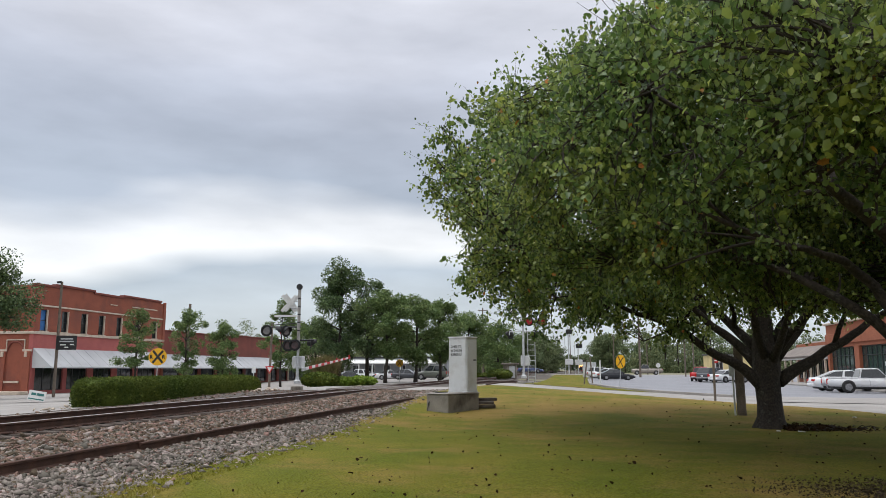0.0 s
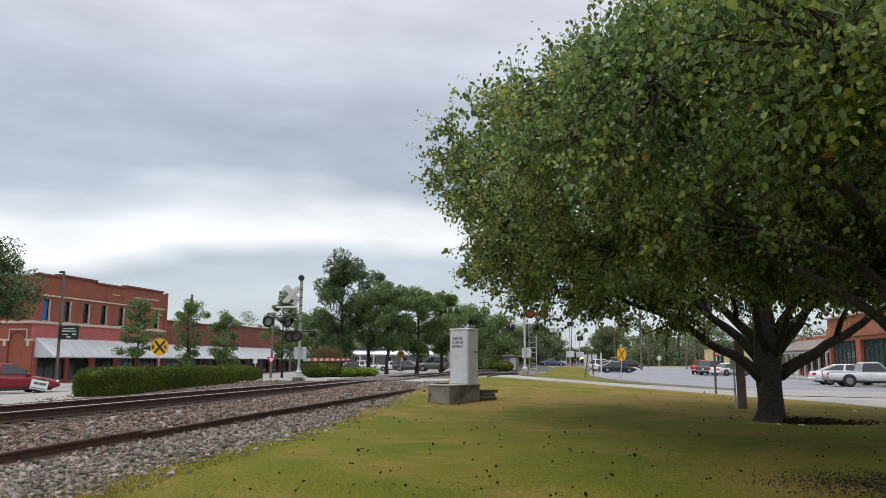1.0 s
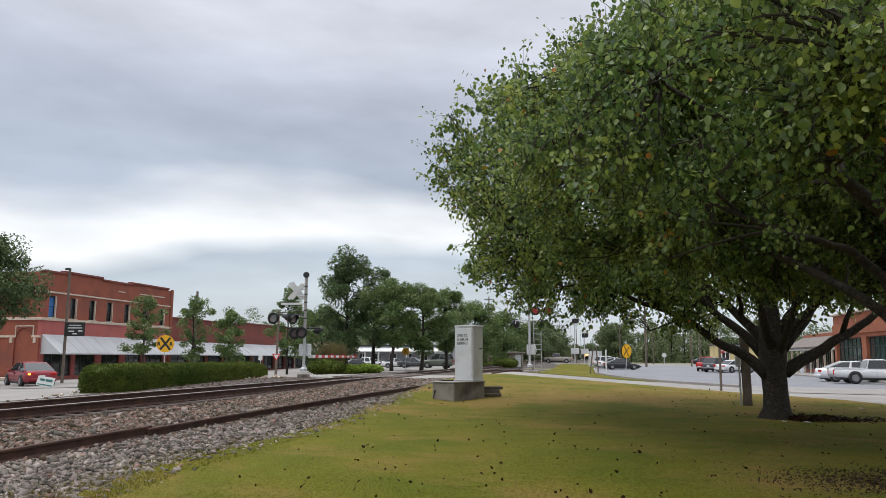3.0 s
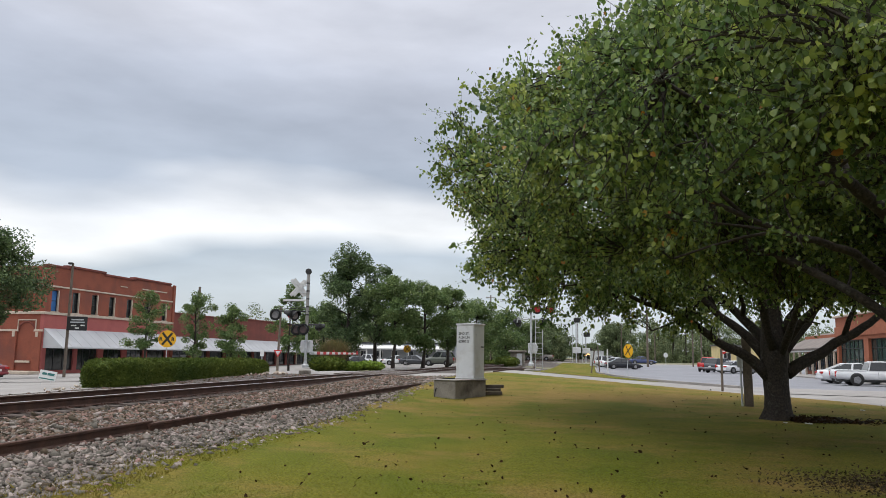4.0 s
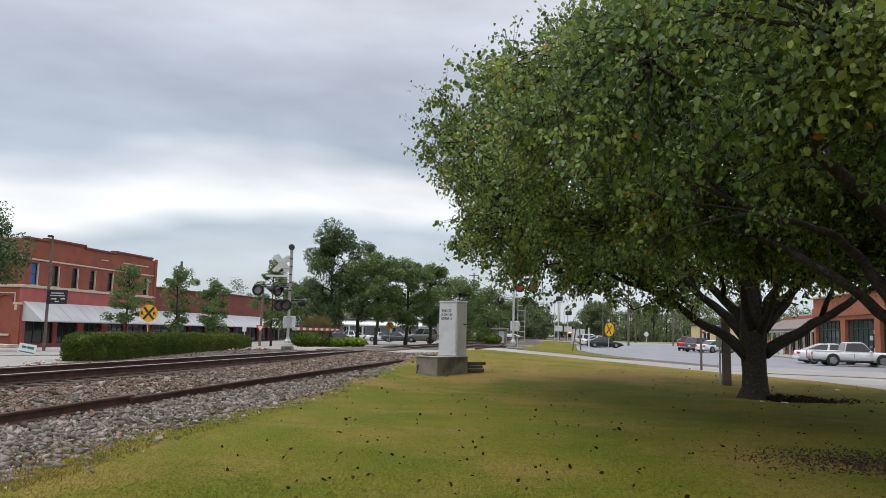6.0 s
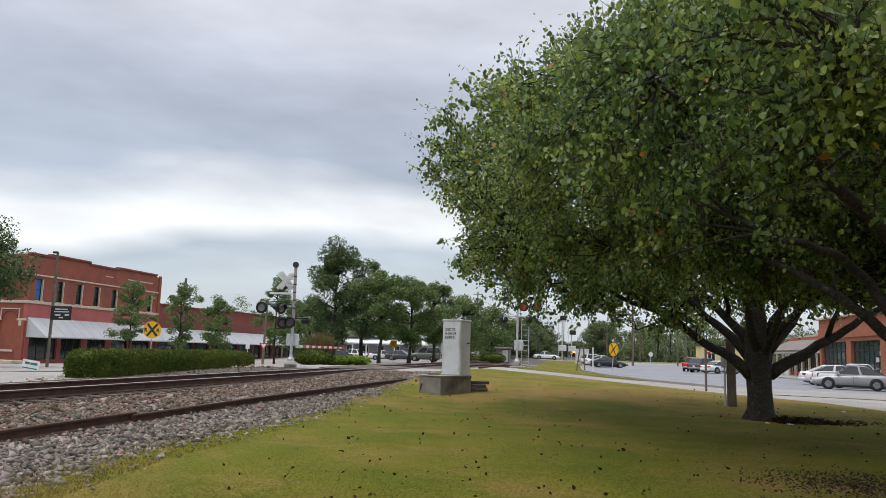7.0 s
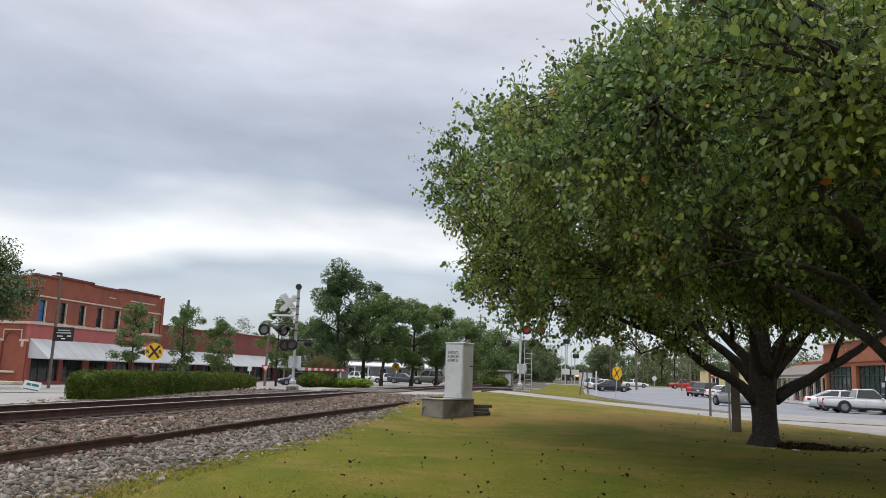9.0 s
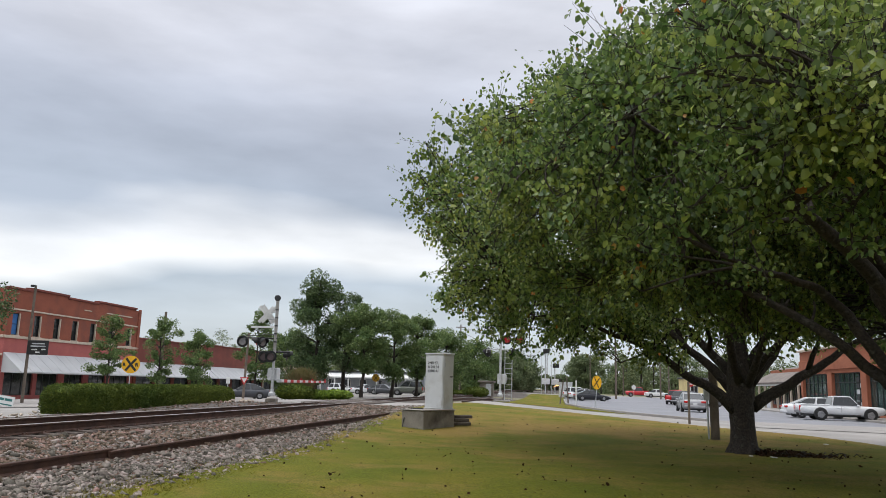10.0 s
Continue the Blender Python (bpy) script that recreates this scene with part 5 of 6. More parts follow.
def crossbuck(parent, x, y, z, k=0.62):
    """Two crossed white blades, facing along local x."""
    for s in (1, -1):
        m = pose(x, y + 0.012 * s, z, 0, 0, -48) @ pose(0, 0, 0, 42 * s, 0, 0)
        g = Geo().box((0, 0, 0), (0.015, 0.17, 2.2 * k), bevel=0.004)
        part("crossbuck_blade", g, M_WHITE, parent, "white crossbuck blade", at=m)


def gate_mechanism(parent, side):
    g = Geo().box((side * 0.06, 0.30, 1.35), (0.5, 0.42, 0.62), bevel=0.03)
    box = part("gate_mechanism", g, M_CASE, parent, "light grey gate machine box")
    part("cover", Geo().box((side * 0.33, 0.30, 1.35), (0.03, 0.34, 0.5), bevel=0.01), M_CASE, box)
    for z in (1.1, 1.6):
        part("bracket", Geo().box((0, 0.1, z), (0.22, 0.3, 0.08), bevel=0.01), M_ALU, parent)
    part("crank_disc", Geo().disc((side * 0.36, 0.38, 1.35), (1, 0, 0), 0.14, 0.05), M_ALU, box)


def build_left_signal():
    x, y = -7.25, 38.7
    t = mast_base("crossing_signal", "crossing signal mast with bell, crossbuck, red lamps and gate machine", x, y, 5.0)
    part("bell", Geo().disc((0, -0.03, 5.12), (0.2, -1, 0), 0.155, 0.12, 20).tube([(0, 0, 4.95), (0, 0, 5.1)], 0.04, 8), M_FRAME, t, "round grey bell")
    crossbuck(t, -0.36, -0.05, 4.3, 0.52)
    crossbuck(t, -0.62, 0.16, 4.3, 0.5)
    part("buck_arm", Geo().tube([(0, 0, 4.05), (-0.45, 0, 4.05)], 0.03, 8).tube([(0, 0, 4.4), (-0.45, 0, 4.4)], 0.025, 8), M_ALU, t)
    part("track_count_sign", Geo().box((-0.68, -0.05, 3.66), (1.25, 0.03, 0.1), bevel=0.008), M_WHITE, t, "narrow white sign bar")
    part("crossarm", Geo().tube([(0.1, 0, 3.1), (-1.75, 0, 3.12)], 0.035, 8).tube([(0.8, 0.1, 2.45), (-0.8, 0.0, 2.42)], 0.04, 8).tube([(0, 0, 3.3), (-1.7, 0, 3.2)], 0.02, 6), M_FRAME, t, "dark lamp crossarm")
    lamp_head(t, -1.62, -0.2, 2.92, (0.25, -1, 0), M_LENS_GREY)
    lamp_head(t, -0.95, 0.05, 2.95, (-1, -0.35, 0), M_SIGNAL)
    lamp_head(t, -0.62, -0.12, 2.9, (0.9, -0.5, 0), M_LENS_GREY)
    lamp_head(t, -0.5, -0.1, 2.18, (0.3, -1, 0))
    lamp_head(t, -0.12, -0.16, 2.2, (0.3, -1, 0))
    lamp_head(t, 0.55, 0.3, 2.3, (1, 0.3, 0))
    gate_mechanism(t, -1)
    part("mast_sleeve", Geo().tube([(0, 0, 2.35), (0, 0, 5.0)], 0.078, 14), M_MAST, t, "dull grey upper mast")
    for i in range(5):
        part("mast_band", Geo().tube([(0, 0, 2.9 + i * 0.4), (0, 0, 2.96 + i * 0.4)], 0.085, 12), M_FRAME, t)
    # the gate arm turns on its pivot; local y runs along the arm
    arm = thing("gate_arm", "red and white striped crossing gate arm, lowered", "gate arm", pose(*W(-3.55, 38.9, 1.53), 0, 0, -10.37))
    part("counterweight", Geo().box((0.02, -0.25, 0), (0.08, 0.5, 0.16), bevel=0.015), M_ALU, arm)
    n = 16
    for i in range(n):
        k = 1 - 0.35 * i / n
        part("stripe", Geo().box((0, 0.25 + i * 0.47, 0), (0.035, 0.47, 0.15 * k), bevel=0.006), M_RED if i % 2 else M_WHITE, arm, "red band" if i % 2 else "white band")
    for i in (6, 10, 15):
        part("arm_lamp", Geo().tube([(0, 0.3 + i * 0.47, 0.06), (0, 0.3 + i * 0.47, 0.16)], 0.045, 10), M_SIGNAL, arm, "small red arm lamp")
    return arm


def build_right_signal():
    x, y = 5.46, 52.5
    t = mast_base("crossing_signal", "crossing signal mast with paired red lamps at the far side", x, y, 5.3)
    t.matrix_basis = t.matrix_basis @ Matrix.Scale(1.11, 4)
    part("foundation_plate", Geo().box((0.1, 0, 0.0), (1.0, 0.8, 0.2), bevel=0.04), M_CONC, t)
    part("crossarm", Geo().tube([(-0.2, 0, 3.8), (1.4, 0, 3.8)], 0.035, 8).tube([(-0.85, 0, 3.12), (0.7, 0, 3.12)], 0.04, 8).tube([(-0.85, 0, 3.12), (-0.85, 0, 2.9)], 0.03, 8), M_ALU, t, "grey lamp crossarm")
    lamp_head(t, 0.38, -0.15, 3.72, (-0.05, -1, 0), M_SIGNAL)
    lamp_head(t, 1.16, -0.15, 3.72, (-0.05, -1, 0), M_SIGNAL)
    lamp_head(t, -0.8, 0.15, 2.95, (-0.8, 0.6, 0))
    lamp_head(t, 0.65, 0.2, 2.95, (0.8, 0.6, 0))
    crossbuck(t, 0.1, 0.1, 4.6, 0.5)
    gate_mechanism(t, 1)
    ld = Geo()
    for a in (-0.22, 0.22):
        ld.tube([(0.45 + a, 0.5, 0.1), (0.45 + a, 0.5, 3.1)], 0.025, 6)
    for i in range(9):
        ld.tube([(0.23, 0.5, 0.4 + i * 0.32), (0.67, 0.5, 0.4 + i * 0.32)], 0.014, 5)
    part("ladder", ld, M_ALU, t, "galvanised mast ladder")
    # farther signals down the line
    for px, d, h in ((1007, 150, 9.0), (1024, 158, 6.5)):
        xx = at_px(px, d)
        s = thing("distant_signal", "distant grey railway signal mast with a ladder and lamp box", "crossing signal", pose(xx, d, ground_at(xx, d), 0, 0, -10.37), "crossing signals")
        part("mast", Geo().tube([(0, 0, 0), (0, 0, h)], 0.11, 8), M_ALU, s)
        part("second_mast", Geo().tube([(-0.7, 0, 0), (-0.7, 0, h * 0.92)], 0.05, 6), M_ALU, s)
        part("signal_box", Geo().box((0.1, -0.1, 2.4), (1.5, 0.5, 1.1), bevel=0.05), M_CASE, s)
        part("signal_head", Geo().box((0.2, -0.2, h - 0.8), (1.3, 0.3, 0.9), bevel=0.1), M_BLACK, s)


def round_sign(x, y, z, dia, yaw, lean=0.0, label="", text=True, post_h=None, size_post=0.045):
    """Yellow round railway advance sign on a post."""
    g0 = ground_at(x, y)
    t = thing("advance_sign", label, "road sign", pose(x, y, g0, 0, lean, yaw), "railway advance signs")
    part("post", Geo().box((0, 0.04, (z - g0) / 2), (size_post, size_post, z - g0 + 0.5), bevel=0.006), M_ALU, t, "thin steel post")
    p = part("plate", Geo().disc((0, 0, z - g0), (0, 1, 0), dia / 2, 0.012, 32), M_YELLOWPAINT, t, "round yellow plate")
    k = dia / 2
    for s in (1, -1):
        part("cross_bar", Geo().box((0, -0.009 - 0.001 * s, 0), (k * (0.25 if text else 0.15), 0.004, k * 1.78)), M_BLACK, p, "black diagonal bar", at=pose(0, 0, z - g0, 0, 38 * s, 0))
    if text:
        for cx in (-0.88, 0.46):
            cu = bpy.data.curves.new("letter", "FONT")
            cu.body, cu.size, cu.extrude, cu.offset = "R", k * 0.55, 0.003, 0.012
            cu.materials.append(M_BLACK)
            o = new("letter", cu)
            o.parent = p
            o.matrix_basis = pose(cx * k, -0.012, z - g0 - k * 0.2, 90, 0, 0)
    return t


def pole(name, label, x, y, h, r, material, group="poles", arm=0.0):
    t = thing(name, label, "pole", pose(x, y, ground_at(x, y)), group)
    part("shaft", Geo().tube([(0, 0, -0.2), (0, 0, h * 0.5), (0, 0, h)], [r, r * 0.9, r * 0.75], 10), material, t)
    if arm:
        part("crossarm", Geo().box((0, 0, h - 0.5), (arm, 0.1, 0.12), bevel=0.01), material, t)
        for k in (-0.42, -0.15, 0.15, 0.42):
            part("insulator", Geo().tube([(k * arm, 0, h - 0.44), (k * arm, 0, h - 0.26)], 0.05, 8), M_WHITE, t)
    return t


def build_signs():
    # round yellow sign behind the hedge
    round_sign(at_px(278, 44), 44, 2.20, 0.97, 18, 0, "round yellow railway crossing sign with a black cross")
    round_sign(at_px(1095, 56), 56, 2.05, 0.98, -60, 7.0, "leaning round yellow railway sign on a thin post", False)
    round_sign(at_px(707, 88), 88, 2.15, 0.85, 5, 0, "round yellow railway sign across the street", False)
    # yield sign on a tall timber post
    x, y = at_px(477, 62), 62
    t = thing("yield_sign", "red and white triangular yield sign on a tall grey pole", "road sign", pose(x, y, ground_at(x, y), 0, 0, 12))
    part("post", Geo().tube([(0, 0.09, -0.1), (0.1, 0.09, 5.3)], [0.11, 0.08], 10), M_WOODPOLE, t, "tall grey timber pole")
    for k, m_, yy in ((0.40, M_RED, 0.0), (0.24, M_WHITE, -0.012)):
        tri = [(k * math.cos(a), 1.62 + k * math.sin(a)) for a in (radians(150), radians(30), radians(-90))]
        part("plate" if k > 0.3 else "centre", Geo().slab(tri, yy - 0.01, yy), m_, t)
    # small white sign by the hedge
    x, y = at_px(449, 60), 60
    t = thing("small_sign", "small white sign on a thin post", "road sign", pose(x, y, ground_at(x, y), 0, 0, 10))
    part("post", Geo().tube([(0, 0.02, 0), (0, 0.02, 1.5)], 0.03, 8), M_ALU, t)
    part("plate", Geo().box((0, 0, 1.55), (0.3, 0.015, 0.46), bevel=0.005), M_WHITE, t)
    # political-style yard placard: writing as bars
    x, y = at_px(66, 36), 36.0
    t = thing("yard_sign", "tilted white and teal yard sign on wire legs", "sign", pose(x, y, ground_at(x, y) + 0.04, -8, 10, 16))
    teal = mat("teal_print", (0.02, 0.14, 0.13), (0.03, 0.16, 0.15), 3, 0.6)
    part("board", Geo().box((0, 0, 0.36), (0.74, 0.012, 0.44), bevel=0.003), M_WHITE, t)
    part("lower_band", Geo().box((0, -0.009, 0.20), (0.66, 0.004, 0.05)), teal, t)
    for i, w in enumerate((0.2, 0.3)):
        part("text_bar", Geo().box((-0.15 + i * 0.28, -0.010, 0.42), (w, 0.004, 0.11)), teal, t)
    for dx in (-0.2, 0.2):
        part("wire_leg", Geo().tube([(dx, 0, -0.12), (dx, 0, 0.2)], 0.006, 5), M_ALU, t)
    # pole with the black shop sign
    x, y = at_px(98, 56), 56
    p = pole("utility_pole", "grey timber pole with a black hanging shop sign", x, y, 8.3, 0.11, M_WOODPOLE)
    part("lamp_cap", Geo().box((-0.12, -0.1, 8.25), (0.34, 0.2, 0.16), bevel=0.03), M_FRAME, p)
    s = part("hanging_sign", Geo().box((0.75, -0.2, 3.85), (1.5, 0.07, 1.02), bevel=0.06), M_BLACK, p, "black board with pale writing bars")
    for z, w, dx in ((4.02, 0.9, 0), (3.84, 1.05, 0), (3.6, 0.4, -0.25), (3.62, 0.3, 0.4), (3.42, 0.3, 0.0)):
        part("text_bar", Geo().box((0.78 + dx, -0.24, z + 0.1), (w, 0.01, 0.09)), M_ALU if z > 3.7 else M_WHITE, s)
    pole("utility_pole", "grey timber pole among the street trees", at_px(331, 80), 80, 8.8, 0.16, M_WOODPOLE)
    for px, d, h, r in ((1133, 118, 9.4, 0.17), (1146, 150, 6.0, 0.1), (1213, 122, 8.4, 0.12), (1228, 128, 6.0, 0.12), (855, 140, 12.0, 0.14), (1062 + 25, 160, 8.0, 0.12), (1010, 190, 10, 0.12)):
        pole("utility_pole", "tall timber utility pole beside the far street", at_px(px, d), d, h, r, M_WOODPOLE, arm=1.8 if px == 855 else 0)
    # posts by the lawn
    def post(x, y, w, h, m_, label, lean=0):
        t = tagged(new("post", Geo().box((0, 0, h / 2 - 0.1), (w, w, h + 0.2), bevel=0.012).mesh("post", m_)), label, "post", "posts")
        t.matrix_basis = pose(x, y, ground_at(x, y), 0, lean, 12)
        return t
    post(at_px(1263, 34.5), 34.5, 0.085, 1.85, M_WOODPOLE, "thin weathered sign post at the lawn edge")
    post(at_px(1062, 58), 58, 0.09, 1.85, M_WHITE, "white marker post beside the street")
    post(at_px(1048, 62), 62, 0.09, 2.2, M_WOODPOLE, "thin grey post beside the street", -4)
    post(at_px(1033, 64), 64, 0.09, 2.0, M_WOODPOLE, "leaning dark post beside the street", 9)
    # timber post with meter boxes near the tree
    x, y = 9.62, 25.2
    t = thing("meter_post", "stout dark timber post with a grey meter box", "post", pose(x, y, ground_at(x, y), 0, -0.8, -20))
    part("timber", Geo().box((0, 0, 1.15), (0.28, 0.24, 2.5), bevel=0.03), M_WOODPOLE, t)
    part("meter_box", Geo().box((-0.22, -0.08, 1.6), (0.18, 0.22, 0.7), bevel=0.02), M_ALU, t, "grey meter box")
    part("conduit", Geo().tube([(-0.2, -0.08, -0.1), (-0.2, -0.08, 1.3)], 0.03, 8), M_ALU, t)
    # round white sign far off and a stop sign by the yellow building
    x, y = at_px(1165, 138), 138
    t = thing("small_sign", "round white sign on a post beside the far street", "road sign", pose(x, y, ground_at(x, y)))
    part("post", Geo().tube([(0, 0.03, 0), (0, 0.03, 2.2)], 0.05, 8), M_ALU, t)
    part("plate", Geo().disc((0, 0, 1.7), (0, 1, 0), 0.4, 0.03, 20), M_WHITE, t)
    x, y = at_px(1267, 100), 100
    t = thing("stop_sign", "red octagonal stop sign on a post", "road sign", pose(x, y, ground_at(x, y), 0, 0, -25))
    part("post", Geo().tube([(0, 0.03, 0), (0, 0.03, 2.9)], 0.04, 8), M_ALU, t)
    part("plate", Geo().tube([(0, -0.015, 2.55), (0, 0.015, 2.55)], 0.36, 8), M_RED, t)
    part("text_bar", Geo().box((0, -0.02, 2.55), (0.42, 0.006, 0.14)), M_WHITE, t)
    # far equipment cabinets beside the line
    for px, d, w in ((1040, 118, 1.4), (1048, 120, 1.1)):
        x = at_px(px, d)
        t = thing("equipment_cabinet", "pale grey trackside equipment cabinet", "cabinet", pose(x, d, ground_at(x, d)), "equipment cabinets")
        part("body", Geo().box((0, 0, 1.1), (w, 0.8, 2.2), bevel=0.04), M_CASE, t)
        part("lid", Geo().box((0, 0, 2.24), (w + 0.1, 0.9, 0.08), bevel=0.02), M_CASE, t)
    # overhead wire between far poles
    w = Geo()
    a, b = Vector((at_px(855, 140), 140, 11.3)), Vector((at_px(1010, 190), 190, 9.6))
    w.tube([a.lerp(b, i / 10) - Vector((0, 0, 1.6 * math.sin(math.pi * i / 10))) for i in range(11)], 0.03, 4)
    tagged(new("overhead_wire", w.mesh("overhead_wire", M_FRAME)), "thin dark overhead wire sagging between poles", "wire")


GATE_ARM = build_left_signal()
build_right_signal()
build_signs()


# ---- vehicles ----
def paint(name, c, metal=0.2):
    return mat(name, c, tuple(v * 0.92 for v in c), 2, 0.38, metal, spread=0.04, coat=0.35)


def wheel(parent, x, y, r, w=0.22):
    sg = 1 if y > 0 else -1
    wh = thing("wheel", "", "", pose(x, y, r))
    for k in ("label", "category"):
        if k in wh:
            del wh[k]
    wh.parent = parent
    tyre = Geo().tube([(0, -w / 2, 0), (0, -w / 2 + 0.03, 0), (0, w / 2 - 0.03, 0), (0, w / 2, 0)], [r * 0.9, r, r, r * 0.9], 20)
    part("tyre", tyre, M_TYRE, wh, "black rubber tyre")
    rim = Geo().disc((0, sg * w * 0.46, 0), (0, 1, 0), r * 0.58, 0.05, 20)
    rim.disc((0, sg * w * 0.52, 0), (0, 1, 0), r * 0.2, 0.05, 12)
    for i in range(5):
        a = 2 * math.pi * i / 5
        rim.box((0, 0, 0), (r * 0.12, 0.04, r * 0.6), m=Matrix.Translation((math.cos(a) * r * 0.36, sg * w * 0.5, math.sin(a) * r * 0.36)) @ Matrix.Rotation(-a + math.pi / 2, 4, "Y"))
    part("rim", rim, M_RIM, wh, "silver alloy rim")
    return wh


def section(x, w, zb, zt, crown=0.03):
    """A rounded cross-section of a car body."""
    p = [(0.80, zb), (0.96, zb + 0.10), (1.0, zb + (zt - zb) * 0.45), (0.985, zb + (zt - zb) * 0.72), (0.93, zt - 0.02), (0.80, zt + crown * 0.5), (0.4, zt + crown)]
    return [(x, a * w, z) for a, z in p] + [(x, -a * w, z) for a, z in reversed(p)]


def car(name, label, kind, colour, L=4.75, Wd=1.82, H=1.46, turn=False, group="cars"):
    """A car facing +x, on the ground at z = 0. kind: sedan, suv or pickup."""
    t = thing(name, label, "car" if kind != "pickup" else "pickup truck", None, group)
    hw, R = Wd / 2, 0.33 if kind == "sedan" else 0.37
    zb = 0.2 if kind == "sedan" else 0.3
    belt = H * (0.615 if kind == "sedan" else 0.60)
    f, b = L / 2, -L / 2
    if kind == "sedan":
        st = [(b, 0.80, zb + 0.22, belt - 0.16), (b + 0.12, 0.93, zb + 0.08, belt + 0.02), (b + 0.7, 1, zb, belt + 0.03), (b + 1.3, 1, zb, belt + 0.01), (0, 1, zb, belt - 0.02), (f - 1.5, 1, zb, belt - 0.05), (f - 0.8, 0.99, zb, belt - 0.13), (f - 0.25, 0.93, zb + 0.03, belt - 0.25), (f, 0.78, zb + 0.12, belt - 0.36)]
        cab = (f - 1.35, f - 2.15, b + 1.5, b + 0.45)
    elif kind == "suv":
        st = [(b, 0.88, zb + 0.15, belt - 0.05), (b + 0.12, 0.96, zb + 0.05, belt + 0.02), (b + 1.3, 1, zb, belt + 0.02), (0, 1, zb, belt), (f - 1.3, 1, zb, belt - 0.02), (f - 0.7, 0.99, zb, belt - 0.10), (f - 0.2, 0.95, zb + 0.05, belt - 0.18), (f, 0.84, zb + 0.12, belt - 0.32)]
        cab = (f - 1.25, f - 1.95, b + 0.5, b + 0.12)
    else:
        st = [(b, 0.95, zb + 0.16, belt - 0.03), (b + 0.06, 0.98, zb + 0.12, belt), (b + 1.0, 1, zb + 0.06, belt), (0, 1, zb, belt), (f - 1.6, 1, zb, belt - 0.02), (f - 0.8, 0.99, zb, belt - 0.03), (f - 0.12, 0.96, zb + 0.08, belt - 0.06), (f, 0.9, zb + 0.14, belt - 0.15)]
        cab = (f - 1.45, f - 1.98, f - 3.02, f - 3.2)
    body = part("body", Geo().loft([section(x, hw * k, z0, z1) for x, k, z0, z1 in st]), colour, t, smooth=True)
    x0, x1, x2, x3 = cab
    tw, bw = hw * 0.74, hw * 0.94
    zr, zr2 = H, H - (0.03 if kind == "sedan" else 0.01)
    ring = lambda x, w, z: [(x, w, z), (x, -w, z)]
    g = Geo()
    lo = belt - 0.06
    v = [(x0, bw, lo), (x1, tw, zr - 0.02), (x1 - 0.12, tw * 0.96, zr), (x2 + 0.12, tw * 0.96, zr2), (x2, tw, zr2 - 0.03), (x3, bw, lo)]
    g.loft([[(x, y, z) for x, y, z in v], [(x, y * 0.5, z + (0.02 if i in (2, 3) else 0)) for i, (x, y, z) in enumerate(v)], [(x, -y * 0.5, z + (0.02 if i in (2, 3) else 0)) for i, (x, y, z) in enumerate(v)], [(x, -y, z) for x, y, z in v]], closed=True)
    part("cabin", g, colour, t)
    def lerp(a, c, k):
        return tuple(a[i] + (c[i] - a[i]) * k for i in range(3))
    def pane(pn, quad, parent=t):
        q = [Vector(p) for p in quad]
        n = (q[1] - q[0]).cross(q[3] - q[0]).normalized()
        c = sum(q, Vector()) / 4
        if n.dot(c - Vector((0, 0, belt + 0.1))) < 0:
            n = -n
        q = [c + (p - c) * 0.93 for p in q]
        part(pn, Geo().loft([[p - n * 0.01 for p in q], [p + n * 0.012 for p in q]]), M_CARGLASS, parent, "dark car glass")
    A, B, C, D = (x0, bw, lo + 0.08), (x1, tw, zr - 0.03), (x2, tw, zr2 - 0.04), (x3, bw, lo + 0.08)
    mir = lambda p: (p[0], -p[1], p[2])
    pane("windscreen", [A, B, mir(B), mir(A)])
    pane("rear_window", [D, C, mir(C), mir(D)])
    cuts = (0.0, 0.5, 1.0) if kind == "sedan" else ((0.0, 0.4, 0.72, 1.0) if kind == "suv" else (0.0, 1.0))
    for k0, k1 in zip(cuts[:-1], cuts[1:]):
        q = [lerp(A, D, k0 + 0.02), lerp(B, C, k0 + 0.02), lerp(B, C, k1 - 0.02), lerp(A, D, k1 - 0.02)]
        pane("side_window", q)
        pane("side_window", [mir(p) for p in q])
    xf, xb = f - (0.95 if kind == "sedan" else 0.9), b + (1.0 if kind == "sedan" else (1.25 if kind == "pickup" else 0.95))
    for x in (xf, xb):
        for sg in (1, -1):
            # no wells are cut; a black disc paints the shade round each tyre
            part("wheel_arch", Geo().disc((x, sg * (hw - 0.02), R + 0.03), (0, 1, 0), R + 0.045, 0.06, 20), M_PLASTIC, t, "dark disc imitating shade in the wheel arch")
            wheel(t, x, sg * (hw - 0.07), R)
    for sg in (1, -1):
        part("head_lamp", Geo().box((f - 0.14, sg * hw * 0.68, belt - 0.33 if kind != "pickup" else belt - 0.24), (0.2, hw * 0.34, 0.13), bevel=0.03), M_HEAD, t, "clear head lamp")
        if kind == "sedan":
            part("tail_lamp", Geo().box((b + 0.07, sg * hw * 0.70, belt - 0.13), (0.2, hw * 0.42, 0.15), bevel=0.03), M_TAIL, t, "red tail lamp")
        else:
            part("tail_lamp", Geo().box((b + 0.03, sg * hw * 0.86, belt - 0.2), (0.1, hw * 0.18, 0.34), bevel=0.02), M_TAIL, t, "red tail lamp")
        part("mirror", Geo().box((x0 - 0.18, sg * (hw + 0.07), belt + 0.03), (0.14, 0.18, 0.13), bevel=0.03), colour, t)
        part("door_handle", Geo().box((-0.25, sg * (hw * 0.99), belt - 0.14), (0.18, 0.03, 0.03), bevel=0.008), colour, t)
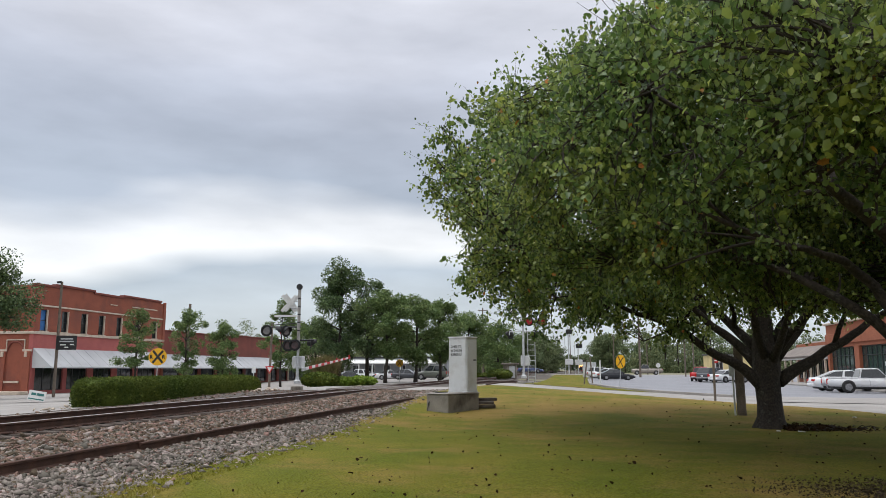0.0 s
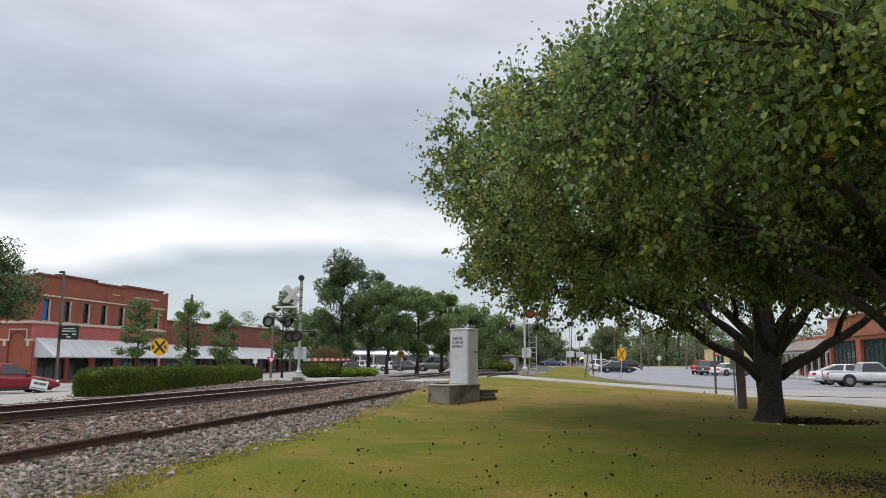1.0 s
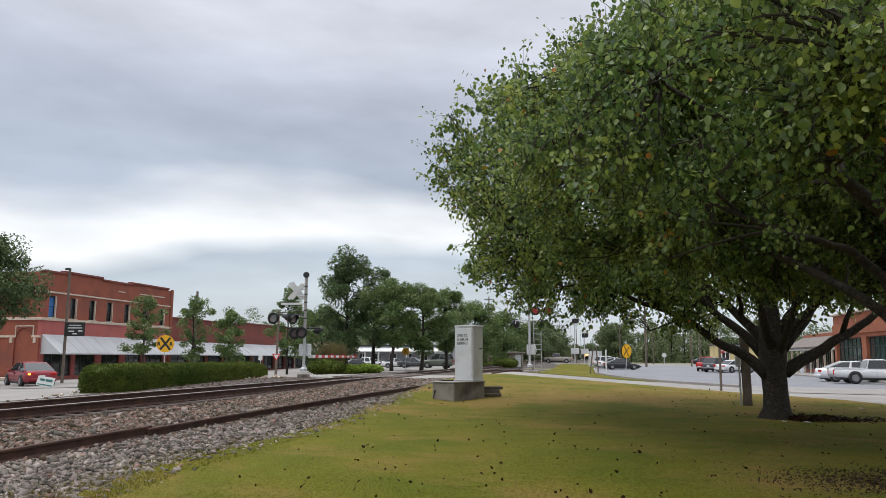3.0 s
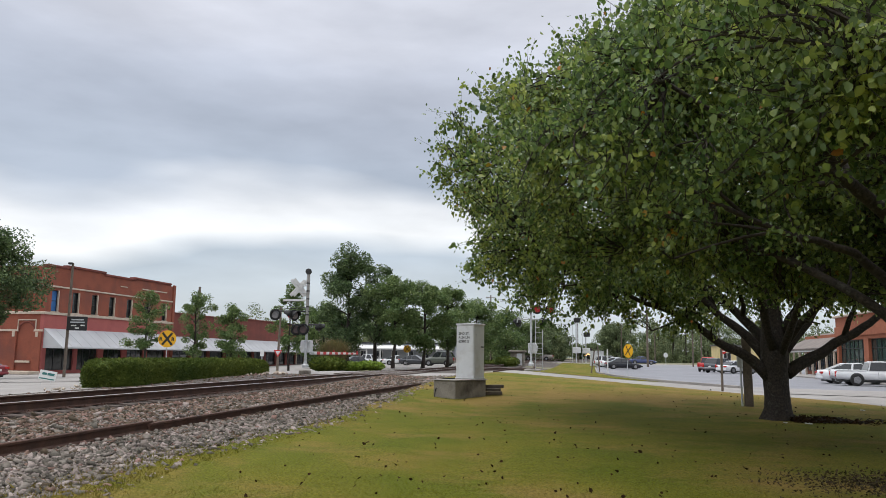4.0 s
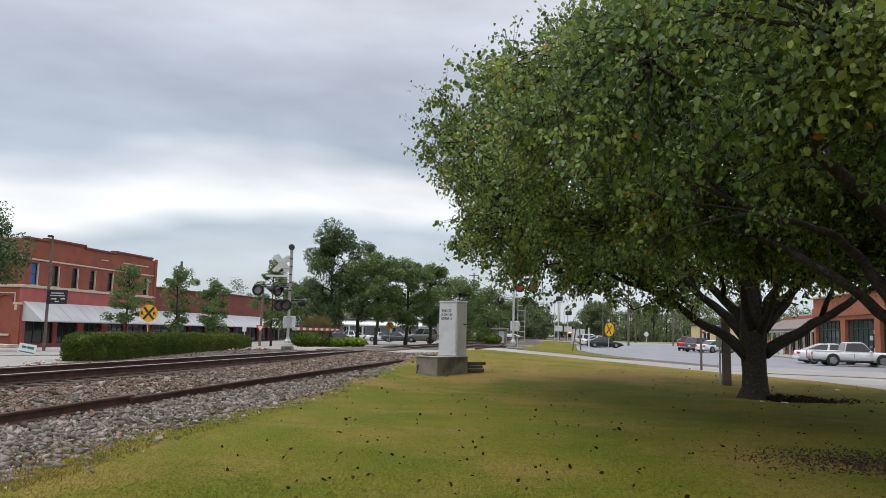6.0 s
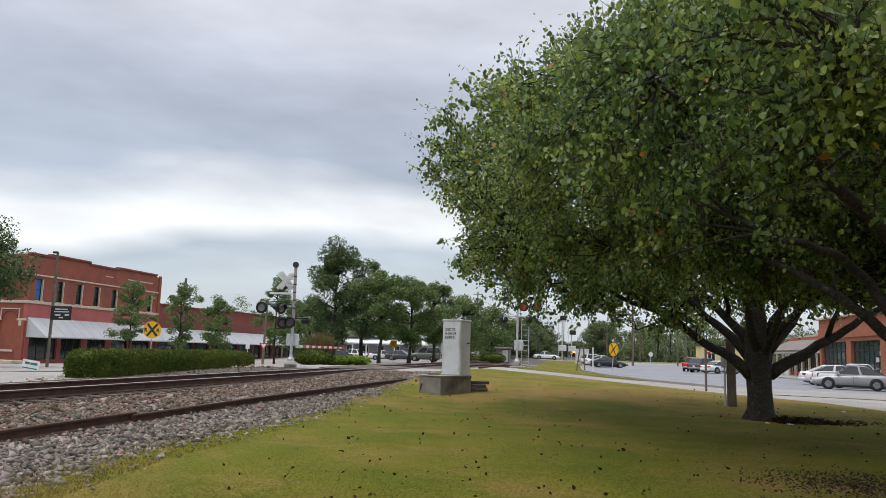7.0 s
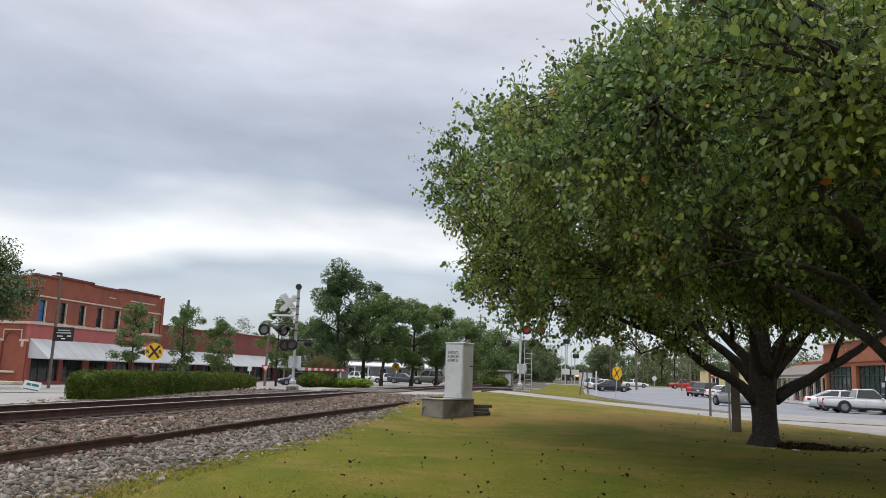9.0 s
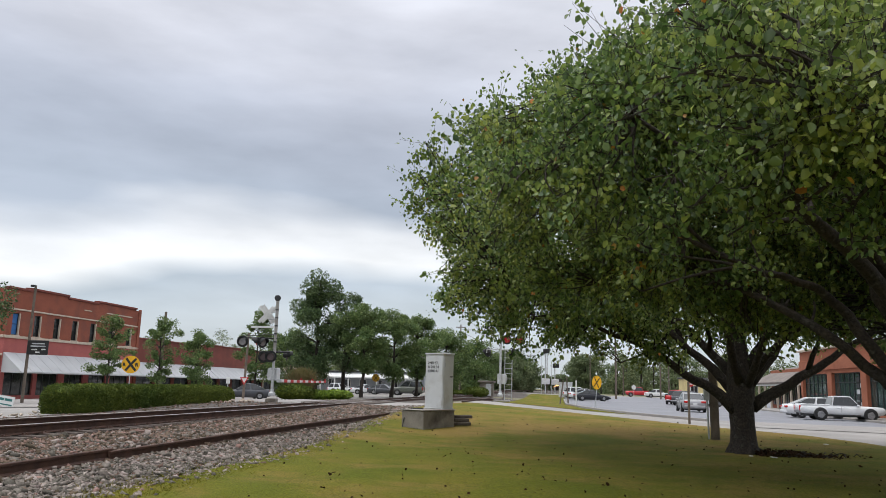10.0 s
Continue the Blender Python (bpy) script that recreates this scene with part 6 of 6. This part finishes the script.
        part("door_seam", Geo().box((-0.05, sg * (hw * 0.985), (belt + zb) / 2 + 0.05), (0.012, 0.03, belt - zb - 0.25)), M_PLASTIC, t)
        part("sill_trim", Geo().box((0, sg * (hw * 0.955), zb + 0.04), (L * 0.42, 0.03, 0.08), bevel=0.01), M_PLASTIC, t)
    if turn:
        part("turn_signal", Geo().box((b + 0.02, hw * 0.80, belt - 0.15), (0.16, 0.16, 0.1), bevel=0.02), M_TURN, t, "lit amber turn signal")
    part("rear_bumper", Geo().box((b + 0.06, 0, zb + 0.22), (0.2, Wd * 0.88, 0.2), bevel=0.05), colour if kind == "sedan" else M_RIM, t)
    part("front_bumper", Geo().box((f - 0.06, 0, zb + 0.2), (0.2, Wd * 0.84, 0.2), bevel=0.05), colour if kind == "sedan" else M_PLASTIC, t)
    part("grille", Geo().box((f - 0.03, 0, zb + 0.38), (0.1, Wd * 0.5, 0.12), bevel=0.02), M_PLASTIC, t)
    part("number_plate", Geo().box((b - 0.03 if kind == "pickup" else b + 0.02, 0, zb + 0.42), (0.05, 0.31, 0.15), bevel=0.005), M_WHITE, t, "plain white number plate")
    part("underbody", Geo().box((0, 0, zb + 0.03), (L * 0.86, Wd * 0.8, 0.16)), M_PLASTIC, t)
    if kind == "pickup":
        bed0, bed1 = b + 0.06, x3 - 0.06
        # the bed is not hollow; a black plate on top imitates its shade
        part("bed_opening", Geo().box(((bed0 + bed1) / 2, 0, belt + 0.012), (bed1 - bed0 - 0.1, Wd * 0.78, 0.04)), M_PLASTIC, t, "flat dark plate imitating the shaded load bed")
        for sg in (1, -1):
            part("bed_rail", Geo().box(((bed0 + bed1) / 2, sg * hw * 0.9, belt + 0.04), (bed1 - bed0, 0.1, 0.07), bevel=0.02), colour, t)
        part("tailgate", Geo().box((bed0 + 0.02, 0, belt - 0.2), (0.06, Wd * 0.8, 0.46), bevel=0.015), colour, t)
    return t


def yawed(x, y, deg, dz=0.0):
    return pose(x, y, ground_at(x, y) + dz, 0, 0, deg)


C_WHITE, C_BLACK = paint("white_car_paint", (0.74, 0.75, 0.76), 0.0), paint("black_car_paint", (0.014, 0.016, 0.022))
C_RED, C_MAROON = paint("red_car_paint", (0.24, 0.010, 0.022)), paint("bright_red_paint", (0.50, 0.015, 0.02), 0.0)
C_GREY, C_BLUE, C_TAN, C_DARK = paint("grey_car_paint", (0.36, 0.355, 0.36), 0.4), paint("blue_car_paint", (0.045, 0.065, 0.16)), paint("tan_truck_paint", (0.30, 0.27, 0.235), 0.3), paint("dark_grey_paint", (0.06, 0.065, 0.075))
C_OLIVE = paint("olive_truck_paint", (0.10, 0.11, 0.09), 0.0)

# parked
car("parked_car", "glossy black parked sedan in the lot", "sedan", C_BLACK, 4.8, 1.8, 1.42).matrix_basis = yawed(at_px(1090, 104), 104, -4)
car("parked_car", "white parked sedan beside a black one", "sedan", C_WHITE, 4.8, 1.82, 1.5).matrix_basis = yawed(at_px(1080, 109), 109, -4)
car("parked_car", "white parked car in the lot", "suv", C_WHITE, 4.6, 1.8, 1.6).matrix_basis = yawed(at_px(1066, 114), 114, -6)
car("parked_truck", "bright red parked pickup truck", "pickup", C_MAROON, 5.0, 1.85, 1.75, group="trucks").matrix_basis = yawed(at_px(1240, 96), 96, 62)
car("parked_car", "dark grey parked sport utility car", "suv", C_DARK, 4.6, 1.85, 1.65).matrix_basis = yawed(at_px(1262, 90), 90, 38)
car("parked_car", "white parked sedan near the cream building", "sedan", C_WHITE, 4.7, 1.8, 1.42).matrix_basis = yawed(at_px(1290, 88), 88, 22)
car("parked_truck", "white compact pickup truck parked nose to the shops", "pickup", C_WHITE, 5.1, 1.75, 1.55, group="trucks").matrix_basis = yawed(at_px(1531, 50.5), 50.4, -14)
car("parked_car", "white parked sedan beyond a white pickup", "sedan", C_WHITE, 4.8, 1.8, 1.42).matrix_basis = yawed(at_px(1497, 54.5), 54.5, -12)
car("parked_car", "white parked sedan across the street", "sedan", C_WHITE, 4.6, 1.8, 1.45).matrix_basis = yawed(at_px(691, 116), 116, 5)
car("parked_car", "white parked car beside the white house", "suv", C_WHITE, 4.5, 1.8, 1.6).matrix_basis = yawed(at_px(648, 122), 122, 5)
car("parked_car", "dark parked sedan across the street", "sedan", C_DARK, 4.6, 1.8, 1.45).matrix_basis = yawed(at_px(722, 112), 112, -10)
car("parked_truck", "drab olive utility truck waiting at the crossing", "suv", C_OLIVE, 4.3, 1.9, 1.9, group="trucks").matrix_basis = yawed(at_px(764, 104), 104, 170)

# moving
RED_CAR = car("moving_car", "red sedan turning into the town street", "sedan", C_RED, 4.85, 1.83, 1.47, True)
GREY_CAR = car("moving_car", "silver grey sedan driving along the side street", "sedan", C_GREY, 4.5, 1.78, 1.46)
BLUE_CAR = car("moving_car", "dark blue sedan on the far street", "sedan", C_BLUE, 4.8, 1.82, 1.45)
BLACK_CAR = car("moving_car", "black sedan on the far street", "sedan", C_BLACK, 4.8, 1.82, 1.45)
WHITE_CAR = car("moving_car", "white sedan on the far street", "sedan", C_WHITE, 4.7, 1.82, 1.45)
TAN_TRUCK = car("moving_truck", "tan pickup truck on the far street", "pickup", C_TAN, 5.6, 1.95, 1.85, group="trucks")
RED_TRUCK = car("moving_truck", "red pickup truck on the far street", "pickup", C_MAROON, 5.4, 1.95, 1.8, group="trucks")
DARK_CAR = car("moving_car", "dark grey sedan coming over the crossing street", "sedan", C_DARK, 4.6, 1.8, 1.46)


def locomotive():
    t = thing("locomotive", "distant dark diesel locomotive with a lit headlight", "locomotive")
    dark = mat("locomotive_paint", (0.05, 0.035, 0.03), (0.07, 0.05, 0.04), 0.8, 0.6)
    part("nose", Geo().box((0, 0.6, 2.0), (1.7, 2.4, 2.2), bevel=0.12), dark, t)
    part("cab", Geo().box((0, 3.2, 2.75), (3.0, 2.8, 3.3), bevel=0.15), dark, t)
    part("hood", Geo().box((0, 11, 2.5), (2.0, 13, 2.8), bevel=0.1), dark, t)
    part("frame", Geo().box((0, 8.5, 0.95), (3.0, 18, 0.5), bevel=0.06), M_FRAME, t)
    for y in (2.6, 14):
        part("bogie", Geo().box((0, y, 0.45), (2.4, 3.6, 0.8), bevel=0.1), M_FRAME, t)
    for sg in (-1, 1):
        part("windscreen", Geo().box((sg * 0.75, 1.78, 3.7), (0.9, 0.05, 0.6), bevel=0.02), M_CARGLASS, t)
        part("ditch_light", Geo().disc((sg * 0.95, -0.65, 1.35), (0, 1, 0), 0.36, 0.06, 14), M_LAMP, t, "lit warm lower light")
    # glowing disc far wider than the lamp; its size imitates the glare
    part("headlight", Geo().disc((0, -0.64, 2.3), (0, 1, 0), 0.8, 0.06, 20), M_LAMP, t, "lit warm headlight disc, enlarged to include its glare")
    return t


TRAIN = locomotive()


# ---- ground detail ----
def grass_tufts():
    """Short blades of the lawn near the camera."""
    rng = np.random.default_rng(8)
    n = 340000
    d = 6.3 + 17 * rng.uniform(0, 1, n) ** 1.25
    a = np.radians(rng.uniform(-34, 36, n))
    x, y = d * np.sin(a), d * np.cos(a)
    u = (x - OX) * TY - y * TX
    s = (x - OX) * TX + y * TY
    lo = np.array([lawn_sides(min(k, 38.6))[0] for k in s])
    hi = np.array([lawn_sides(min(k, 38.6))[1] for k in s])
    keep = (u > lo + rng.normal(-0.05, 0.28, n)) & (u < hi) & (s < 38.5)
    x, y, u, s, d = x[keep], y[keep], u[keep], s[keep], d[keep]
    m = len(x)
    h = rng.uniform(0.006, 0.022, m) * np.interp(d, [6, 9, 14, 23.5], [2.2, 1.7, 1.0, 0.5]) * (1 + 0.8 * (np.abs(u - lo[keep]) < 0.5))
    w = 0.003 + 0.0004 * d
    az = rng.uniform(0, 2 * np.pi, m)
    base = np.stack([x, y, height(u, s) - 0.004], -1)
    sd = np.stack([np.cos(az), np.sin(az), 0 * az], -1) * w[:, None]
    tip = base + np.stack([rng.normal(0, 0.035, m), rng.normal(0, 0.035, m), h], -1)
    v = np.stack([base - sd, base + sd, tip], 1).reshape(-1, 3)
    f = np.arange(m * 3).reshape(-1, 3)
    tagged(soup("grass_blades", v, f, [M_BLADE]), "short green and yellowed grass blades of the lawn", "grass", "", "stuff")


def fallen_leaves():
    rng = np.random.default_rng(9)
    n = 480
    d = 7 + 28 * rng.uniform(0, 1, n) ** 1.2
    a = np.radians(rng.uniform(-16, 34, n))
    x, y = d * np.sin(a), d * np.cos(a)
    u, s = (x - OX) * TY - y * TX, (x - OX) * TX + y * TY
    keep = np.array([lawn_sides(min(k, 38.6))[0] < q < lawn_sides(min(k, 38.6))[1] and k < 38 for q, k in zip(u, s)])
    x, y, u, s = x[keep], y[keep], u[keep], s[keep]
    c = np.stack([x, y, height(u, s) + rng.uniform(0.025, 0.05, len(x))], -1)
    v, f = leaf_arrays(rng, c, 0.05, 0.0, 0.72, 0.38, True)
    tagged(soup("fallen_leaves", v, f, [M_DEADLEAF]), "dark brown fallen leaves scattered over the lawn", "leaves", "", "stuff")


def root_litter():
    """Sticks, bark and low suckers at the foot of the tree."""
    rng = np.random.default_rng(10)
    g = Geo()
    for i in range(60):
        x, y = 8.9 + abs(rng.normal(0, 1.0)), 19.75 + rng.normal(0, 0.28)
        z = ground_at(x, y) + rng.uniform(0.01, 0.08)
        a, L = rng.uniform(0, 6.28), rng.uniform(0.12, 0.5)
        g.tube([(x, y, z), (x + L * 0.5 * math.cos(a), y + L * 0.5 * math.sin(a), z + rng.uniform(0, 0.08)), (x + L * math.cos(a), y + L * math.sin(a), z)], [0.016, 0.013, 0.007], 5)
    tagged(new("root_litter", g.mesh("root_litter", M_BARK)), "dark broken sticks and bark beside the trunk", "litter", "", "stuff")
    n = 900
    c = np.stack([8.6 + np.abs(rng.normal(0, 0.9, n)), 19.75 + rng.normal(0, 0.3, n), np.zeros(n)], -1)
    c[:, 2] = [ground_at(p[0], p[1]) + rng.uniform(0.0, 0.16) * math.exp(-abs(p[0] - 9.3)) for p in c]
    v, f = leaf_arrays(rng, c, 0.09, 0.0, 0.7)
    tagged(soup("leaf_litter", v, f, [M_DEADLEAF]), "heap of dark dead leaves at the foot of the tree", "leaves", "", "stuff")
    w = tagged(new("white_scrap", Geo().box((0, 0, 0.02), (0.16, 0.09, 0.02), bevel=0.005).mesh("white_scrap", M_WHITE)), "small white scrap of paper on the grass", "scrap", "scraps")
    w.matrix_basis = pose(8.62, 18.9, ground_at(8.62, 18.9) + 0.02, 3, 5, 20)
    copy_thing(w, pose(8.15, 19.1, ground_at(8.15, 19.1) + 0.02, 4, 2, 70))
    copy_thing(w, pose(12.6, 24.0, ground_at(12.6, 24.0) + 0.03, 4, 2, 40))
    # dry weeds along the ballast edge
    n = 1500
    s = rng.uniform(8, 34, n)
    u = np.array([lawn_sides(k)[0] for k in s]) + rng.normal(0.1, 0.25, n)
    z = height(u, s)
    base = np.stack([OX + u * TY + s * TX, -u * TX + s * TY, z], -1)
    h = rng.uniform(0.02, 0.08, n)
    az = rng.uniform(0, 6.28, n)
    sd = np.stack([np.cos(az), np.sin(az), 0 * az], -1) * 0.009
    tip = base + np.stack([rng.normal(0, 0.05, n), rng.normal(0, 0.05, n), h], -1)
    v = np.stack([base - sd, base + sd, tip], 1).reshape(-1, 3)
    tagged(soup("dry_weeds", v, np.arange(n * 3).reshape(-1, 3), [M_BLADE]), "dry straw-coloured weeds along the ballast edge", "weeds", "", "stuff")


def mulch_patch():
    """Worn ground under the nearer shade tree, with thin mulch."""
    rng = np.random.default_rng(14)
    cx, cy = 5.6, 9.9
    n = 3200
    p = rng.normal(0, 1, (n, 2)) * np.array([0.75, 0.55]) + np.array([cx, cy])
    c = np.stack([p[:, 0], p[:, 1], 0.012 + rng.uniform(0, 0.02, n)], -1)
    v, f = leaf_arrays(rng, c, 0.045, 0.0, 0.5, 0.1)
    tagged(soup("mulch", v, f, [mat("dark_mulch", (0.055, 0.040, 0.026), (0.085, 0.066, 0.040), 5, 0.95, island=0.5, spec=0.1)]), "dark scattered mulch and dead leaves on bare earth", "mulch", "", "stuff")


grass_tufts()
mulch_patch()
fallen_leaves()
root_litter()
# pale rocks edging the hedge bed
stone_field("edging_rocks", 26, (-8.6, -8.0, 26, 32), 0.11, [M_TRIM, M_TRIM], 12, "pale rocks edging the hedge bed", sink=0.2)
stone_field("edging_rocks", 26, (-7.4, -4.8, 38.2, 38.7), 0.14, [M_TRIM, M_TRIM], 13, "pale rocks at the crossing bed", sink=0.2)


# ---- what moves ----
def far_lane(px, s):
    """Place on a far street lane at s along the track, for a bearing."""
    k = (px - 784) / 1374.5
    u = ((TY * s) * k - (OX + TX * s)) / (TY + TX * k)
    return W(u, s)


def drive_far(ob, rows, s, heading):
    out = []
    for t, px in rows:
        x, y, _ = far_lane(px, s)
        out.append((t, yawed(x, y, heading)))
    walk(ob, out)


def motions():
    walk(GATE_ARM, [(t, pose(*W(-3.55, 38.9, 1.53), a, 0, -10.37)) for t, a in ((0, 5.0), (0.2, 3.2), (0.4, 1.2), (0.6, 0.2), (0.8, 0.5), (1.1, 0.0), (10, 0.0))])
    walk(RED_CAR, [(t, yawed(x, y, h)) for t, x, y, h in ((0, -27.2, 35.0, 22), (0.5, -23.6, 36.6, 26), (1.0, -21.9, 38.6, 44), (1.5, -21.5, 40.4, 74), (2.0, -22.2, 42.6, 101), (2.5, -23.6, 45.0, 117), (2.7, -24.3, 46.0, 123), (3.2, -27.2, 49.2, 142), (3.8, -31.0, 51.6, 164), (4.0, -32.5, 52.1, 170), (5.0, -40.5, 53.0, 176), (7, -56, 53.6, 178), (10, -75, 54, 178))])
    walk(GREY_CAR, [(t, yawed(x, y, h)) for t, x, y, h in ((0, 62, 38, 172), (3, 48, 40.5, 168), (5.2, 35.5, 43.2, 164), (6.0, 29.8, 44.8, 161), (6.5, 27.4, 45.8, 158), (7.0, 25.2, 46.9, 154), (7.5, 23.5, 48.0, 147), (8.0, 22.2, 49.5, 134), (8.5, 21.3, 51.5, 118), (9.0, 20.8, 54.3, 100), (9.5, 20.9, 57.4, 86), (10, 21.4, 61.0, 79))])
    drive_far(BLUE_CAR, [(0, 939), (1, 977), (2.5, 1038), (4, 1124), (5.2, 1201), (6.5, 1272), (10, 1470)], 146.5, -10)
    drive_far(BLACK_CAR, [(0, 1053), (1, 1114), (1.5, 1142), (2.0, 1169), (2.5, 1203), (2.7, 1218), (4, 1300), (10, 1690)], 146.5, -10)
    drive_far(TAN_TRUCK, [(0, 1145), (0.5, 1117), (2.5, 1001), (3.8, 947), (4.2, 932), (4.5, 918), (5.2, 906), (6.3, 870), (8, 790), (10, 700)], 152.5, 170)
    drive_far(WHITE_CAR, [(0, 690), (4, 800), (5.2, 868), (6.5, 948), (7.5, 1014), (9, 1131), (10, 1208)], 146.5, -10)
    drive_far(RED_TRUCK, [(0, 1700), (6.5, 1345), (9.0, 1218), (9.5, 1200), (10, 1176)], 152.5, 170)
    walk(DARK_CAR, [(t, yawed(at_px(px, d), d, h)) for t, px, d, h in ((0, 612, 104, 200), (7.5, 606, 100, 205), (8.5, 562, 94, 206), (9.0, 534, 88, 202), (9.5, 507, 81, 196), (10, 482, 75, 190))])
    # the crown stirs a little in the wind
    walk(SHADE_CROWN, [(t, pose(0, 0, 0, a, b, c)) for t, a, b, c in ((0, 0, 0, 0), (1.5, 0.05, -0.06, 0.07), (3, -0.04, 0.05, -0.05), (4.5, 0.06, 0.03, 0.08), (6, -0.02, -0.05, -0.04), (7.5, 0.03, 0.06, 0.06), (9, -0.05, 0.0, -0.05), (10, 0, 0.03, 0))])
    walk(NEAR_CROWN, [(t, pose(0, 0, 0, a, b, c)) for t, a, b, c in ((0, 0, 0, 0), (1.2, -0.06, 0.05, 0.06), (2.7, 0.05, -0.05, -0.07), (4.2, -0.05, 0.06, 0.05), (5.8, 0.06, -0.03, -0.06), (7.2, -0.04, 0.05, 0.08), (8.6, 0.05, -0.06, -0.03), (10, 0, 0, 0.04))])
    walk(TRAIN, [(t, pose(*W(-0.753 + track_bend(s), s, 0.98), 0, 0, -10.37)) for t, s in ((0, 335), (10, 305))])


motions()
